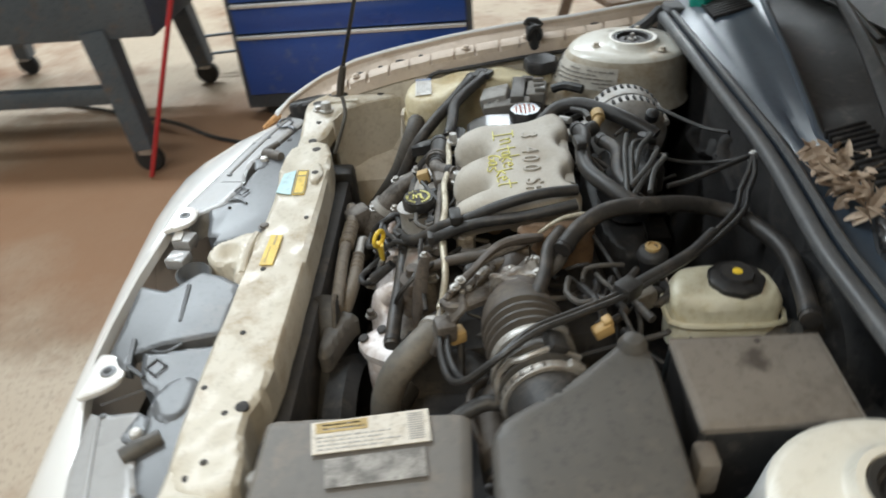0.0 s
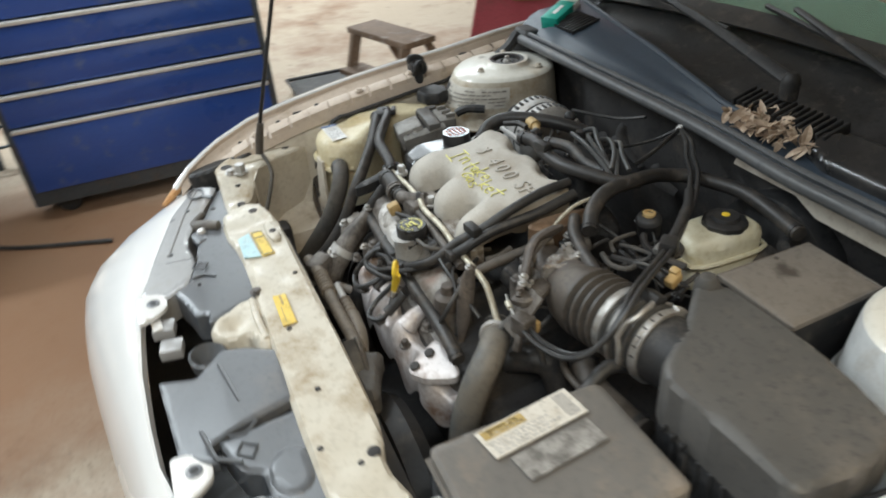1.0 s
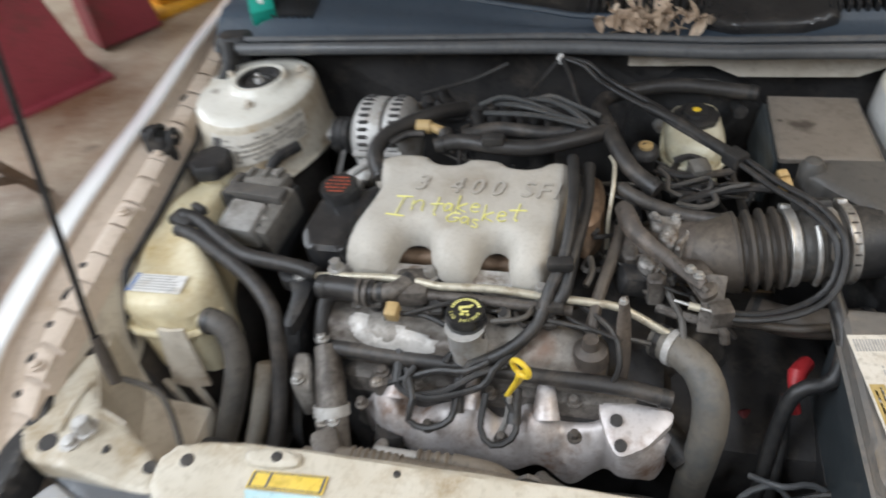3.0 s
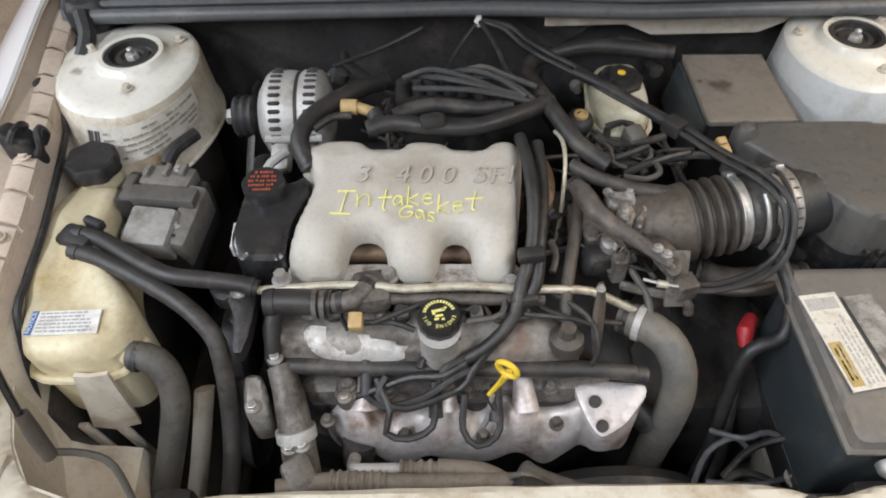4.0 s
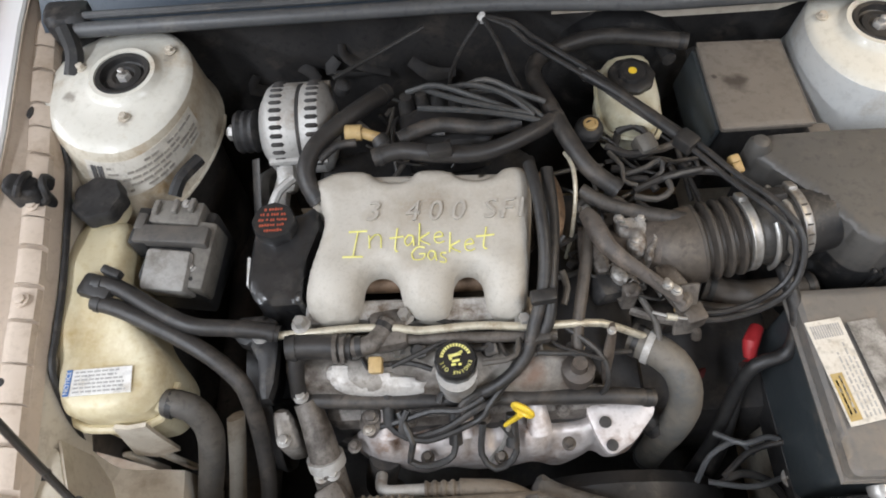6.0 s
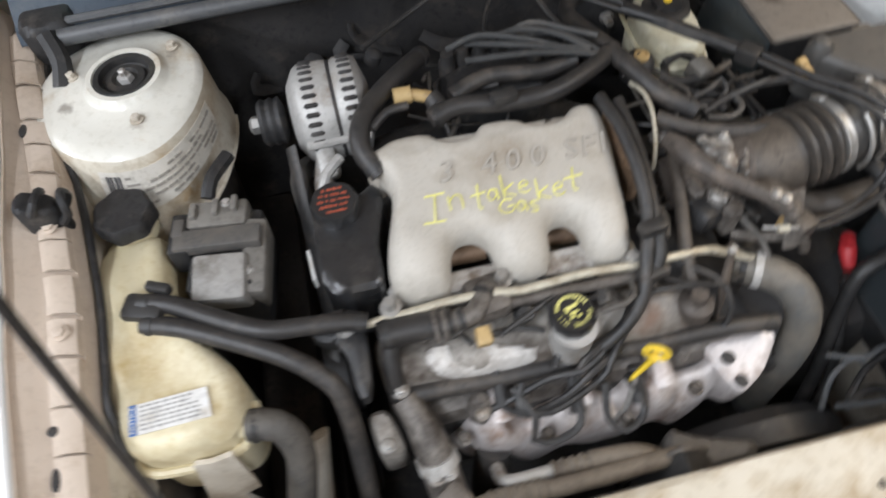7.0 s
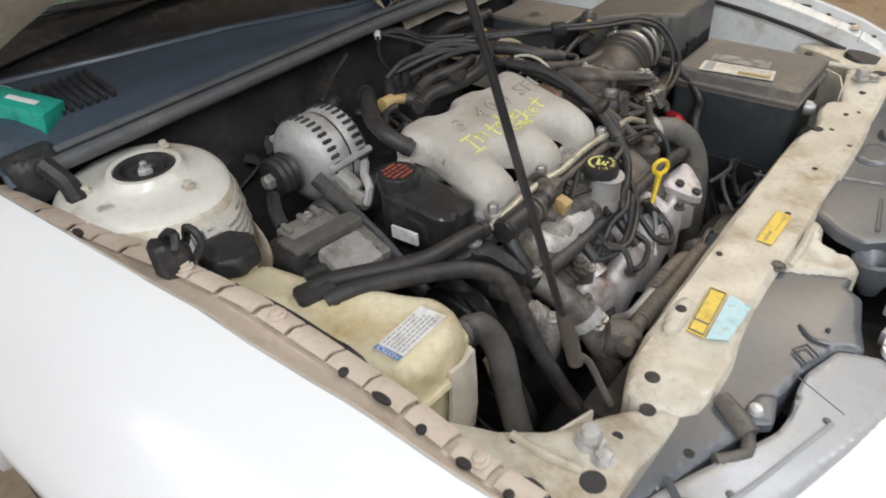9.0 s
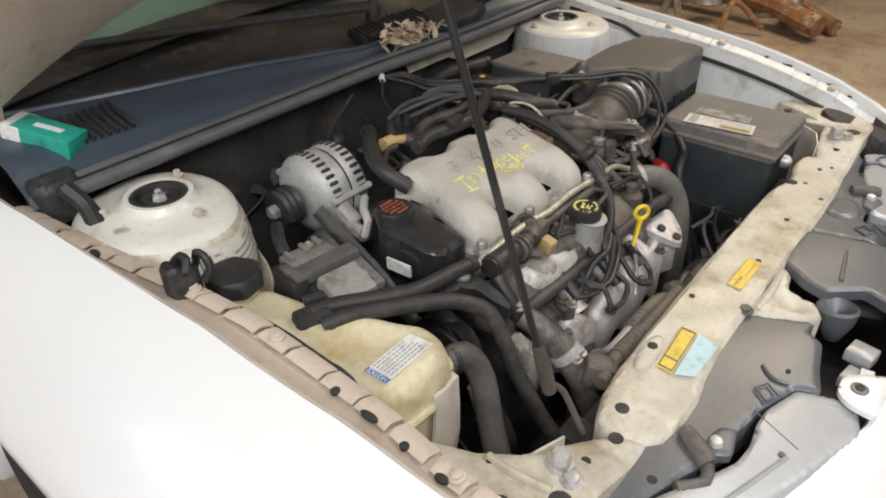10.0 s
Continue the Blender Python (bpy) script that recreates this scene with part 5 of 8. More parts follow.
        part("corner_piece", pillow([(sx * abs(x), y) for x, y in cl], lambda x, y: 0.762 + (y + 0.11) * 0.17, 0.006, 0.05, times=0.010, h=0.004), "black", hh, "black plastic corner piece")
        part("rusted_edge", tube([(sx * abs(v[0]), v[1], v[2]) for v in ((-0.629, -0.270, 0.712), (-0.615, -0.297, 0.705), (-0.590, -0.335, 0.685))], [0.006, 0.009, 0.005], 8), "rust_edge", car, "orange rusted fender tip")
    for pts in (((0.185, -0.342), (0.24, -0.33)), ((0.24, -0.33), (0.262, -0.30)), ((0.06, -0.30), (0.15, -0.285))):
        part("rib", tube([(x, y, 0.7215) for x, y in pts], 0.0035, 6, smooth=False), "header", h2)
    # open middle: latch bracket between the panels
    # added near-black box fills the open gaps with the colour of deep shade
    part("grille_gap_shade", box((0.0, -0.30, 0.46), (1.16, 0.30, 0.04), bevel=0.01), "rubber", car)
    br = part("latch_bracket", pillow([(-0.098, -0.212), (0.05, -0.212), (0.045, -0.235), (0.0, -0.242), (-0.006, -0.285), (-0.035, -0.305), (-0.062, -0.29), (-0.075, -0.262), (-0.092, -0.25)], 0.7185, 0.009, 0.06, times=0.012, h=0.005, relief=lambda x, y: -0.010 * math.exp(-(((x + 0.03) / 0.02) ** 2) - ((y + 0.262) / 0.016) ** 2) + 0.003 * math.sin(x * 70)), "support", car, "cream painted hood latch bracket")
    part("latch_rib", tube([(-0.085, -0.224, 0.718), (-0.03, -0.226, 0.722), (0.03, -0.222, 0.718)], 0.006, 8), "support", br)
    part("latch_bolt", bolt((-0.100, -0.212, 0.722), 0.008, 0.006), "cast", br)
    part("latch_cup", lathe((0.005, -0.318, 0.655), [(0.012, 0), (0.026, 0.03), (0.030, 0.052), (0.026, 0.056), (0.010, 0.03)], (0.1, 0.1, 1), 20), "header", car)
    for x, y in ((-0.055, -0.365), (-0.115, -0.372)):
        part("grille_tab", box((x, y, 0.690), (0.034, 0.036, 0.02), (0, 0, -10), 0.003), "lamp_plastic", car)
    # bumper skin: a broad deck whose outer edge turns back at the corners
    inner = [(0.0, -0.412), (0.12, -0.408), (0.20, -0.402), (0.275, -0.384), (0.335, -0.364), (0.41, -0.338), (0.485, -0.312), (0.545, -0.290), (0.595, -0.276), (0.64, -0.262), (0.70, -0.205)]
    outer = [(0.0, -0.500), (0.14, -0.503), (0.26, -0.506), (0.36, -0.508), (0.44, -0.504), (0.505, -0.480), (0.555, -0.441), (0.595, -0.395), (0.625, -0.342), (0.69, -0.292), (0.775, -0.20)]
    halves = []
    for i in range(len(inner) - 1):
        for k in range(4):
            u = k / 4
            halves.append([inner[i][d] + (inner[i + 1][d] - inner[i][d]) * u for d in (0, 1)] + [outer[i][d] + (outer[i + 1][d] - outer[i][d]) * u for d in (0, 1)])
    rows = []
    for sx, part_ in ((-1, halves[:0:-1]), (1, halves)):
        for ix, iy, ox, oy in part_:
            oy += (0.045 * min(ix / 0.2, 1) if sx > 0 else -0.018 * min(ix / 0.2, 1)) * (1 if ix < 0.5 else max(0, (0.62 - ix) / 0.12))
            if sx < 0:
                swell = min(ix / 0.4, 1) * min(1, max(0, (0.70 - ix) / 0.1))
                ox, oy = ox + 0.030 * swell, oy - 0.028 * swell
            row = [(sx * ix, iy + 0.004, 0.685)]
            for u, z in ((0.0, 0.7005), (0.06, 0.7025), (0.22, 0.696), (0.42, 0.680), (0.62, 0.655), (0.80, 0.622), (0.92, 0.585), (1.0, 0.54), (1.05, 0.49), (1.06, 0.43), (1.02, 0.36), (0.93, 0.28)):
                row.append((sx * (ix + (ox - ix) * u), iy + (oy - iy) * u, z - 0.006 * max(0, ix - 0.5) / 0.1))
            rows.append(row)
    bmp = part("bumper_skin", loft(rows, thick=0.003), "white_paint", car, "glossy white bumper skin")
    for x, y in ((0.244, -0.361), (-0.160, -0.382)):
        t = part("bumper_tab", pillow([(x - 0.038, y - 0.026), (x + 0.05, y - 0.026), (x + 0.034, y + 0.006), (x + 0.016, y + 0.024), (x - 0.018, y + 0.024), (x - 0.034, y + 0.006)], 0.7165, 0.002, 0.007, times=0.01, h=0.004), "white_paint", bmp, "white mounting tab")
        part("tab_hole", lathe((x, y + 0.002, 0.7135), [(0.011, 0), (0.011, 0.0045), (0.008, 0.0052)], n=18), "header", t)
        part("tab_pin", lathe((x, y + 0.002, 0.7145), [(0.006, 0), (0.006, 0.0048), (0.004, 0.0056)], n=12), "black", t)
    part("part_label", plate([(-0.128, -0.375, 0.702), (-0.10, -0.372, 0.702), (-0.098, -0.388, 0.702), (-0.126, -0.391, 0.702)]), "label", bmp)

front_end()

# ---- engine ----
engine = thing("engine", (-0.05, 0.2, 0.3), "dusty six-cylinder engine mounted across the bay", "engine")


def plenum_top(x, y):
    if y > 0.30:
        return 0.842
    if y > 0.205:
        return 0.842 - 0.20 * (0.30 - y)
    u = (0.205 - y) / 0.085
    return 0.823 - 0.036 * u**1.6


def plenum_swell(x, y):
    e = 0.0
    if y < 0.22:
        for c in (-0.235, -0.115, -0.005):
            e = max(e, 0.013 * math.exp(-(((x - c) / 0.030) ** 2)))
        e = (e - 0.006) * min(1, (0.22 - y) / 0.04)
    e -= 0.003 * math.exp(-(((x + 0.10) / 0.03) ** 2) - ((y - 0.30) / 0.025) ** 2)
    return e


def plenum():
    out = [(-0.267, 0.323, 0.800), (-0.248, 0.331, 0.830), (-0.234, 0.339, 0.840), (-0.186, 0.338, 0.840), (-0.170, 0.317, 0.840), (-0.134, 0.315, 0.840), (-0.121, 0.336, 0.840), (-0.070, 0.331, 0.840), (-0.055, 0.313, 0.840), (-0.018, 0.311, 0.840), (-0.001, 0.330, 0.840), (0.025, 0.331, 0.840), (0.038, 0.317, 0.840), (0.037, 0.277, 0.830), (0.028, 0.201, 0.810), (0.020, 0.140, 0.790), (0.008, 0.124, 0.790), (-0.027, 0.128, 0.790), (-0.035, 0.150, 0.790), (-0.036, 0.175, 0.800), (-0.047, 0.189, 0.800), (-0.066, 0.190, 0.800), (-0.077, 0.177, 0.800), (-0.079, 0.148, 0.790), (-0.091, 0.128, 0.790), (-0.132, 0.132, 0.790), (-0.146, 0.155, 0.790), (-0.149, 0.179, 0.800), (-0.162, 0.193, 0.800), (-0.185, 0.194, 0.800), (-0.197, 0.181, 0.800), (-0.201, 0.154, 0.790), (-0.210, 0.131, 0.790), (-0.263, 0.133, 0.790), (-0.277, 0.156, 0.790), (-0.268, 0.199, 0.800), (-0.253, 0.241, 0.810), (-0.247, 0.271, 0.820), (-0.260, 0.297, 0.810)]

    p = part("intake_manifold", pillow(out, plenum_top, 0.020, 0.023, h=0.0045, relief=plenum_swell), "aluminium", engine, "cast aluminium intake manifold with yellow writing", angle=50)
    # embossed size, one raised letter at a time
    for ch, o in zip("3400SFI", ((-0.181, 0.264, 0.838), (-0.128, 0.261, 0.838), (-0.098, 0.260, 0.838), (-0.067, 0.259, 0.838), (-0.024, 0.259, 0.838), (-0.002, 0.258, 0.838), (0.017, 0.258, 0.838))):
        tilt = math.degrees(math.atan((plenum_top(o[0], o[1] + 0.014) - plenum_top(o[0], o[1] - 0.014)) / 0.028))
        m = pose(o[0], o[1], plenum_top(o[0], o[1]) + plenum_swell(o[0], o[1]) + 0.0006, tilt, 0, 1)
        part("embossed_letter", lettering(ch, 0.040, 0.0028, m, 0.24), "emboss", p, angle=20)
    for px in ((-0.281, 0.129, 0.793), (-0.144, 0.136, 0.785), (0.014, 0.120, 0.785)):
        part("manifold_bolt", bolt((px[0], px[1], px[2] - 0.016), 0.0085, 0.020), "steel", p)
    part("ear", lathe((-0.259, 0.309, 0.800), [(0.012, -0.03), (0.014, 0.0), (0.010, 0.006), (0.004, 0.006)], n=16), "aluminium", p)
    for a, b in (((-0.209, 0.202, 0.745), (-0.148, 0.201, 0.745)), ((-0.082, 0.198, 0.745), (-0.028, 0.197, 0.745))):
        part("rail_rod", tube([a, b], 0.014, 14, smooth=False), "heat_brown", engine, "brown stained rod behind the runners")
    low = [(-0.281, 0.169, 0.762), (0.028, 0.163, 0.762), (0.029, 0.133, 0.762), (-0.055, 0.130, 0.762), (-0.101, 0.135, 0.762), (-0.170, 0.135, 0.762), (-0.205, 0.141, 0.762), (-0.279, 0.136, 0.762)]
    part("lower_manifold", pillow(low, 0.768, 0.005, 0.05, times=0.01), "cover_bright", engine, "stained lower intake flange")
    back = [(-0.245, 0.317, 0.800), (-0.230, 0.335, 0.800), (0.031, 0.324, 0.800), (0.034, 0.297, 0.800), (0.022, 0.219, 0.800), (-0.240, 0.228, 0.800)]
    part("plenum_base", pillow(back, 0.826, 0.006, 0.05, times=0.012, h=0.008), "aluminium", p)
    # added dark box stands in for the shade in the slots between runners
    part("runner_gap_shade", box((-0.115, 0.255, 0.62), (0.29, 0.17, 0.14), bevel=0.02), "dark", engine)
    return p


plenum_ob = plenum()


# hand-painted words, letter by letter, in units of letter height
INK = {
    "I": [[(0.0, 1.0), (0.5, 1.0)], [(0.25, 1.0), (0.22, 0.0)], [(-0.05, 0.0), (0.48, 0.02)]],
    "n": [[(0.0, 0.5), (0.04, 0.0)], [(0.03, 0.3), (0.15, 0.5), (0.3, 0.45), (0.34, 0.0)]],
    "t": [[(0.2, 0.95), (0.15, 0.1), (0.25, 0.0)], [(-0.05, 0.55), (0.42, 0.6)]],
    "a": [[(0.35, 0.45), (0.15, 0.5), (0.02, 0.25), (0.15, 0.02), (0.33, 0.2), (0.36, 0.45)], [(0.36, 0.45), (0.42, 0.0)]],
    "k": [[(0.0, 0.9), (0.03, 0.0)], [(0.35, 0.5), (0.05, 0.25), (0.4, 0.0)]],
    "e": [[(0.02, 0.28), (0.34, 0.32), (0.25, 0.52), (0.05, 0.4), (0.04, 0.1), (0.2, 0.0), (0.38, 0.08)]],
    "G": [[(0.5, 0.8), (0.25, 0.85), (0.02, 0.5), (0.1, 0.1), (0.4, 0.08), (0.5, 0.4), (0.28, 0.4)]],
    "s": [[(0.32, 0.5), (0.1, 0.52), (0.05, 0.36), (0.28, 0.2), (0.25, 0.02), (0.0, 0.04)]],
}


def hand_letter(ch, x, y, w, h, lean=0.0):
    """One letter in paint pen on the manifold's top: its lower left corner, width and height."""
    bm = bmesh.new()
    for stroke in INK[ch]:
        pts = []
        for u, v in smooth_2d(stroke):
            px, py = x + u * w * 2 + lean * v * h, y + v * h
            pts.append((px, py, plenum_top(px, py) + plenum_swell(px, py) + 0.0012))
        tube(pts, 0.0014, 6, bm, smooth=False, flat=0.7)
    part("painted_letter", bm, "paint_pen", plenum_ob, "yellow hand-painted letter")


def smooth_2d(stroke):
    return [(v.x, v.y) for v in smooth_path([(u, v, 0) for u, v in stroke], 0.08)]


for word in (
    (("I", -0.218, 0.203, 0.025, 0.035, 0.16), ("n", -0.187, 0.214, 0.026, 0.036, 0.1), ("t", -0.157, 0.208, 0.020, 0.033, 0.06), ("a", -0.139, 0.214, 0.016, 0.030, 0.1), ("k", -0.120, 0.214, 0.020, 0.034, 0.1), ("e", -0.099, 0.216, 0.018, 0.030, 0)),
    (("G", -0.129, 0.191, 0.018, 0.024, 0), ("a", -0.108, 0.191, 0.014, 0.028, 0), ("s", -0.092, 0.189, 0.014, 0.026, 0), ("k", -0.080, 0.203, 0.020, 0.030, 0.12), ("e", -0.059, 0.204, 0.018, 0.030, 0), ("t", -0.042, 0.205, 0.026, 0.031, 0.1)),
):
    for ch, x, y, w, h, lean in word:
        hand_letter(ch, x, y, w, h, lean)


def engine_body():
    part("engine_block", box((-0.06, 0.22, 0.50), (0.50, 0.36, 0.38), (8, 0, 0), 0.04), "dark", engine, "dark oily engine block")
    part("gearbox", box((0.28, 0.20, 0.46), (0.30, 0.34, 0.26), bevel=0.06), "dark", engine, "dark gearbox casing")
    # front cylinder bank, tilted forward
    cov = [(-0.313, 0.119, 0.725), (-0.296, 0.125, 0.735), (0.090, 0.107, 0.735), (0.107, 0.088, 0.730), (0.103, 0.052, 0.710), (0.086, 0.039, 0.700), (-0.286, 0.053, 0.700), (-0.310, 0.068, 0.710)]
    top = lambda x, y: 0.738 - max(0, 0.085 - y) * 0.42
    v = part("front_rocker_cover", pillow(cov, top, 0.016, 0.07, times=2, relief=lambda x, y: 0.004 * math.sin(x * 55) + 0.003 * math.sin(y * 90 + x * 20)), "cover_metal", engine, "stained cast rocker cover")
    part("cylinder_head", box((-0.06, 0.085, 0.60), (0.42, 0.12, 0.14), (0, 0, 0), 0.02), "cast", engine, "grimy cylinder head casting")
    for px in ((-0.251, 0.109, 0.735), (-0.223, 0.050, 0.700), (0.002, 0.042, 0.700), (0.085, 0.095, 0.735), (-0.157, 0.104, 0.735)):
        part("cover_bolt", bolt((px[0], px[1], px[2] - 0.004), 0.007, 0.012), "steel", v)
    # bright patches of bare metal: raised pads
    part("cover_pad", pillow([(-0.259, 0.084, 0.735), (-0.227, 0.094, 0.735), (-0.180, 0.077, 0.735), (-0.126, 0.070, 0.735), (-0.101, 0.054, 0.720), (-0.143, 0.047, 0.715), (-0.221, 0.050, 0.715), (-0.255, 0.063, 0.720)], lambda x, y: top(x, y) + 0.003, 0.010, 0.02, relief=lambda x, y: 0.003 * math.sin(x * 90 + y * 60)), "cover_bright", v, "bright cast pad")
    # oil filler
    o = (-0.078, 0.070, 0.782)
    n = part("oil_filler_neck", lathe((o[0], o[1] - 0.006, 0.70), [(0.030, 0), (0.027, 0.02), (0.024, 0.06), (0.027, 0.066)], (0, -0.08, 1), 24), "alloy", engine, "bare metal oil filler neck")
    c = part("oil_filler_cap", lathe((o[0], o[1], 0.762), [(0.025, 0), (0.0275, 0.003), (0.0275, 0.016), (0.025, 0.020), (0.025, 0.0205), (0.006, 0.0206)], n=36, lobes=12, lobe=0.018), "gloss_black", n, "black oil filler cap with yellow print")
    ring = bmesh.new()
    z = 0.7833
    for a in range(20, 175, 12):
        a0, a1 = radians(a), radians(a + 8)
        plate([(o[0] + r * math.cos(b), o[1] + r * math.sin(b), z) for r, b in ((0.0165, a0), (0.0205, a0), (0.0205, a1), (0.0165, a1))], 0.0006, ring)
    for dx, dy, w, h, r in ((0, 0.005, 0.014, 0.004, 14), (-0.007, 0.002, 0.004, 0.007, 14), (0.006, 0.008, 0.006, 0.003, 30), (0.0, -0.003, 0.010, 0.003, 10), (-0.003, -0.008, 0.006, 0.003, 10), (0.005, -0.008, 0.004, 0.003, 10)):
        box((o[0] + dx, o[1] + dy, z + 0.0004), (w, h, 0.0008), (0, 0, r), 0, ring)
    part("cap_print", ring, "paint_pen", c)
    for n_, ch in enumerate("ENGINE OIL"):
        if ch != " ":
            a = radians(345 - n_ * 16.5)
            m = pose(o[0] + 0.0185 * math.cos(a), o[1] + 0.0185 * math.sin(a), z + 0.0004, 0, 0, math.degrees(a) - 90)
            part("cap_letter", lettering(ch, 0.0068, 0.0003, m), "paint_pen", c)
    # exhaust manifold shield: lumpy pressed sheet over the front ports
    sh = [(-0.243, 0.016, 0.620), (-0.235, 0.031, 0.640), (-0.208, 0.044, 0.650), (-0.182, 0.038, 0.650), (-0.108, 0.034, 0.655), (-0.036, 0.039, 0.655), (0.060, 0.041, 0.655), (0.069, 0.047, 0.655), (0.188, 0.041, 0.650), (0.195, 0.030, 0.640), (0.171, -0.006, 0.620), (0.129, -0.020, 0.600), (0.111, -0.001, 0.610), (0.093, -0.014, 0.600), (0.027, -0.020, 0.600), (-0.104, -0.021, 0.600), (-0.195, -0.017, 0.600)]

    def lumps(x, y):
        return 0.016 * math.sin((x + 0.22) * 2 * math.pi / 0.105) + 0.006 * math.sin(x * 95 + y * 60) + 0.004 * math.sin(x * 40 - y * 120)

    e = part("exhaust_manifold", pillow(sh, lambda x, y: 0.645 - abs(y - 0.012) * 0.35, 0.022, 0.05, h=0.0055, relief=lumps), "shield", engine, "heat-tinted bare metal exhaust manifold", angle=55)
    hs = [(0.095, 0.035, 0.665), (0.138, 0.040, 0.665), (0.189, 0.036, 0.660), (0.192, 0.023, 0.655), (0.160, -0.013, 0.650), (0.126, -0.031, 0.640), (0.113, -0.014, 0.645), (0.104, 0.008, 0.655)]
    k = part("heat_shield", pillow(hs, lambda x, y: 0.668 - max(0, 0.03 - y) * 0.35, 0.003, 0.012, times=0.01), "shield", e, "flat pressed heat shield plate")
    for px in ((0.121, 0.012, 0.666), (0.128, -0.017, 0.655)):
        part("shield_hole", lathe((px[0], px[1], px[2] - 0.004), [(0.008, 0), (0.008, 0.005), (0.005, 0.0055)], (0, -0.3, 1), 16), "dark", k)
    part("flange_tab", box(Vector((-0.197, 0.033, 0.668)), (0.04, 0.03, 0.008), (20, 0, 0), 0.003), "cast", e)
    for px in ((-0.179, 0.030, 0.668), (-0.208, 0.028, 0.665)):
        part("manifold_nut", bolt(px, 0.007, 0.010), "cast", e)
    part("down_pipe", tube([(-0.19, -0.005, 0.60), (-0.205, -0.03, 0.52), (-0.20, -0.02, 0.38)], 0.024, 12), "dark", engine)
    # rear bank and coil pack
    part("rear_rocker_cover", pillow([(-0.28, 0.36), (0.06, 0.36), (0.06, 0.45), (-0.28, 0.45)], 0.745, 0.015, 0.1), "black", engine)
    co = [(-0.147, 0.456, 0.840), (-0.015, 0.454, 0.840), (-0.001, 0.404, 0.840), (-0.019, 0.382, 0.830), (-0.129, 0.373, 0.830), (-0.141, 0.400, 0.830)]
    k = part("coil_pack", pillow(co, 0.826, 0.008, 0.06, times=1), "black", engine, "black ignition coil pack")
    for i in range(6):
        px = [(-0.133, 0.462, 0.840), (-0.110, 0.470, 0.840), (-0.085, 0.468, 0.840), (-0.060, 0.468, 0.840), (-0.039, 0.465, 0.840), (-0.011, 0.446, 0.840)][i]
        part("coil_tower", lathe((px[0], px[1] - 0.01, 0.80), [(0.012, 0), (0.012, 0.035), (0.009, 0.042), (0.009, 0.05)], n=14), "rubber", k)


engine_body()


def engine_fittings():
    """Small brackets, pipes and bolts round the cylinder heads."""
    f = thing("fuel_rail", (-0.125, 0.102, 0.750), "grimy steel fuel rail with injectors", "fuel rail")
    part("rail", tube([(-0.265, 0.114, 0.765), (-0.215, 0.109, 0.765), (-0.124, 0.107, 0.765), (-0.019, 0.104, 0.765), (0.056, 0.104, 0.762)], 0.0075, 10), "cast", f)
    for px in ((-0.216, 0.108, 0.760), (-0.128, 0.106, 0.760), (-0.034, 0.104, 0.760), (0.026, 0.102, 0.758)):
        k = part("injector", lathe(Vector(px) + Vector((0, -0.004, -0.03)), [(0.008, 0), (0.011, 0.006), (0.011, 0.022), (0.007, 0.026), (0.007, 0.036)], (0, -0.3, 1), 14), "black", f)
        part("injector_clip", box(Vector(px) + Vector((0.002, -0.014, -0.004)), (0.018, 0.016, 0.014), (20, 0, 10), 0.003), "grey_plastic", k)
    b = thing("lifting_bracket", (-0.331, 0.019, 0.700), "small pinkish cast bracket with bolts", "bracket")
    part("plate", pillow([(-0.214, 0.038, 0.680), (-0.190, 0.042, 0.680), (-0.186, 0.015, 0.675), (-0.202, 0.004, 0.665), (-0.217, 0.015, 0.670)], 0.682, 0.003, 0.02, times=0.006, h=0.004), "cast", b)
    part("bolt", bolt((-0.200, 0.029, 0.683), 0.008, 0.010), "cast", b)
    part("bolt", bolt((-0.202, 0.011, 0.683), 0.006, 0.008), "steel", b)
    # exhaust ports that join the collector
    for a, c in (((-0.176, 0.046, 0.676), (-0.178, 0.012, 0.655)), ((-0.075, 0.044, 0.676), (-0.074, 0.008, 0.655)), ((0.028, 0.042, 0.676), (0.031, 0.006, 0.655))):
        part("port", tube([a, Vector(a).lerp(Vector(c), 0.5) + Vector((0, 0, 0.004)), c], [0.012, 0.015, 0.019], 14), "shield", engine, "heat-tinted exhaust port")
    for px in ((-0.228, -0.001, 0.655), (-0.126, -0.020, 0.650), (-0.024, -0.024, 0.650), (0.070, -0.012, 0.660), (0.065, 0.030, 0.675), (-0.045, 0.024, 0.680), (-0.146, 0.025, 0.680)):
        part("stud_nut", bolt((px[0], px[1], px[2] - 0.012), 0.0065, 0.014), "cast", engine)
    g = thing("egr_pipe", (0.165, 0.312, 0.780), "brown heat-stained bent steel pipe", "pipe")
    part("pipe", tube([(0.105, 0.284, 0.785), (0.127, 0.287, 0.800), (0.156, 0.276, 0.805), (0.170, 0.259, 0.800), (0.184, 0.239, 0.790)], 0.0095, 10), "old_hose", g)
    part("flange", pillow([(0.101, 0.290, 0.790), (0.123, 0.294, 0.790), (0.126, 0.272, 0.790), (0.108, 0.262, 0.790)], 0.797, 0.003, 0.012, times=0.005, h=0.004), "cast", g)
    part("bolt", bolt((0.111, 0.273, 0.798), 0.006, 0.008), "steel", g)
    h = thing("throttle_linkage", (0.193, 0.172, 0.800), "grimy steel throttle linkage bracket", "linkage")
    part("arm", tube([(0.118, 0.235, 0.815), (0.148, 0.190, 0.818), (0.192, 0.142, 0.812), (0.217, 0.122, 0.800)], 0.0045, 8), "cast", h)
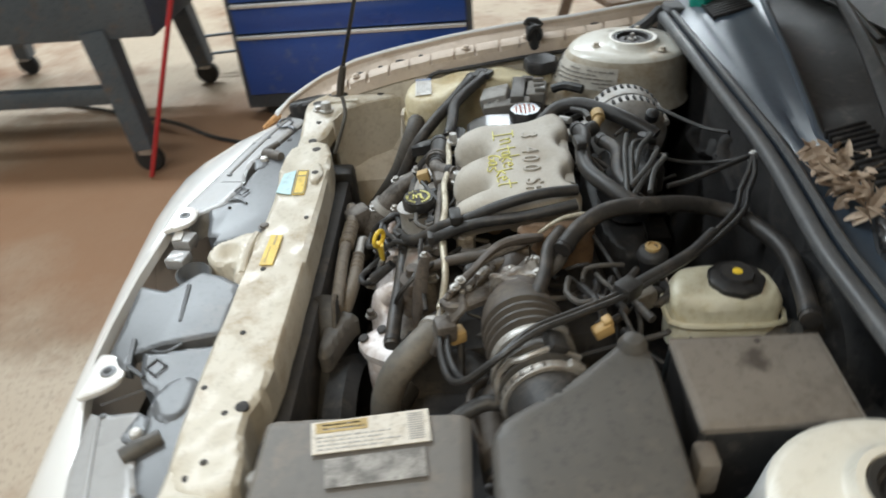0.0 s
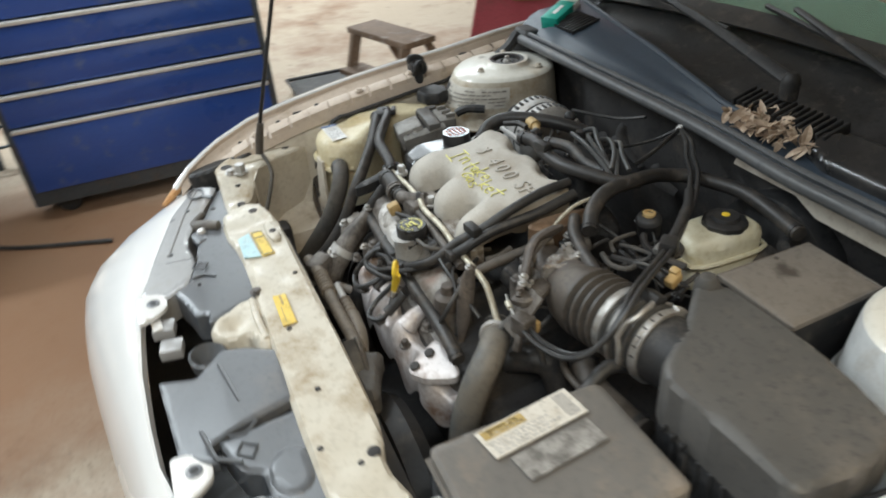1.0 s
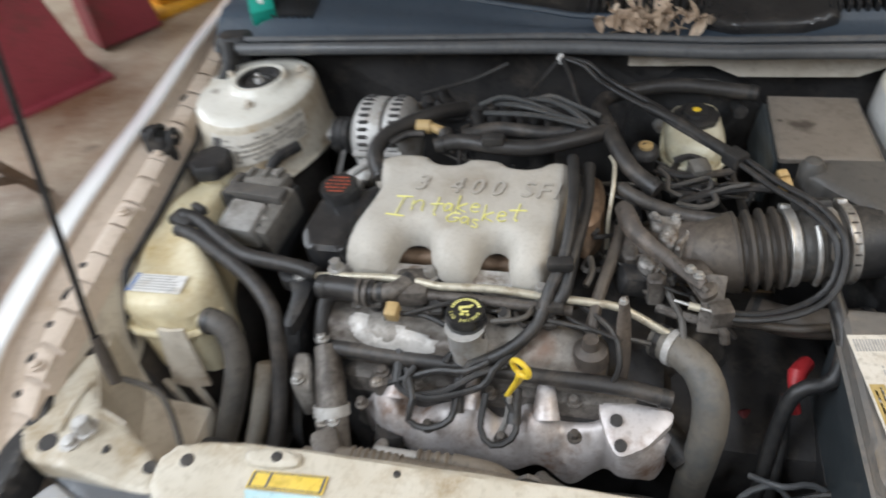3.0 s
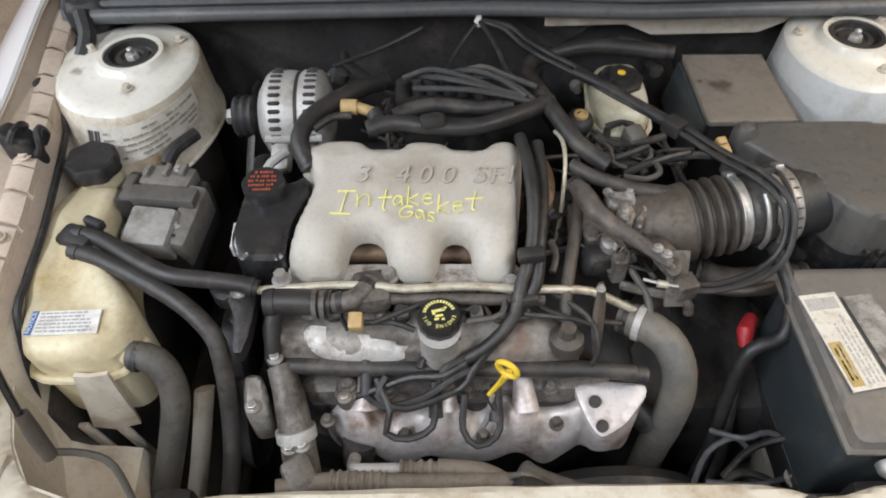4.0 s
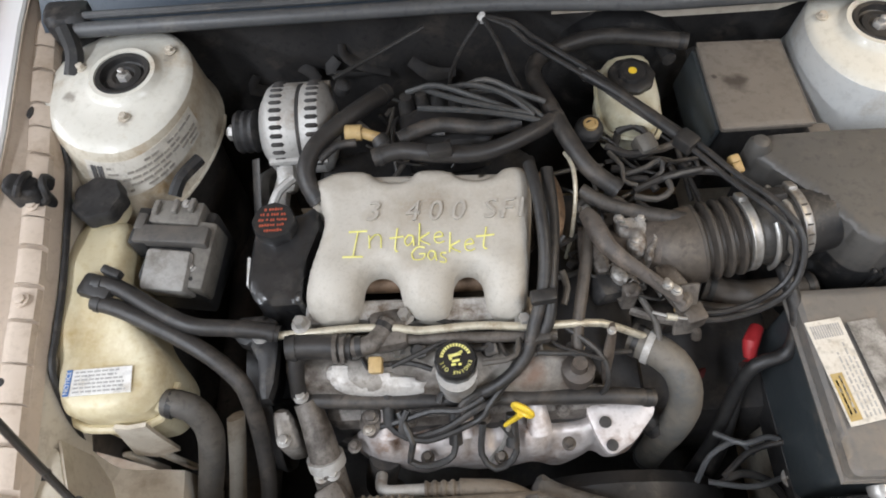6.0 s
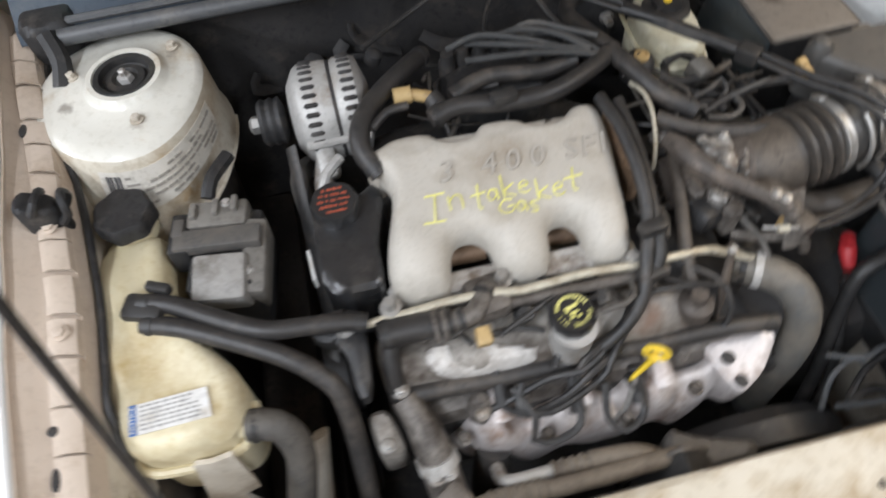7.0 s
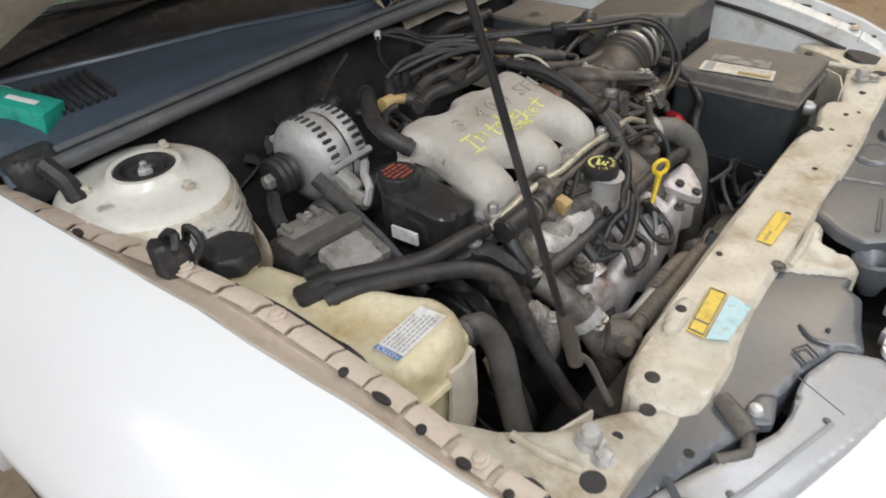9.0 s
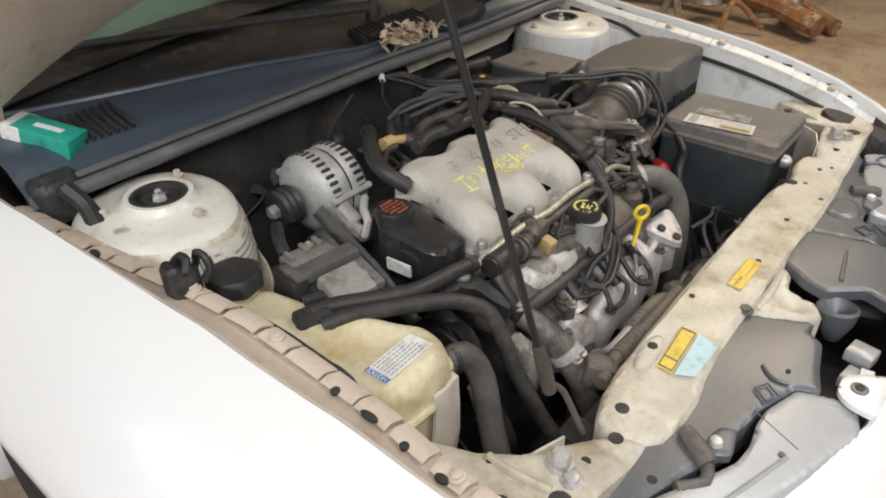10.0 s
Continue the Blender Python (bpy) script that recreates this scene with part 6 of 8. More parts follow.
    part("quadrant", pillow([(0.185, 0.178, 0.790), (0.212, 0.183, 0.790), (0.230, 0.151, 0.790), (0.231, 0.123, 0.780), (0.213, 0.109, 0.775), (0.198, 0.138, 0.785)], 0.800, 0.003, 0.008, times=0.008, h=0.004), "cast", h)
    for px in ((0.200, 0.153, 0.802), (0.208, 0.144, 0.802)):
        part("pin", lathe(px, [(0.004, 0), (0.004, 0.005), (0.002, 0.006)], n=10), "steel", h)
    part("cable_end", tube([(0.181, 0.121, 0.780), (0.206, 0.113, 0.780), (0.232, 0.110, 0.775)], 0.0022, 6), "steel", h)
    part("ferrule", tube([(0.198, 0.114, 0.780), (0.211, 0.112, 0.779)], 0.005, 10, smooth=False), "pipe", h)
    for pts, r in (
        ([(0.158, 0.367, 0.800), (0.170, 0.335, 0.810), (0.170, 0.313, 0.805), (0.189, 0.307, 0.800)], 0.0035),
        ([(0.176, 0.327, 0.800), (0.202, 0.329, 0.810), (0.226, 0.346, 0.805), (0.228, 0.329, 0.800), (0.211, 0.317, 0.795)], 0.0035),
        ([(0.226, 0.315, 0.800), (0.250, 0.315, 0.812), (0.277, 0.315, 0.820)], 0.003),
        ([(0.182, 0.289, 0.800), (0.212, 0.282, 0.800), (0.234, 0.295, 0.800), (0.233, 0.312, 0.800)], 0.0045),
        ([(0.071, 0.188, 0.780), (0.076, 0.165, 0.775), (0.069, 0.143, 0.770)], 0.005),
        ([(0.162, 0.184, 0.780), (0.176, 0.151, 0.760), (0.193, 0.123, 0.745), (0.196, 0.096, 0.730)], 0.005),
    ):
        solo("small_pipe", tube(pts, r, 8), "old_hose", "thin brown bent steel pipe", "pipe")


engine_fittings()


def belt_end():
    """Pulley side of the engine: pump body, belt cover and reservoir with its red-printed cap."""
    t = thing("power_steering_reservoir", (-0.31, 0.2, 0.6), "black plastic power steering reservoir with red-printed cap", "fluid reservoir")
    body = [(-0.352, 0.266, 0.800), (-0.347, 0.287, 0.800), (-0.289, 0.291, 0.800), (-0.267, 0.309, 0.800), (-0.258, 0.282, 0.800), (-0.278, 0.218, 0.790), (-0.281, 0.155, 0.780), (-0.340, 0.156, 0.780), (-0.355, 0.183, 0.780)]
    part("body", pillow(body, lambda x, y: 0.800 - max(0, 0.2 - y) * 0.15, 0.006, 0.11, times=0.012), "gloss_black", t)
    c = (-0.320, 0.270, 0.822)
    cap = part("cap", lathe((c[0], c[1], 0.776), [(0.024, 0), (0.024, 0.018), (0.029, 0.020), (0.030, 0.042), (0.028, 0.046), (0.01, 0.0462)], n=32, lobes=8, lobe=0.025), "gloss_black", t, "black cap with red print")
    pr = bmesh.new()
    rng = random.Random(2)
    for i in range(5):
        w = (0.026, 0.036, 0.040, 0.036, 0.022)[i]
        yy = c[1] + 0.017 - i * 0.0085
        x = c[0] - w / 2
        while x < c[0] + w / 2:
            s = rng.uniform(0.0018, 0.0032)
            tall = rng.uniform(0.0026, 0.0040)
            box((x + s / 2, yy + rng.uniform(-0.0005, 0.0005), 0.8225), (s, tall, 0.001), (0, 0, rng.uniform(-8, 8)), 0, pr)
            x += s + (0.0012 if rng.random() < 0.8 else 0.0035)
    part("cap_print", pr, "orange_text", cap)
    for z0, z1, y0, y1 in ((0.745, 0.765, 0.20, 0.245), (0.70, 0.715, 0.165, 0.185)):
        x = body[-1][0] - 0.003
        part("white_label", box((x + 0.012 - (0.02 if y0 > 0.19 else 0), (y0 + y1) / 2, (z0 + z1) / 2), (0.004, y1 - y0, z1 - z0), (0, 0, 4), 0), "label", t)
    # pulleys and belt under it
    p = thing("belt_drive", (-0.36, 0.2, 0.4), "black ribbed belt and pulleys on the engine's end", "belt drive")
    for x, y, z, r in ((-0.365, 0.13, 0.64, 0.062), (-0.365, 0.20, 0.50, 0.085), (-0.365, 0.06, 0.50, 0.055), (-0.36, 0.33, 0.66, 0.045)):
        part("pulley", lathe((x - 0.012, y, z), [(r * 0.25, -0.004), (r * 0.7, -0.002), (r * 0.74, 0.004), (r * 0.95, 0.004), (r, 0), (r, 0.026), (r * 0.9, 0.028)], (1, 0, 0), 34), "black", p)
    part("belt", tube([(-0.366, 0.40, 0.79), (-0.366, 0.27, 0.72), (-0.366, 0.19, 0.66), (-0.366, 0.13, 0.704), (-0.366, 0.07, 0.62), (-0.366, 0.005, 0.50), (-0.366, 0.10, 0.42), (-0.366, 0.28, 0.44)], 0.012, 8, flat=0.25), "rubber", p)
    part("tensioner", tube([(-0.355, 0.44, 0.70), (-0.365, 0.38, 0.74), (-0.36, 0.33, 0.68)], 0.016, 8), "grey_plastic", p)
    # timing cover bracket that the hoses run over
    b = thing("pipe_bracket", (-0.34, 0.12, 0.7), "dark plastic bracket holding the coolant pipes", "bracket")
    part("plate", pillow([(-0.385, 0.152, 0.765), (-0.322, 0.154, 0.765), (-0.314, 0.120, 0.765), (-0.322, 0.042, 0.740), (-0.339, 0.041, 0.740), (-0.342, 0.107, 0.760), (-0.377, 0.118, 0.765)], lambda x, y: 0.765 - max(0, 0.10 - y) * 0.25, 0.004, 0.02, times=1), "black", b)
    part("bolt", bolt((-0.338, 0.122, 0.766), 0.008, 0.01), "steel", b)


belt_end()


def alternator():
    c = Vector((-0.292, 0.460, 0.784))
    t = thing("alternator", tuple(c), "bare aluminium alternator with slotted casing", "alternator")
    r = 0.070
    n = 48
    for a, b, name in ((-0.052, -0.0045, "front_case"), (-0.0025, 0.037, "rear_case")):
        prof = [(0.045, a - (0.012 if a < -0.03 else 0)), (r * 0.92, a), (r, a + 0.008), (r, b - 0.008), (r * (0.98 if a < -0.03 else 0.90), b), (0.03, b + (0 if a < -0.03 else 0.010))]
        k = part(name, lathe(c, [(q, h) for q, h in prof], (1, 0, 0), n), "alloy", t)
        # dark cooling slots across the casing
        for i in range(20):
            an = radians(-20 + i * 10.5)
            y, z = math.cos(an) * (r - 0.001), math.sin(an) * (r - 0.001)
            part("slot", box(c + Vector(((a + 0.019 if a < -0.03 else b - 0.017), y, z)), (0.020, 0.0068, 0.008), (math.degrees(an) + 90, 0, 0), 0.003, seg=1), "dark", k)
    for an in (20, 172):
        y, z = math.cos(radians(an)) * r, math.sin(radians(an)) * r
        part("through_bolt", tube([c + Vector((-0.050, y, z)), c + Vector((0.037, y, z))], 0.006, 8, smooth=False), "alloy", t)
    part("core", lathe(c, [(r * 0.9, -0.008), (r * 0.97, -0.007), (r * 0.97, 0.0), (r * 0.9, 0.001)], (1, 0, 0), 40), "dark", t)
    pu = part("pulley", lathe(c, [(0.012, -0.112), (0.030, -0.110), (0.034, -0.104), (0.031, -0.098), (0.034, -0.092), (0.031, -0.086), (0.034, -0.080), (0.02, -0.074)], (1, 0, 0), 30), "black", t)
    part("nut", lathe(c, [(0.013, -0.112), (0.013, -0.122), (0.008, -0.126)], (1, 0, 0), 6), "steel", pu)
    part("mount_ear", box(c + Vector((-0.03, -0.078, -0.02)), (0.03, 0.05, 0.035), (30, 0, 0), 0.01), "alloy", t)
    part("bracket", tube([c + Vector((-0.03, -0.06, -0.02)), c + Vector((-0.04, -0.10, -0.03)), c + Vector((-0.04, -0.13, -0.03))], 0.014, 8), "alloy", t)
    part("terminal", lathe(c + Vector((0.06, 0.03, 0.045)), [(0.012, 0), (0.012, 0.015), (0.005, 0.02)], (0.4, 0, 1), 12), "black", t)
    part("stay", tube([(-0.302, 0.355, 0.800), (-0.325, 0.335, 0.795), (-0.334, 0.317, 0.785), (-0.343, 0.319, 0.760)], 0.007, 8), "alloy", t)


alternator()


def coolant_tank():
    t = thing("coolant_tank", (-0.55, 0.17, 0.6), "yellowed translucent coolant tank with black cap", "coolant tank")

    def top(x, y):
        z = 0.786
        if y > 0.10:
            z = 0.786 + 0.012 * math.sin(min((y - 0.10) / 0.2, 1) * math.pi)
        return z - 0.010 * max(0, (x + 0.50)) / 0.06

    out = [(-0.624, 0.316, 0.800), (-0.570, 0.321, 0.800), (-0.538, 0.307, 0.800), (-0.537, 0.267, 0.790), (-0.531, 0.203, 0.790), (-0.505, 0.149, 0.785), (-0.466, 0.104, 0.780), (-0.460, 0.076, 0.770), (-0.467, 0.041, 0.760), (-0.492, 0.019, 0.755), (-0.573, 0.019, 0.765), (-0.594, 0.041, 0.775), (-0.613, 0.108, 0.785), (-0.621, 0.173, 0.790), (-0.627, 0.244, 0.790)]
    b = part("tank", pillow(out, top, 0.022, 0.13, h=0.0065, taper=0.04, relief=lambda x, y: 0.0025 * math.sin(x * 70) * math.sin(y * 60)), "tank", t, angle=60)
    part("seam", tube([out[k][:2] + (0.727,) for k in (7, 8, 9, 10, 11, 12, 13)], 0.006, 8), "tank", b)
    fb = part("foot", loft([[(-0.528, 0.012, 0.745), (-0.508, 0.010, 0.745), (-0.484, 0.012, 0.748)], [(-0.534, 0.008, 0.700), (-0.510, 0.004, 0.700), (-0.484, 0.010, 0.700)], [(-0.542, 0.006, 0.655), (-0.515, 0.002, 0.655), (-0.484, 0.010, 0.655)], [(-0.552, 0.008, 0.618), (-0.520, 0.004, 0.618), (-0.488, 0.012, 0.618)]], thick=0.006), "bay_paint", b, "cream painted tank bracket")
    for px in (-0.546, -0.497):
        part("prong", box((px - 0.012, 0.010, 0.567), (0.016, 0.008, 0.112), (0, -8, 0), 0.003), "bay_paint", fb)
    c = (-0.579, 0.326, 0.822)
    part("neck", lathe((c[0], c[1], 0.775), [(0.030, 0), (0.028, 0.03)], n=22), "tank", b)
    part("cap", lathe((c[0], c[1], 0.795), [(0.033, 0), (0.037, 0.004), (0.037, 0.022), (0.033, 0.028), (0.012, 0.030)], n=42, lobes=7, lobe=0.05), "black", t, "black knobbed screw cap")
    q = [(-0.579, 0.043, 0.789), (-0.492, 0.046, 0.782), (-0.496, 0.081, 0.784), (-0.580, 0.078, 0.790)]
    q = [(x, y, top(x, y) + 0.0022) for x, y, _ in q]
    l = part("notice_label", plate(q, 0.0012), "label", b, "white notice label with a blue end")
    part("label_end", bars(q, [(0.0, 0.09, 0.0, 1.0)]), "blue_ink", l)
    part("label_print", bars(q, print_rows(6, 0.14, 0.97, 0.06, 0.96, 0.42, 8, 9)), "grey_ink", l)
    o = bilinear(q, 0.045, 0.5) + Vector((0, 0, 0.0022))
    part("label_word", lettering("NOTICE", 0.0085, 0.0003, Matrix.Translation(o) @ pose(0, 0, 0, 0, 0, 92)), "label", l)
    # nipple block where the two hoses leave
    nb = (-0.559, 0.191, 0.800)
    part("hose_block", box((nb[0], nb[1], 0.795), (0.05, 0.035, 0.028), (0, 0, -20), 0.008), "rubber", t)
    part("hose_clip", box((nb[0] + 0.02, nb[1] + 0.018, 0.808), (0.03, 0.012, 0.014), (0, 0, -25), 0.003), "rubber", t)
    part("return_nipple", tube([(-0.476, 0.047, 0.742), (-0.462, 0.044, 0.738)], 0.014, 10, smooth=False), "tank", b)


coolant_tank()


def wing_module():
    """The grey pump block between tank and engine."""
    t = thing("pump_module", (-0.45, 0.27, 0.6), "dusty grey plastic pump module with black connector", "module")
    turn = -9
    part("body", box((-0.466, 0.262, 0.735), (0.088, 0.120, 0.100), (0, 0, turn), 0.008), "black", t)
    part("cover", box((-0.473, 0.222, 0.772), (0.066, 0.060, 0.050), (14, 0, turn), 0.007), "module_pale", t, "pale grey cast module cover")
    part("side_block", box((-0.432, 0.246, 0.760), (0.030, 0.100, 0.062), (10, 6, turn), 0.006), "module", t)
    part("rear_block", box((-0.468, 0.306, 0.786), (0.076, 0.040, 0.034), (0, 0, turn), 0.005), "module", t)
    part("strap", box((-0.470, 0.268, 0.797), (0.108, 0.028, 0.018), (0, 0, turn + 2), 0.003), "grey_plastic", t)
    for dx in (-0.026, 0.002, 0.026):
        part("rib", box((-0.470 + dx, 0.312, 0.806), (0.008, 0.022, 0.010), (0, 0, turn), 0.002), "module", t)
    part("connector", box((-0.516, 0.288, 0.778), (0.026, 0.060, 0.046), (0, 0, turn), 0.004), "black", t)
    part("latch", box((-0.516, 0.292, 0.803), (0.014, 0.026, 0.008), (0, 0, turn), 0.002), "grey_plastic", t)
    for px in ((-0.484, 0.238, 0.795), (-0.455, 0.318, 0.803), (-0.440, 0.222, 0.786)):
        part("screw", bolt(px, 0.0045, 0.005), "bolt_metal", t)
    part("bracket", tube([(-0.481, 0.342, 0.790), (-0.472, 0.365, 0.800), (-0.448, 0.400, 0.800)], 0.010, 8), "black", t)


wing_module()


def loop_clip():
    t = thing("wing_clip", (-0.648, 0.315, 0.845), "black plastic cable clip on the wing", "clip")
    out = [(-0.676, 0.302), (-0.664, 0.298), (-0.640, 0.300), (-0.632, 0.308), (-0.634, 0.326), (-0.645, 0.333), (-0.668, 0.332), (-0.678, 0.322)]
    part("body", pillow(out, lambda x, y: 0.886 - max(0, x + 0.665) * 0.5, 0.006, 0.05, times=0.006, h=0.003), "black", t)
    c = Vector((-0.634, 0.316, 0.862))
    part("loop", tube([c + Vector((0.0, -0.012, -0.014)), c + Vector((0.012, -0.014, 0.0)), c + Vector((0.012, -0.006, 0.016)), c + Vector((0.010, 0.008, 0.016)), c + Vector((0.010, 0.014, 0.0)), c + Vector((0.0, 0.012, -0.014))], 0.0055, 8), "black", t)
    part("hook", tube([c + Vector((-0.022, -0.018, 0.014)), c + Vector((-0.014, -0.012, 0.026)), c + Vector((-0.012, 0.006, 0.024)), c + Vector((-0.016, 0.018, 0.012))], 0.0055, 8), "black", t)


loop_clip()


def air_intake():
    """Throttle body, ribbed duct, meter and filter box."""
    t = thing("air_duct", (0.3, 0.22, 0.7), "ribbed black rubber air duct with metal clamps", "air duct")
    a, b = Vector((0.244, 0.220, 0.775)), Vector((0.317, 0.228, 0.785))
    part("bellows", tube([a + (a - b) * 0.30, a, a.lerp(b, 0.5), b], [0.048, 0.055, 0.055, 0.055], 30, ridge=0.009, pitch=0.0155), "bellows", t, "ribbed dusty rubber bellows")
    c = Vector((0.405, 0.241, 0.790))
    d = (c - b).normalized()
    span = (c - b).length
    part("meter_body", lathe(b, [(0.044, -0.004), (0.048, 0.012), (0.046, 0.014), (0.0475, 0.030), (0.053, 0.032), (0.053, 0.036), (0.049, 0.038), (0.049, span - 0.040), (0.053, span - 0.038), (0.053, span - 0.034), (0.047, span - 0.032), (0.047, span - 0.004), (0.043, span)], d, 36), "meter_dark", t, "dark grey air meter body")
    side = d.cross(Vector((0, 0, 1))).normalized()
    up = side.cross(d).normalized()

    def round_meter(u, r, angle):
        return b.lerp(c, u) + side * (r * math.cos(angle)) + up * (r * math.sin(angle))

    part("meter_plug", box(round_meter(0.42, 0.056, 1.9), (0.030, 0.024, 0.016), (-30, 0, 8), 0.004), "black", t)
    # cranked sheet strip and plain strip that hold the meter
    crank = [(0.52, 2.5), (0.52, 1.75), (0.56, 1.55), (0.58, 1.10), (0.50, 0.85), (0.48, 0.45), (0.55, 0.25), (0.55, -0.3)]
    part("cranked_strip", tube([round_meter(u, 0.0545, w) for u, w in crank], 0.0042, 8, smooth=False), "steel", t, "bright cranked steel strip")
    part("meter_strip", tube([round_meter(0.31, 0.0540, w) for w in np.linspace(-0.4, 1.2, 9)], 0.0036, 8), "steel", t, "bright steel strip")
    for u, r in ((0.03, 0.0520), (0.79, 0.0530)):
        p = b.lerp(c, u)
        k = part("clamp", lathe(p - d * 0.0065, [(r - 0.003, 0), (r, 0.0004), (r + 0.0008, 0.0020), (r - 0.0006, 0.0065), (r + 0.0008, 0.0110), (r, 0.0126), (r - 0.003, 0.013)], d, 40), "steel", t, "bright steel hose clamp")
        part("clamp_screw", box(p + side * (r * -0.62) + up * (r * 0.80), (0.013, 0.022, 0.009), (-35, 0, 0), 0.003), "steel", k)
        for w in np.linspace(0.2, 1.5, 6) if u > 0.5 else ():
            part("clamp_slot", box(round_meter(u, r + 0.0002, w), (0.0075, 0.0022, 0.0018), (math.degrees(w) - 90, 0, 8), 0.0004), "dark", k)
    # throttle body
    th = thing("throttle_valve", (0.14, 0.22, 0.7), "grimy aluminium throttle body with linkage", "throttle body")
    part("bore", tube([(0.100, 0.224, 0.765), (0.150, 0.224, 0.766), (0.200, 0.222, 0.772), a + (a - b) * 0.25], [0.034, 0.034, 0.040, 0.048], 24), "throttle_dirt", th)
    part("casting", pillow([(0.147, 0.246), (0.150, 0.255), (0.158, 0.256), (0.160, 0.250), (0.172, 0.253), (0.188, 0.243), (0.190, 0.226), (0.184, 0.205), (0.176, 0.191), (0.166, 0.196), (0.158, 0.206), (0.160, 0.220), (0.150, 0.224), (0.146, 0.234)], 0.812, 0.007, 0.05, h=0.003, times=0.005, relief=lambda x, y: 0.003 * math.sin(x * 190) * math.sin(y * 150)), "casting", th, "bright bare throttle casting")
    part("casting_web", box((0.1535, 0.241, 0.8125), (0.011, 0.004, 0.010), (0, 0, -20), 0.001), "casting", th)
    part("casting_web", box((0.1565, 0.2335, 0.8125), (0.013, 0.004, 0.010), (0, 0, -20), 0.001), "casting", th)
    part("casting", pillow([(0.193, 0.235), (0.199, 0.234), (0.202, 0.218), (0.198, 0.206), (0.191, 0.198), (0.186, 0.180), (0.178, 0.182), (0.180, 0.196), (0.190, 0.210)], 0.814, 0.004, 0.03, h=0.003, times=0.004), "casting", th)
    part("casting", pillow([(0.116, 0.206), (0.128, 0.208), (0.134, 0.196), (0.130, 0.178), (0.118, 0.177), (0.113, 0.190)], 0.794, 0.003, 0.04, h=0.003, times=0.003), "cast", th)
    part("casting", pillow([(0.138, 0.186), (0.148, 0.184), (0.156, 0.172), (0.152, 0.160), (0.140, 0.164), (0.134, 0.174)], 0.794, 0.003, 0.04, h=0.003, times=0.003), "casting", th)
    part("casting", pillow([(0.146, 0.160), (0.162, 0.164), (0.172, 0.156), (0.166, 0.143), (0.150, 0.142)], 0.788, 0.003, 0.04, h=0.003, times=0.003), "cast", th)
    s0, s1 = Vector((0.138, 0.184, 0.785)), Vector((0.164, 0.159, 0.780))
    coil = [s0.lerp(s1, k / 40) + Vector((0.009 * math.cos(k * 1.2), 0.006 * math.sin(k * 1.2), 0.009 * math.sin(k * 1.2))) for k in range(41)]
    part("spring", tube(coil, 0.0017, 6, smooth=False), "cast", th, "bright return spring")
    part("cam", lathe(Vector((0.155, 0.173, 0.765)), [(0.026, 0), (0.026, 0.006), (0.02, 0.007), (0.006, 0.010)], (0.4, -0.5, 0.7), 22), "cast", th)
    part("sensor", box(Vector((0.130, 0.167, 0.765)), (0.045, 0.04, 0.035), (0, 20, 20), 0.01), "black", th)
    part("lever", tube([(0.106, 0.258, 0.816), (0.114, 0.238, 0.820), (0.124, 0.208, 0.822), (0.140, 0.186, 0.820), (0.178, 0.155, 0.812), (0.213, 0.126, 0.805)], [0.010, 0.015, 0.012, 0.010, 0.009, 0.008], 10, flat=0.6), "throttle_dirt", th)
    part("bracket_plate", box(Vector((0.226, 0.125, 0.775)), (0.028, 0.075, 0.006), (55, 10, 8), 0.002), "cast", th, "stained steel cable bracket plate")
    for px in ((0.152, 0.247, 0.810), (0.181, 0.247, 0.810), (0.168, 0.212, 0.808), (0.197, 0.142, 0.815), (0.207, 0.135, 0.812)):
        part("screw", bolt(px, 0.005, 0.006), "steel", th)
    part("duct_neck", tube([(0.196, 0.213, 0.770), (0.212, 0.215, 0.772), (0.240, 0.219, 0.775), (0.254, 0.221, 0.776)], [0.036, 0.046, 0.053, 0.055], 26), "duct_brown", th, "brown dusted rubber duct neck")
    part("idle_valve", lathe(Vector((0.136, 0.412, 0.800)), [(0.019, -0.03), (0.020, -0.004), (0.022, 0.0), (0.020, 0.006), (0.016, 0.010), (0.008, 0.012)], (0.1, -0.2, 1), 22), "black", th)
    part("idle_cap", lathe(Vector((0.1365, 0.411, 0.810)), [(0.011, 0.0), (0.011, 0.005), (0.008, 0.006), (0.007, 0.003), (0.003, 0.003)], n=18), "tan", th)
    part("gasket_plate", pillow([(0.046, 0.335, 0.800), (0.070, 0.349, 0.800), (0.085, 0.304, 0.800), (0.083, 0.254, 0.790), (0.067, 0.224, 0.780), (0.046, 0.234, 0.780)], 0.806, 0.006, 0.06), "heat_brown", th, "brown stained gasket plate")
    # filter box
    f = thing("air_filter_box", (0.5, 0.22, 0.5), "dusty black plastic air filter box", "air filter box")
    top = lambda x, y: 0.838 - max(0, 0.20 - y) * 0.12
    out = [(0.336, 0.334), (0.345, 0.352), (0.385, 0.358), (0.56, 0.356), (0.645, 0.335), (0.662, 0.26), (0.652, 0.180), (0.475, 0.172), (0.452, 0.182), (0.41, 0.252), (0.350, 0.318)]
    bx = part("lid", pillow(out, top, 0.006, 0.07, h=0.006, times=0.012, relief=lambda x, y: 0.0015 * math.sin(x * 30) * math.sin(y * 24)), "grey_plastic", f)
    part("prong", lathe((0.354, 0.336, 0.79), [(0.018, 0), (0.017, 0.048), (0.011, 0.058), (0.003, 0.061)], n=16), "grey_plastic", f)
    part("case", pillow([(x * 0.98 + 0.012, y * 0.96 + 0.008) for x, y in out], 0.765, 0.006, 0.20, taper=0.03, times=0.02), "black", f)
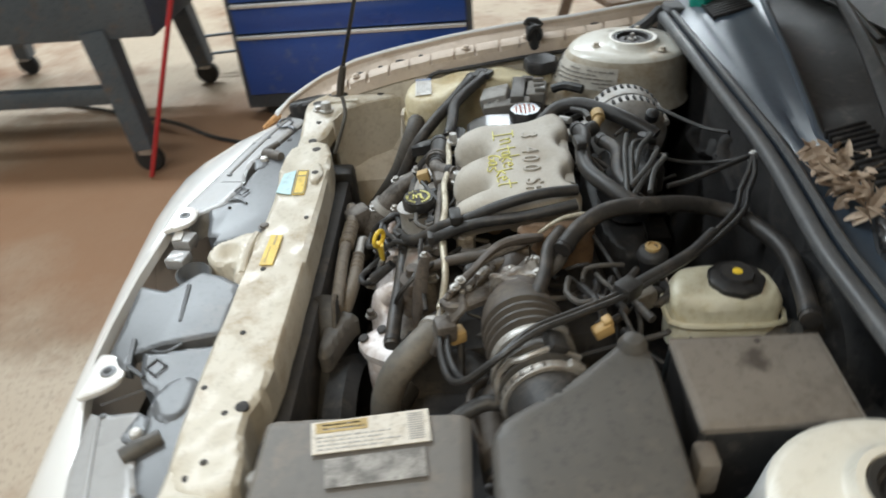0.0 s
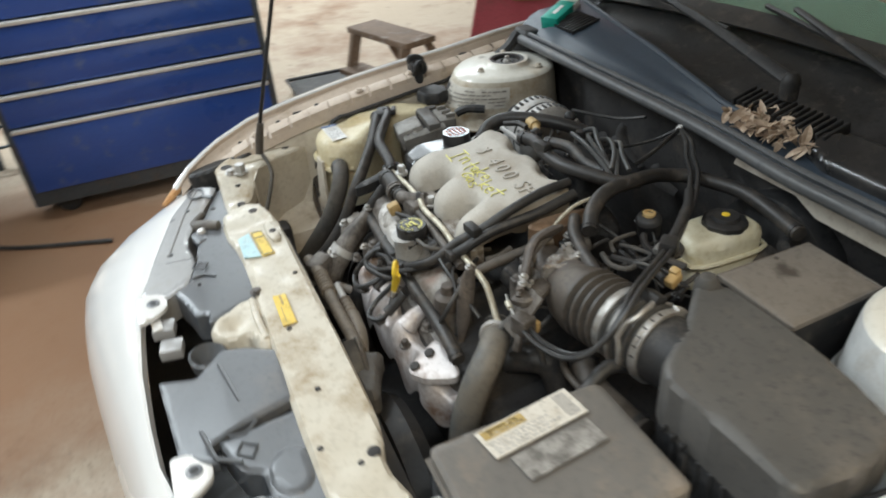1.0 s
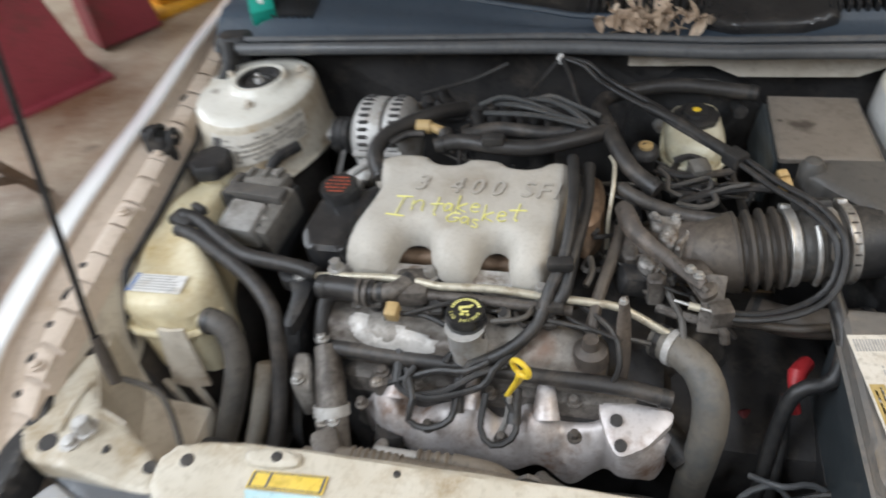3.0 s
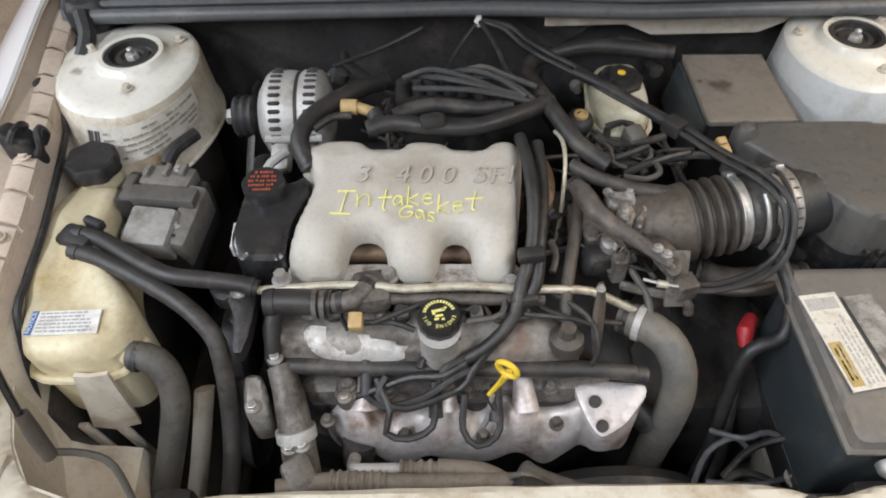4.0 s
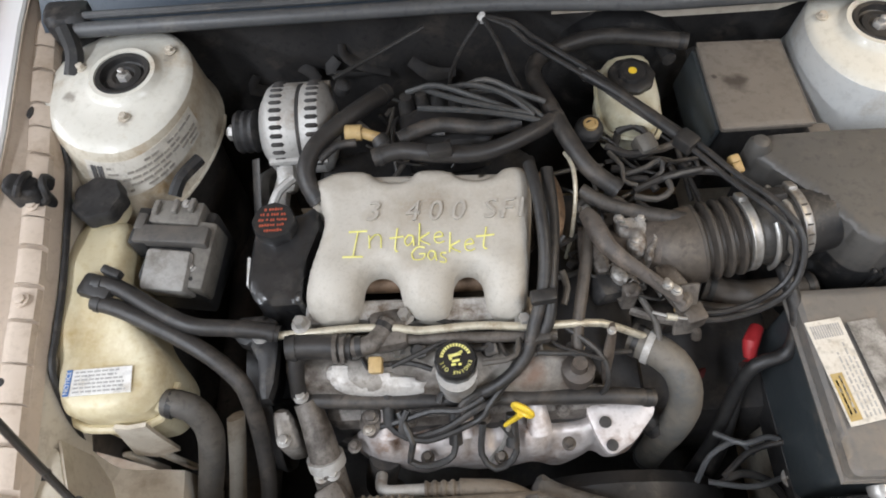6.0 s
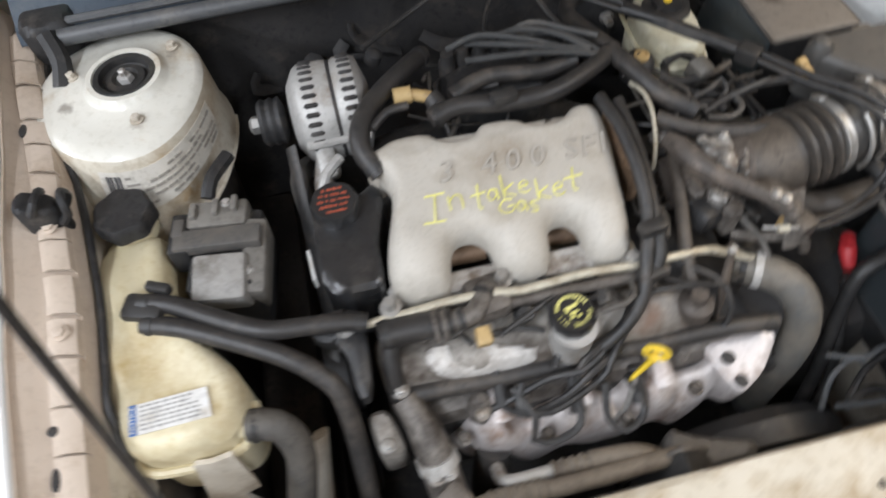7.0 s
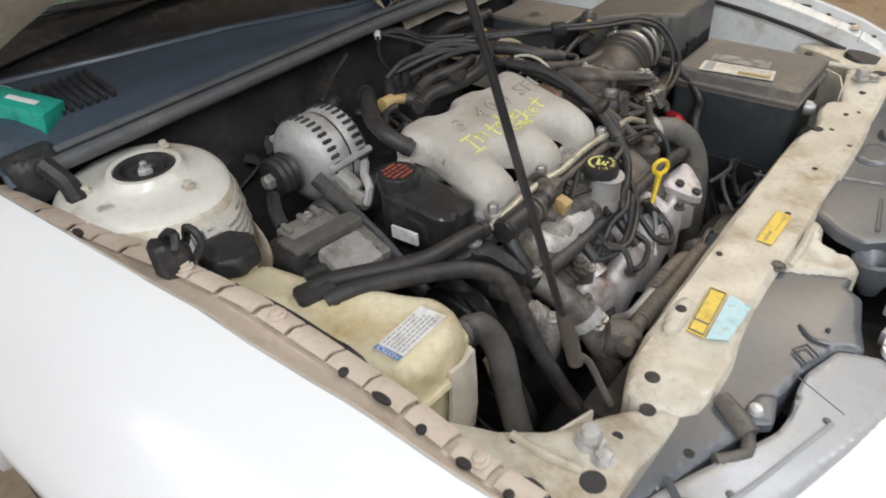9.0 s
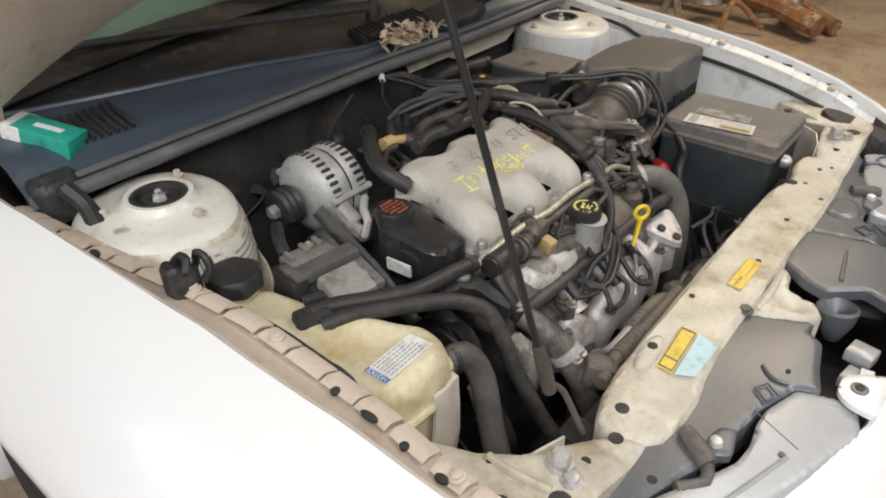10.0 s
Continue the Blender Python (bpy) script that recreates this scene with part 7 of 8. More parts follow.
    for i in range(8):
        part("rib", box((0.500 + i * 0.019, 0.1735 + i * 0.0009, 0.735), (0.005, 0.006, 0.05), (0, 0, 3), 0.002), "black", f)
    for i in range(3):
        part("notch_tab", box((0.486 + i * 0.016, 0.168, 0.768), (0.006, 0.008, 0.010), (0, 0, 3), 0.002), "black", f)
    part("snout", tube([c - d * 0.016, c + d * 0.035], [0.049, 0.046], 28, smooth=False), "black", f)
    # plug on the duct
    yc = thing("plug", (0.318, 0.312, 0.829), "tan plastic wiring plug", "plug")
    part("shell", box(Vector((0.318, 0.310, 0.829)), (0.015, 0.024, 0.016), (20, 0, 15), 0.003), "tan", yc)
    part("key", box(Vector((0.314, 0.315, 0.838)), (0.014, 0.012, 0.012), (20, 0, 15), 0.003), "tan", yc)


air_intake()


def fuse_box():
    t = thing("fuse_box", (0.4, 0.45, 0.6), "fuse box with a dusty grey-brown lid", "fuse box")
    c = [(0.321, 0.560, 0.815), (0.450, 0.556, 0.815), (0.457, 0.387, 0.812), (0.321, 0.386, 0.812)]
    p = part("lid", pillow(c, 0.815, 0.003, 0.006, times=0.006), "lid_plastic", t, "dusty grey-brown plastic lid")
    part("case", pillow([Vector(v) + (Vector(c[0]) + Vector(c[2]) - 2 * Vector(v)) * 0.015 for v in c], 0.8105, 0.004, 0.15, times=0.010), "black", t)
    m = (0.365, 0.480, 0.816)
    part("lid_dimple", lathe((m[0] - 0.002, m[1] - 0.004, 0.8145), [(0.0055, 0), (0.0052, 0.0008), (0.0036, 0.0010), (0.0030, 0.0005), (0.0005, 0.0004)], n=18), "lid_plastic", p)
    part("lid_rim", tube([Vector(v) + (Vector(c[0]) + Vector(c[2]) - 2 * Vector(v)) * 0.010 - Vector((0, 0, 0.0)) + Vector((0, 0, 0.8125 - v[2])) for v in (c[3], c[0], c[1], c[2], c[3])], 0.0018, 6, smooth=False), "lid_plastic", p)
    part("side_slope", box(Vector((0.313, 0.470, 0.768)), (0.010, 0.160, 0.080), (0, 9, 1), 0.004), "battery_case", t)
    part("latch", box(Vector((0.470, 0.392, 0.770)), (0.034, 0.024, 0.05), bevel=0.006), "lid_plastic", t)


fuse_box()


def battery():
    z = 0.763
    t = thing("battery", (0.47, 0.03, 0.58), "dusty black car battery with white label on top", "battery")
    c = [(0.381, 0.157, 0.763), (0.549, 0.174, 0.763), (0.541, -0.072, 0.763), (0.384, -0.092, 0.763)]
    case = [(c[0][0] - 0.004, 0.150), (c[0][0] + 0.182, 0.150), (c[0][0] + 0.186, c[3][1]), (c[3][0] - 0.004, c[3][1])]
    part("lid", pillow(case, z, 0.005, 0.035, times=0.012), "battery", t)
    part("case", pillow([(x * 0.985 + 0.0065, y * 0.97 + 0.001) for x, y in case], z - 0.03, 0.004, 0.16, times=0.012), "battery_case", t, "blue-black plastic battery case")
    part("rim", tube([(x, y, z - 0.028) for x, y in (case[0], case[3], case[2])], 0.006, 6, smooth=False), "battery", t)
    q = [(0.392, -0.036, 0.766), (0.437, -0.028, 0.766), (0.422, 0.106, 0.766), (0.375, 0.100, 0.766)]
    l = part("label", plate(q), "old_label", t, "white battery label with a gold panel")
    part("gold_panel", bars(q, [(0.05, 0.38, 0.04, 0.48)]), "gold_ink", l)
    for i in range(12):
        part("bar", bars(q, [(0.08 + 0.07 * i, 0.08 + 0.07 * i + 0.04, 0.82, 0.95)]), "grey_ink", l)
    part("label_print", bars(q, [(v0, v1, u0, u1) for u0, u1, v0, v1 in print_rows(4, 0.05, 0.78, 0.45, 0.95, 0.35, 5, 12) + print_rows(2, 0.1, 0.46, 0.08, 0.34, 0.4, 9, 6)]), "grey_ink", l)
    # worn lettering pressed further out on the lid
    e = Vector(q[1]) - Vector(q[0])
    q2 = [Vector(v) + e * 1.05 for v in q]
    part("worn_print", plate([bilinear(q2, u, v) for u, v in ((0.12, 0.10), (0.95, 0.10), (0.95, 0.92), (0.12, 0.92))], 0.0008), "scuffed_print", t, "worn pale printing")
    part("side_terminal", lathe((case[3][0] + 0.05, case[3][1] - 0.004, z - 0.05), [(0.014, 0), (0.014, 0.01), (0.008, 0.018)], (0, -1, 0), 14), "steel", t)
    part("tray", pillow([(x * 1.02 - 0.008, y * 1.06) for x, y in case], z - 0.17, 0.004, 0.05, times=0.012), "black", t)
    r = thing("red_terminal_cover", (0.349, 0.117, 0.660), "red plastic battery terminal cover", "terminal cover")
    part("boot", tube([(0.342, 0.098, 0.655), (0.343, 0.114, 0.668), (0.358, 0.137, 0.665)], [0.009, 0.012, 0.010], 12), "red", r)
    part("boot_neck", tube([(0.338, 0.091, 0.650), (0.345, 0.081, 0.630)], 0.007, 8, smooth=False), "red", r)
    part("side_boot", box((0.298, 0.098, 0.578), (0.034, 0.030, 0.016), (35, 20, 35), 0.005), "red_dull", r, "dull dusty red boot")


battery()


def brake_reservoir():
    t = thing("brake_fluid_reservoir", (0.21, 0.48, 0.7), "yellowed brake fluid reservoir with black cap", "fluid reservoir")
    out = [(0.168, 0.551, 0.800), (0.234, 0.562, 0.800), (0.255, 0.539, 0.800), (0.252, 0.430, 0.795), (0.227, 0.412, 0.795), (0.175, 0.424, 0.795), (0.163, 0.464, 0.800)]
    part("tank", pillow(out, 0.806, 0.016, 0.07, h=0.005), "brake_tank", t)
    part("seam", tube([tuple(v[:2]) + (0.768,) for v in out + out[:1]], 0.004, 6), "brake_tank", t)
    c = (0.211, 0.501, 0.830)
    k = part("cap", lathe((c[0], c[1], 0.803), [(0.032, 0), (0.035, 0.002), (0.035, 0.010), (0.031, 0.013), (0.022, 0.014), (0.020, 0.019), (0.010, 0.0195)], n=36, lobes=9, lobe=0.03), "black", t, "dusty black screw cap")
    part("cap_dot", lathe((c[0], c[1], 0.8222), [(0.0065, 0), (0.0065, 0.0012), (0.004, 0.0015)], n=16), "yellow", k, "yellow mark on the cap")
    part("master_cylinder", tube([(0.209, 0.438, 0.740), (0.242, 0.582, 0.730), (0.22, 0.62, 0.73)], 0.024, 14, smooth=False), "cast", t)
    b = thing("brake_booster", (0.22, 0.62, 0.73), "round black brake booster on the firewall", "brake booster")
    part("shell", lathe((0.22, 0.575, 0.70), [(0.03, 0), (0.07, 0.01), (0.12, 0.03), (0.125, 0.05), (0.12, 0.08)], (0, 1, 0), 36), "black", b)
    part("check_valve", tube([(0.28, 0.585, 0.78), (0.285, 0.555, 0.785)], 0.012, 10, smooth=False), "black", b)
    part("booster_stud", bolt((0.16, 0.585, 0.74), 0.008, 0.02, (0, -1, 0)), "steel", b)


brake_reservoir()


def cooling_pack():
    """Radiator and fan shroud in the shade under the support."""
    t = thing("radiator", (0, -0.1, 0.35), "dark radiator with a black plastic fan shroud", "radiator")
    part("core", box((0.02, -0.125, 0.47), (0.80, 0.04, 0.36), bevel=0.004), "dark", t)
    fan = [[(x, -0.118, z - 0.004), (x, -0.100, z + 0.003), (x, -0.080, z), (x, -0.074, z - 0.012), (x, -0.074, 0.48), (x, -0.078, 0.40)] for x, z in ((-0.03, 0.56), (-0.005, 0.62), (0.02, 0.655), (0.045, 0.640), (0.075, 0.60), (0.11, 0.56), (0.18, 0.53), (0.26, 0.52), (0.36, 0.52))]
    part("shroud_panel", loft(fan, thick=0.004), "rubber", t, "dusty dark grey fan shroud")
    part("shroud_edge", tube([r[2] for r in fan], 0.004, 6), "grey_plastic", t)
    for x in (0.10, 0.20):
        part("shroud_tab", box((x, -0.075, 0.56), (0.03, 0.02, 0.012), bevel=0.003), "lid_plastic", t)
    part("end_tank", box((-0.40, -0.125, 0.48), (0.05, 0.06, 0.38), bevel=0.012), "black", t)
    part("end_tank", box((0.43, -0.125, 0.48), (0.05, 0.06, 0.38), bevel=0.012), "black", t)
    s = part("fan_shroud", lathe((0.16, -0.085, 0.41), [(0.165, 0), (0.17, 0.0), (0.175, 0.03), (0.16, 0.05), (0.155, 0.05), (0.15, 0.01)], (0, 1, 0), 40), "black", t)
    part("shroud_top", pillow([(0.011, -0.069, 0.600), (0.030, -0.039, 0.620), (0.046, -0.053, 0.620), (0.086, -0.069, 0.600), (0.132, -0.082, 0.600), (0.121, -0.104, 0.600), (0.020, -0.098, 0.600)], 0.62, 0.01, 0.03, times=1), "grey_plastic", t)
    for i in range(5):
        a = 2 * math.pi * i / 5
        part("fan_blade", box((0.16 + 0.08 * math.cos(a), -0.07, 0.41 + 0.08 * math.sin(a)), (0.12, 0.006, 0.04), (25, -math.degrees(a), 0), 0.002), "black", t)
    part("fan_motor", lathe((0.16, -0.08, 0.41), [(0.04, 0), (0.045, 0.02), (0.045, 0.055), (0.03, 0.06)], (0, 1, 0), 24), "black", t)


cooling_pack()

# ---- hoses, pipes and wiring ----


def hose(name, pts, r, material, label, category="hose", ridge=0.0, pitch=0.008, n=12):
    """A hose or cable along its points; the thick ones get a clip band at each end."""
    bm = tube(pts, r, n, ridge=ridge, pitch=pitch)
    if r < 0.0105:
        return solo(name, bm, material, label, category)
    t = thing(name, pts[0], label, category)
    part("run", bm, material, t)
    for a, b in ((pts[0], pts[1]), (pts[-1], pts[-2])):
        a, d = Vector(a), (Vector(b) - Vector(a)).normalized()
        part("end_band", tube([a + d * 0.006, a + d * 0.014], r + 0.0012, 14, smooth=False), "rubber", t)
    return t


LOOM = "dusty black wiring loom over the engine"
RUB = "dusty black rubber hose on the engine"

# coolant hoses on the pulley side
hose("overflow_hose", [(-0.565, 0.198, 0.800), (-0.532, 0.190, 0.800), (-0.473, 0.155, 0.795), (-0.425, 0.132, 0.790), (-0.380, 0.128, 0.785), (-0.335, 0.124, 0.780), (-0.311, 0.120, 0.775)], 0.0115, "hose", "grey-black rubber coolant hose from the tank")
hose("overflow_hose", [(-0.562, 0.172, 0.795), (-0.520, 0.157, 0.795), (-0.456, 0.126, 0.785), (-0.402, 0.095, 0.775), (-0.366, 0.066, 0.755), (-0.356, 0.046, 0.730), (-0.356, 0.010, 0.660), (-0.358, -0.040, 0.600), (-0.363, -0.083, 0.570)], 0.0120, "hose", "grey-black rubber coolant hose from the tank")
hose("radiator_hose", [(-0.468, 0.046, 0.738), (-0.436, 0.040, 0.732), (-0.422, 0.021, 0.690), (-0.438, -0.010, 0.620), (-0.470, -0.072, 0.520)], 0.0185, "old_hose", "thick dusty radiator hose")
hose("upper_radiator_hose", [(0.164, 0.114, 0.710), (0.188, 0.098, 0.714), (0.215, 0.076, 0.710), (0.231, 0.050, 0.690), (0.235, 0.030, 0.650), (0.230, 0.018, 0.590), (0.224, 0.014, 0.520), (0.222, 0.010, 0.440)], 0.0228, "radiator_hose", "thick grey upper radiator hose", n=18)
solo("hose_clamp", tube([(0.182, 0.101, 0.714), (0.190, 0.096, 0.715)], 0.0250, 20, smooth=False), "alloy", "steel spring clamp on the radiator hose", "clamp")
hose("heater_hose", [(-0.224, 0.097, 0.765), (-0.253, 0.098, 0.765), (-0.283, 0.098, 0.760), (-0.293, 0.086, 0.745), (-0.294, 0.063, 0.720), (-0.293, 0.053, 0.700), (-0.262, 0.050, 0.700), (-0.176, 0.045, 0.700), (-0.059, 0.043, 0.700), (0.056, 0.040, 0.700), (0.132, 0.037, 0.700), (0.186, 0.034, 0.690)], 0.0115, "hose", "black heater pipe round the rocker cover")
hose("thermostat_hose", [(-0.301, 0.101, 0.770), (-0.275, 0.102, 0.770), (-0.214, 0.098, 0.770)], 0.017, "hose", "black rubber coolant elbow")
for px in ((-0.235, 0.097, 0.770), (-0.225, 0.096, 0.770)):
    solo("hose_clamp", tube([Vector(px) - Vector((0.003, 0, 0)), Vector(px) + Vector((0.003, 0, 0))], 0.0195, 18, smooth=False), "cast", "dark steel hose clamp", "clamp")
hose("water_outlet", [(-0.213, 0.097, 0.772), (-0.189, 0.098, 0.775), (-0.174, 0.114, 0.775), (-0.165, 0.130, 0.775)], 0.013, "cast", "cast coolant outlet pipe", "pipe")
solo("outlet_housing", box(Vector((-0.166, 0.120, 0.765)), (0.05, 0.055, 0.03), (0, 0, 8), 0.01), "cast", "stained cast thermostat housing", "housing")
hose("coolant_pipe", [(-0.312, 0.119, 0.772), (-0.267, 0.119, 0.776), (-0.206, 0.121, 0.778), (-0.153, 0.118, 0.778), (-0.123, 0.113, 0.778), (-0.048, 0.116, 0.778), (0.019, 0.112, 0.776), (0.102, 0.117, 0.765), (0.130, 0.116, 0.755), (0.179, 0.107, 0.730)], 0.0056, "pipe", "slim cream metal coolant pipe", "pipe", n=10)
hose("dip_tube", [(-0.014, 0.004, 0.700), (-0.019, -0.009, 0.660), (-0.039, -0.023, 0.620)], 0.004, "steel", "slim steel dipstick tube", "pipe", n=8)

# front casting at the pulley corner
solo("frame_member", tube([(-0.404, 0.052, 0.640), (-0.420, 0.000, 0.560), (-0.432, -0.060, 0.500)], 0.016, 8, flat=0.5), "bay_paint", "narrow beige painted frame member", "frame member")
corner = thing("water_pump", (-0.28, 0.02, 0.55), "grimy cast water pump with bright bolts", "water pump")
part("body", tube([(-0.288, 0.050, 0.700), (-0.276, 0.020, 0.682), (-0.268, -0.012, 0.655), (-0.262, -0.048, 0.610), (-0.258, -0.080, 0.540)], [0.017, 0.021, 0.023, 0.024, 0.024], 16), "cast", corner)
part("nose", pillow([(-0.338, 0.044), (-0.314, 0.046), (-0.304, 0.022), (-0.298, -0.004), (-0.332, -0.006)], lambda x, y: 0.704 - max(0, 0.06 - y) * 0.5, 0.008, 0.06, times=0.012, h=0.004, relief=lambda x, y: 0.003 * math.sin(x * 150) * math.sin(y * 120)), "cover_metal", corner, "stained bare cast corner")
part("clamp", tube([(-0.2675, -0.014, 0.653), (-0.2655, -0.024, 0.642)], 0.0262, 20, smooth=False), "alloy", corner, "steel hose clamp")
for px in ((-0.291, 0.052, 0.714), (-0.272, -0.040, 0.648), (-0.320, 0.004, 0.676), (-0.256, -0.038, 0.650)):
    part("bolt", bolt(px, 0.007, 0.010), "steel", corner)

# refrigerant line by the support
ac = thing("refrigerant_line", (-0.2, -0.1, 0.6), "aluminium refrigerant line with ribbed rubber joint", "pipe")
part("line", tube([(-0.195, -0.033, 0.600), (-0.194, -0.052, 0.615), (-0.183, -0.060, 0.625), (-0.151, -0.060, 0.625), (-0.104, -0.060, 0.625)], 0.0085, 12), "alloy", ac)
part("joint", tube([(-0.132, -0.060, 0.625), (-0.076, -0.060, 0.625)], 0.0125, 14, smooth=False, ridge=0.003, pitch=0.012), "tan_hose", ac)
part("sleeve", tube([(-0.084, -0.059, 0.625), (-0.025, -0.063, 0.620), (0.014, -0.076, 0.600)], 0.0125, 12), "tan_hose", ac, "tan dusty hose sleeve")
ac2 = thing("refrigerant_hose", (-0.2, -0.12, 0.6), "thick tan-grey refrigerant hose under the support", "hose")
part("hose", tube([(-0.283, -0.089, 0.640), (-0.206, -0.080, 0.640), (-0.119, -0.084, 0.640), (0.025, -0.080, 0.630)], 0.0115, 14), "tan_hose", ac2)
part("collar", tube([(-0.217, -0.081, 0.640), (-0.147, -0.083, 0.640)], 0.0148, 16, smooth=False, ridge=0.003, pitch=0.01), "tan_hose", ac2)
part("fitting", box(Vector((-0.256, -0.072, 0.630)), (0.04, 0.05, 0.05), (10, 0, 30), 0.01), "cast", ac2)

# dipstick
dip = thing("oil_dipstick", (0.004, 0.005, 0.744), "yellow plastic oil dipstick handle", "dipstick")
c = Vector((0.003, 0.007, 0.744))
d = Vector((-0.86, 0.50, 0.10))
part("ring", tube([c + Vector((0, 0, 0.012)) + d * 0.0130 * math.cos(a) + Vector((0, 0, 0.0120 * math.sin(a))) for a in np.linspace(0, 2 * math.pi, 15)], 0.0038, 8), "yellow", dip)
part("stem", tube([c + Vector((0, 0, 0.002)), c + Vector((-0.004, 0, -0.012)), (-0.017, 0.005, 0.700)], [0.0085, 0.007, 0.005], 8, flat=0.6), "yellow", dip)

# spark plug leads looped over the exhaust
for i, pts in enumerate((
    [(-0.160, 0.028, 0.700), (-0.142, -0.012, 0.690), (-0.148, -0.029, 0.665), (-0.121, -0.035, 0.660), (-0.089, -0.026, 0.675), (-0.084, 0.009, 0.690), (-0.071, 0.031, 0.720), (-0.017, 0.057, 0.730), (0.016, 0.098, 0.745)],
    [(-0.148, 0.029, 0.705), (-0.157, 0.006, 0.695), (-0.123, -0.009, 0.690), (-0.053, 0.013, 0.700), (-0.038, 0.026, 0.720), (0.002, 0.068, 0.740)],
    [(-0.178, 0.019, 0.680), (-0.150, -0.003, 0.685), (-0.099, 0.004, 0.695), (-0.060, 0.020, 0.715), (-0.022, 0.037, 0.720)],
    [(-0.047, 0.011, 0.690), (-0.051, -0.023, 0.660), (-0.033, -0.041, 0.650), (-0.009, -0.031, 0.655), (-0.004, -0.012, 0.670), (-0.023, 0.008, 0.700)],
    [(-0.105, 0.034, 0.715), (-0.097, 0.047, 0.720), (-0.067, 0.038, 0.720), (-0.041, 0.031, 0.715)],
    [(-0.212, 0.017, 0.660), (-0.161, 0.019, 0.690), (-0.114, 0.027, 0.705), (-0.075, 0.023, 0.715), (-0.045, 0.036, 0.725)],
)):
    hose("spark_plug_lead", pts, 0.0048, "rubber", "dusty black spark plug lead", "lead", n=8)
for px in ((-0.174, 0.019, 0.680), (-0.085, -0.008, 0.665), (-0.008, -0.014, 0.665)):
    solo("plug_boot", tube([Vector(px), Vector(px) + Vector((0, 0.035, 0.03))], [0.010, 0.008], 10, smooth=False), "rubber", "black rubber spark plug boot", "boot")

# looms over the manifold's far side
hose("main_loom", [(0.306, 0.556, 0.82), (0.255, 0.568, 0.82), (0.205, 0.575, 0.822), (0.163, 0.576, 0.822), (0.121, 0.566, 0.82), (0.080, 0.546, 0.82), (0.062, 0.520, 0.822), (0.062, 0.480, 0.832), (0.074, 0.430, 0.842), (0.093, 0.358, 0.850), (0.117, 0.313, 0.840), (0.155, 0.282, 0.828)], 0.0125, "hose", LOOM, "loom", n=14)
hose("vacuum_hose", [(0.104, 0.288, 0.825), (0.136, 0.267, 0.820), (0.182, 0.256, 0.810), (0.242, 0.237, 0.815)], 0.010, "hose", RUB)
hose("rear_loom", [(-0.179, 0.347, 0.845), (-0.139, 0.354, 0.850), (-0.084, 0.344, 0.850), (-0.021, 0.344, 0.850), (0.044, 0.372, 0.850), (0.087, 0.404, 0.845)], 0.0125, "hose", LOOM, "loom")
hose("rear_loom", [(-0.144, 0.382, 0.840), (-0.091, 0.400, 0.845), (-0.018, 0.390, 0.845), (0.030, 0.397, 0.845)], 0.011, "hose", LOOM, "loom")
hose("side_loom", [(0.035, 0.319, 0.850), (0.042, 0.264, 0.850), (0.045, 0.203, 0.835), (0.040, 0.150, 0.810), (0.026, 0.111, 0.790), (0.013, 0.076, 0.760), (-0.021, 0.051, 0.735), (-0.059, 0.040, 0.715)], 0.0085, "rubber", LOOM, "loom")
hose("side_loom", [(0.059, 0.316, 0.840), (0.061, 0.243, 0.825), (0.052, 0.166, 0.810), (0.044, 0.113, 0.785), (0.022, 0.092, 0.760)], 0.009, "rubber", LOOM, "loom")
for px in ((0.038, 0.135, 0.815), (0.029, 0.097, 0.775), (-0.085, 0.339, 0.865)):
    solo("loom_clip", box(Vector(px), (0.034, 0.018, 0.016), (0, 0, 6), 0.004), "rubber", "black plastic loom clip", "clip")
hose("alternator_hose", [(-0.162, 0.482, 0.830), (-0.194, 0.444, 0.845), (-0.237, 0.400, 0.850), (-0.265, 0.361, 0.850), (-0.273, 0.325, 0.840), (-0.257, 0.295, 0.820)], 0.0135, "hose", RUB)
yb = thing("vacuum_valve", (-0.208, 0.390, 0.851), "tan plastic valve on a black hose", "valve")
part("valve", tube([(-0.218, 0.389, 0.853), (-0.195, 0.388, 0.853)], 0.0115, 14, smooth=False), "tan", yb)
part("nipple", tube([(-0.195, 0.388, 0.853), (-0.171, 0.379, 0.850)], 0.008, 10, smooth=False), "tan", yb)
hose("vacuum_line", [(-0.171, 0.379, 0.850), (-0.163, 0.364, 0.845), (-0.172, 0.349, 0.840)], 0.012, "hose", RUB)
hose("vacuum_line", [(-0.255, 0.350, 0.845), (-0.231, 0.369, 0.850), (-0.203, 0.373, 0.850)], 0.006, "hose", RUB)
# ignition leads at the coil pack
for i, pts in enumerate((
    [(-0.131, 0.460, 0.850), (-0.088, 0.452, 0.870), (-0.033, 0.422, 0.875), (0.022, 0.406, 0.860), (0.050, 0.403, 0.855)],
    [(-0.107, 0.465, 0.850), (-0.057, 0.419, 0.875), (-0.002, 0.404, 0.870), (0.045, 0.397, 0.860)],
    [(-0.081, 0.463, 0.850), (-0.032, 0.448, 0.870), (0.015, 0.424, 0.870), (0.049, 0.394, 0.860)],
    [(-0.057, 0.461, 0.850), (-0.015, 0.457, 0.870), (0.024, 0.433, 0.870), (0.067, 0.418, 0.860)],
    [(-0.038, 0.456, 0.850), (0.000, 0.439, 0.865), (0.031, 0.419, 0.865), (0.069, 0.391, 0.850)],
    [(-0.114, 0.420, 0.860), (-0.042, 0.402, 0.870), (0.021, 0.392, 0.865), (0.077, 0.385, 0.850)],
)):
    hose("spark_plug_lead", pts, 0.0043, "lead", "dusty black spark plug lead", "lead", n=8)

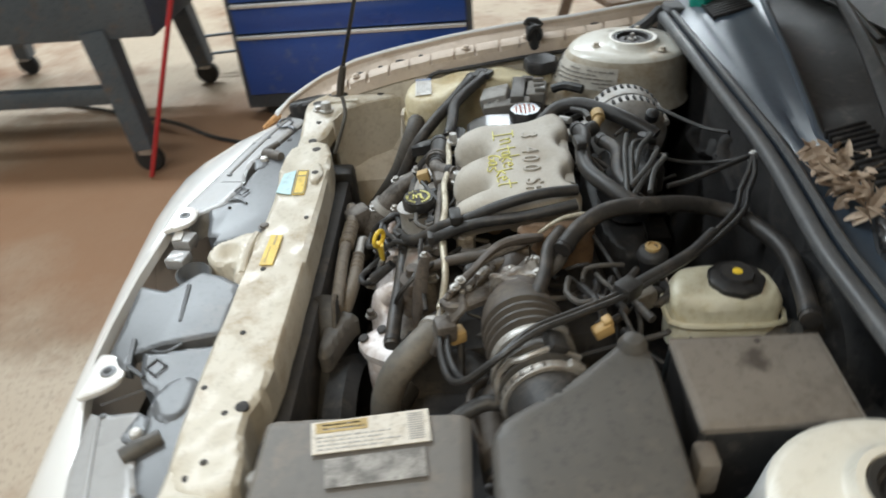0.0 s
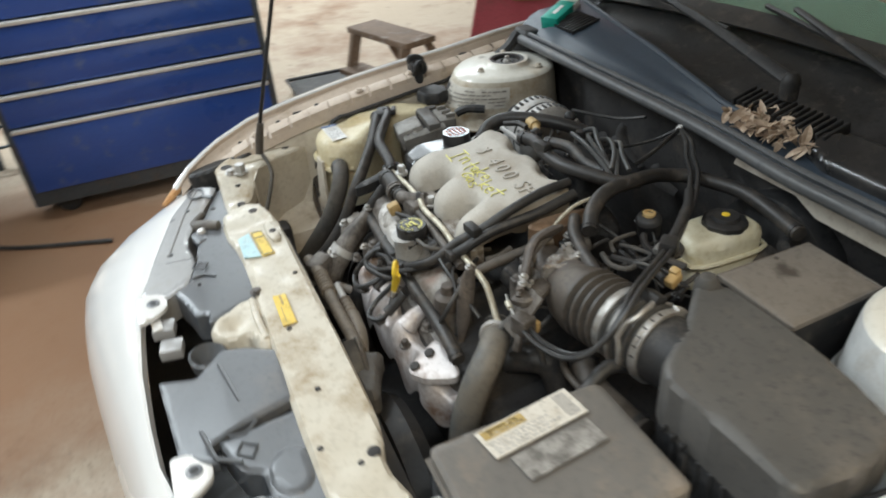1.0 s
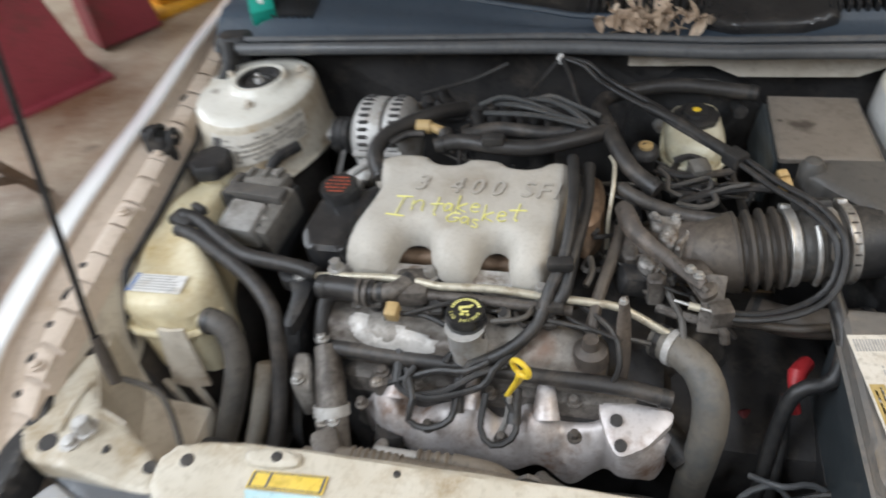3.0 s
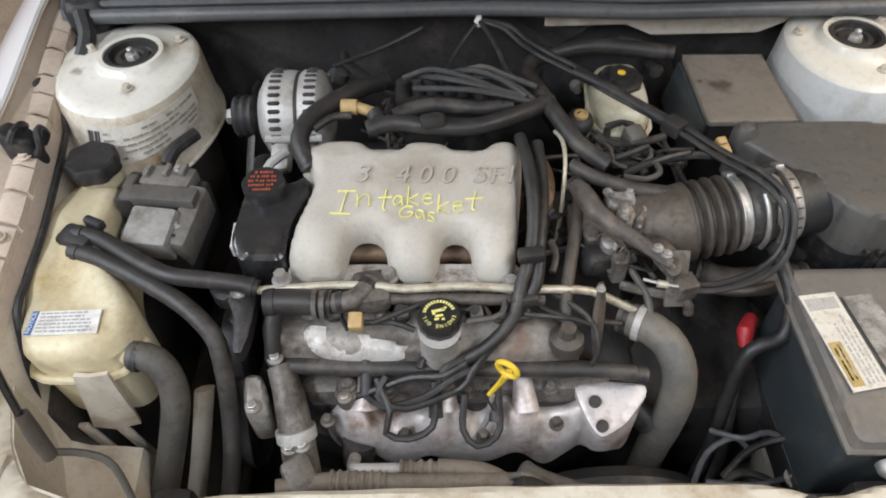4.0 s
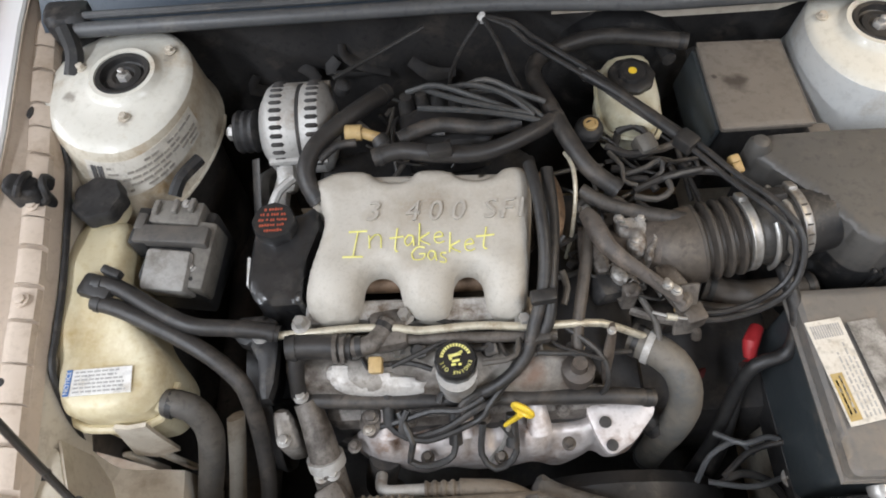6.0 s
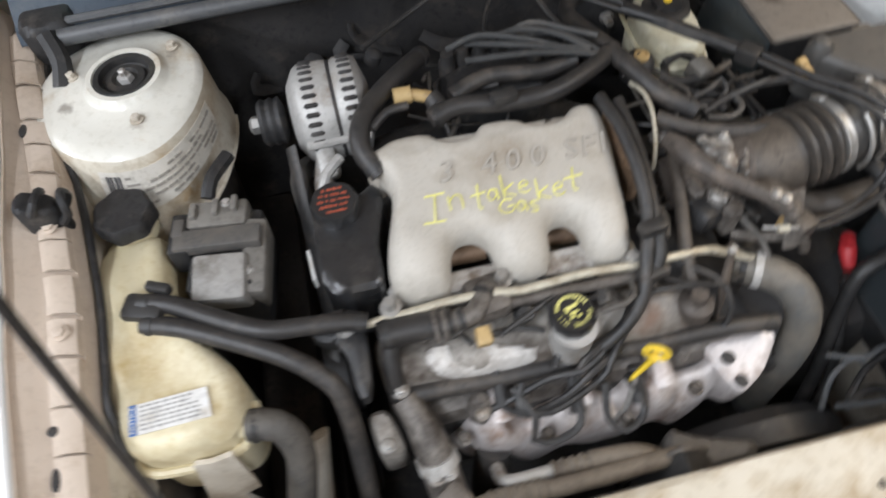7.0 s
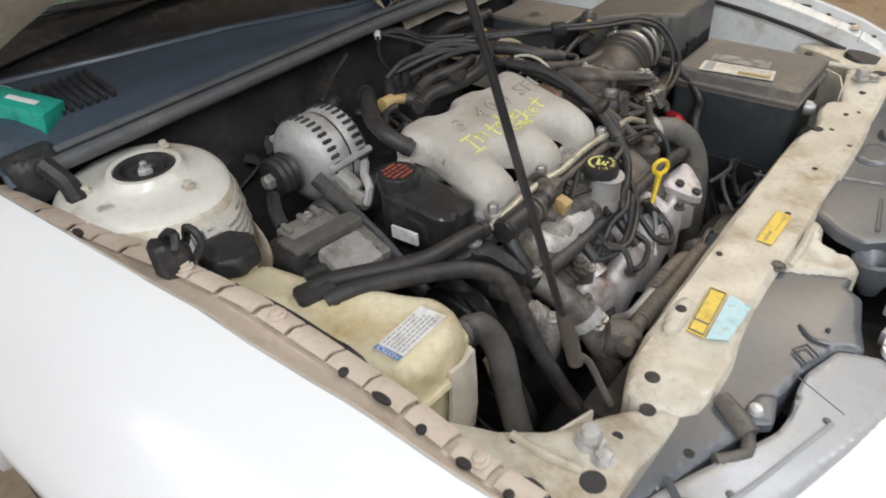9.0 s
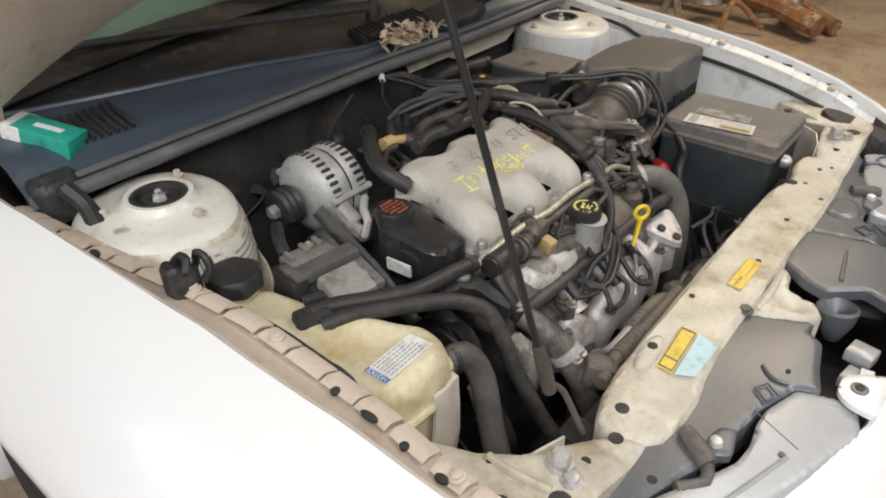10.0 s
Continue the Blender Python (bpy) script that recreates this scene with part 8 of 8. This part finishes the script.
# cables that hang from the cowl and cross to the duct
TOP = (-0.012, 0.588, 0.868)
hose("throttle_cable", [TOP, (0.030, 0.568, 0.862), (0.052, 0.552, 0.847), (0.085, 0.536, 0.833), (0.146, 0.480, 0.830), (0.180, 0.440, 0.830), (0.257, 0.346, 0.836), (0.300, 0.278, 0.842), (0.335, 0.226, 0.850), (0.362, 0.187, 0.835), (0.361, 0.156, 0.800), (0.333, 0.137, 0.775), (0.281, 0.123, 0.765), (0.229, 0.123, 0.765)], 0.0042, "rubber", "black throttle cable in a long loop", "cable", n=8)
hose("throttle_cable", [TOP, (0.036, 0.575, 0.864), (0.060, 0.560, 0.850), (0.093, 0.545, 0.836), (0.152, 0.490, 0.833), (0.186, 0.450, 0.833), (0.264, 0.354, 0.839), (0.308, 0.285, 0.846), (0.345, 0.230, 0.855), (0.370, 0.184, 0.840), (0.365, 0.144, 0.800), (0.333, 0.124, 0.775), (0.279, 0.113, 0.765), (0.231, 0.113, 0.765)], 0.0042, "rubber", "black cruise control cable in a long loop", "cable", n=8)
hose("conduit", [(0.135, 0.492, 0.832), (0.185, 0.444, 0.832), (0.250, 0.360, 0.837)], 0.0085, "rubber", "black plastic conduit round the cables", "cable", n=10)
solo("cable_clip", box((0.257, 0.350, 0.838), (0.026, 0.030, 0.022), (0, 0, 40), 0.004), "rubber", "black plastic cable clip", "clip")
hose("thin_wire", [TOP, (-0.044, 0.557, 0.840), (-0.065, 0.509, 0.830), (-0.068, 0.467, 0.840)], 0.003, "rubber", "thin black wire hung under the cowl", "wire", n=7)
hose("thin_wire", [TOP, (0.011, 0.532, 0.860), (0.025, 0.484, 0.850), (0.038, 0.450, 0.850)], 0.004, "rubber", "thin black wire hung under the cowl", "wire", n=7)
hose("thin_wire", [(-0.103, 0.582, 0.860), (-0.166, 0.560, 0.840), (-0.242, 0.502, 0.845)], 0.0035, "rubber", "thin black wire hung under the cowl", "wire", n=7)
solo("wire_holder", lathe((TOP[0], TOP[1], TOP[2] - 0.01), [(0.006, 0), (0.008, 0.008), (0.004, 0.016)], n=12), "label", "small pale wire holder", "holder")
hose("brake_pipe", [(0.087, 0.341, 0.840), (0.094, 0.315, 0.845), (0.095, 0.280, 0.835), (0.091, 0.244, 0.790), (0.091, 0.247, 0.709)], 0.0030, "pipe", "thin pale plastic vacuum line", "pipe", n=8)
hose("breather_pipe", [(0.113, 0.242, 0.800), (0.099, 0.176, 0.785), (0.086, 0.119, 0.765), (0.082, 0.079, 0.745)], 0.0085, "duct_brown", "brown dusted breather hose")
solo("breather_valve", lathe((0.083, 0.066, 0.715), [(0.024, 0), (0.022, 0.02), (0.012, 0.026), (0.010, 0.04)], n=20), "throttle_dirt", "grimy breather valve in the rocker cover", "valve")
tab = thing("pipe_tab", (0.120, 0.088, 0.800), "grimy steel blade hung from the pipe", "bracket")
part("blade", tube([(0.120, 0.096, 0.806), (0.121, 0.088, 0.790), (0.123, 0.078, 0.740), (0.126, 0.068, 0.690), (0.127, 0.064, 0.662)], [0.006, 0.0115, 0.0135, 0.0105, 0.003], 12, flat=0.45), "throttle_dirt", tab)
part("blade_pin", bolt((0.1195, 0.089, 0.803), 0.004, 0.006), "steel", tab)
hose("starter_cable", [(0.374, 0.215, 0.752), (0.370, 0.170, 0.768), (0.382, 0.117, 0.740), (0.373, 0.084, 0.700), (0.336, 0.076, 0.680), (0.320, 0.055, 0.620), (0.308, 0.014, 0.520), (0.282, -0.026, 0.420)], 0.010, "rubber", "thick black cable beside the battery", "cable")
hose("starter_cable", [(0.329, 0.084, 0.660), (0.329, 0.041, 0.580), (0.318, -0.008, 0.500), (0.286, -0.053, 0.420)], 0.008, "rubber", "thick black cable beside the battery", "cable")
hose("lamp_wiring", [(0.299, -0.049, 0.560), (0.340, -0.018, 0.580), (0.391, -0.012, 0.600), (0.409, -0.033, 0.600), (0.394, -0.075, 0.580)], 0.005, "rubber", "thin black wiring to the head lamp", "wire", n=8)
hose("lamp_wiring", [(0.292, -0.059, 0.550), (0.321, -0.047, 0.570), (0.358, -0.060, 0.570), (0.379, -0.087, 0.560)], 0.006, "rubber", "thin black wiring to the head lamp", "wire", n=8)
for pts in (
    [(0.292, 0.010, 0.58), (0.325, -0.012, 0.60), (0.362, -0.004, 0.60), (0.405, -0.020, 0.58), (0.440, -0.055, 0.55)],
    [(0.262, -0.052, 0.55), (0.280, -0.022, 0.58), (0.318, -0.006, 0.59), (0.345, -0.020, 0.57)],
    [(0.276, -0.055, 0.56), (0.330, -0.068, 0.58), (0.384, -0.054, 0.57)],
):
    hose("lamp_wiring", pts, 0.0042, "seal", "thin grey-black wiring to the head lamp", "wire", n=8)
solo("wiring_stud", bolt((0.388, -0.058, 0.575), 0.010, 0.012), "bolt_metal", "bare steel stud beside the battery", "stud")
# duct-side clutter under the throttle
for i, pts in enumerate((
    [(0.158, 0.386, 0.790), (0.188, 0.369, 0.790), (0.239, 0.376, 0.790), (0.261, 0.385, 0.790)],
    [(0.163, 0.352, 0.780), (0.201, 0.342, 0.785), (0.236, 0.355, 0.785), (0.251, 0.337, 0.780)],
    [(0.186, 0.305, 0.790), (0.234, 0.319, 0.800), (0.279, 0.319, 0.810), (0.304, 0.306, 0.820)],
    [(0.181, 0.419, 0.780), (0.205, 0.421, 0.790), (0.224, 0.402, 0.785), (0.207, 0.370, 0.780)],
    [(0.168, 0.487, 0.760), (0.186, 0.438, 0.770), (0.174, 0.390, 0.770)],
    [(0.218, 0.303, 0.790), (0.205, 0.323, 0.790), (0.175, 0.328, 0.785)],
)):
    hose("vacuum_line", pts, 0.006, "hose", RUB, n=8)
solo("solenoid", box(Vector((0.215, 0.383, 0.790)), (0.03, 0.03, 0.03), (10, 0, 20), 0.006), "module", "small dusty grey solenoid", "solenoid")
hose("transmission_hose", [(0.284, 0.192, 0.700), (0.329, 0.176, 0.700), (0.394, 0.178, 0.700), (0.435, 0.185, 0.700)], 0.021, "duct_brown", "brown-stained rubber hose under the duct")
hose("transmission_hose", [(0.215, 0.022, 0.580), (0.150, 0.084, 0.620), (0.217, 0.163, 0.660), (0.250, 0.184, 0.600)], 0.022, "hose", "brown-stained rubber hose under the duct")
hose("transmission_pipe", [(0.262, 0.172, 0.690), (0.300, 0.152, 0.712), (0.340, 0.148, 0.716), (0.378, 0.160, 0.712), (0.410, 0.180, 0.700)], 0.0055, "duct_brown", "slim brown-stained pipe under the duct", "pipe", n=10)
fl = thing("injector_plug", (-0.183, 0.073, 0.765), "tan plastic sensor plug on the engine", "plug")
part("shell", box(Vector((-0.183, 0.074, 0.762)), (0.018, 0.022, 0.022), (15, 0, 0), 0.003), "tan", fl)
part("wire", tube([(-0.184, 0.077, 0.755), (-0.140, 0.078, 0.755), (-0.110, 0.069, 0.750)], 0.004, 7), "rubber", fl)
y2 = thing("throttle_plug", (0.209, 0.132, 0.751), "yellow plastic sensor plug", "plug")
part("shell", box(Vector((0.233, 0.133, 0.751)), (0.022, 0.024, 0.02), (0, 0, 25), 0.004), "tan", y2)
part("wire", tube([(0.232, 0.139, 0.745), (0.263, 0.138, 0.700)], 0.005, 7, smooth=False), "rubber", y2)
hose("bolt_bracket", [(0.163, 0.143, 0.740), (0.198, 0.127, 0.745), (0.239, 0.111, 0.750), (0.246, 0.102, 0.730)], 0.007, "cast", "stained steel cable bracket", "bracket", n=8)
solo("cable_bracket", box(Vector((0.236, 0.119, 0.765)), (0.03, 0.028, 0.03), (0, 0, 15), 0.005), "cast", "stained steel cable bracket", "bracket")

# ---- loose things ----


def leaves():
    rng = random.Random(11)
    n = 0
    for i in range(95):
        x = 0.137 + max(-0.09, min(0.09, rng.gauss(0, 0.038)))
        y = 0.628 + min(0.055, abs(rng.gauss(0, 0.024)))
        z = 0.894 + rng.random() * 0.024 + (y - 0.63) * 0.25
        ln, wd = rng.uniform(0.022, 0.042), rng.uniform(0.0045, 0.0085)
        bm = bmesh.new()
        rows = []
        curl = rng.uniform(-0.35, 0.35)
        for k in range(6):
            u = k / 5
            w = wd * math.sin(math.pi * (0.08 + 0.9 * u)) ** 0.8
            zz = curl * ln * (u - 0.5) ** 2 * 2
            rows.append([(ln * (u - 0.5), -w, zz + w * 0.35), (ln * (u - 0.5), 0, zz), (ln * (u - 0.5), w, zz + w * 0.35)])
        loft(rows, bm, thick=0.0006)
        bmesh.ops.transform(bm, matrix=pose(x, y, z, rng.uniform(-50, 50), rng.uniform(-50, 50), rng.uniform(0, 360)), verts=bm.verts)
        solo("dry_leaf", bm, "leaf", "curled dry brown leaf in the cowl gutter", "leaf", "leaves in the cowl")


leaves()


def carton():
    """The small green and white box on the passenger end of the cowl."""
    t = thing("bulb_carton", (-0.635, 0.705, 0.895), "small green and white cardboard carton", "carton")
    m = (-0.618, 0.702, 0.922)
    part("box", box(m, (0.048, 0.098, 0.044), (12, 0, 28), 0.002), "green_card", t)
    part("white_end", box((m[0] - 0.021, m[1] + 0.040, m[2] + 0.0085), (0.050, 0.032, 0.046), (12, 0, 28), 0.002), "label", t)
    part("print_bar", box((m[0] + 0.003, m[1] - 0.006, m[2] + 0.0212), (0.010, 0.045, 0.002), (12, 0, 28), 0), "label", t)
    cl = thing("cowl_end_cap", (-0.66, 0.63, 0.88), "black plastic end cap of the cowl", "cap")
    part("cap", pillow([(-0.70, 0.60), (-0.63, 0.60), (-0.615, 0.64), (-0.63, 0.70), (-0.69, 0.69)], 0.900, 0.012, 0.05), "black", cl)
    part("strap", tube([(-0.655, 0.60, 0.89), (-0.645, 0.57, 0.865), (-0.65, 0.54, 0.845)], 0.014, 8), "black", cl)


carton()


def small_wiring():
    """Loose wires, small plugs and clips packed round the throttle and behind the manifold."""
    rng = random.Random(77)

    def spread(lo, hi):
        return Vector([rng.uniform(a, b) for a, b in zip(lo, hi)])

    for lo, hi, count in (((0.05, 0.16, 0.715), (0.20, 0.36, 0.785), 16), ((-0.26, 0.385, 0.77), (0.05, 0.47, 0.825), 12), ((-0.24, 0.075, 0.735), (0.10, 0.125, 0.765), 9), ((0.14, 0.34, 0.73), (0.30, 0.47, 0.79), 9)):
        for i in range(count):
            p = spread(lo, hi)
            d = Vector((rng.uniform(-0.05, 0.05), rng.uniform(-0.05, 0.05), rng.uniform(-0.012, 0.012)))
            e = Vector((rng.uniform(-0.03, 0.03), rng.uniform(-0.03, 0.03), rng.uniform(0.0, 0.018)))
            solo("thin_wire", tube([p - d, p + e, p + d, p + d * 1.5 - e], rng.uniform(0.0022, 0.0042), 7), rng.choice(("rubber", "hose", "old_hose")), "thin dusty wire among the engine's fittings", "wire")
            if i % 3 == 0:
                k = thing("wiring_plug", tuple(p), "small dusty black wiring plug", "plug")
                part("shell", box(p, (0.018, 0.014, 0.013), (rng.uniform(-30, 30), rng.uniform(-30, 30), rng.uniform(0, 90)), 0.003), rng.choice(("black", "module", "grey_plastic")), k)
                part("latch", box(p + Vector((0.004, 0.0, 0.007)), (0.008, 0.006, 0.004), (0, 0, rng.uniform(0, 90)), 0.001), "black", k)


small_wiring()
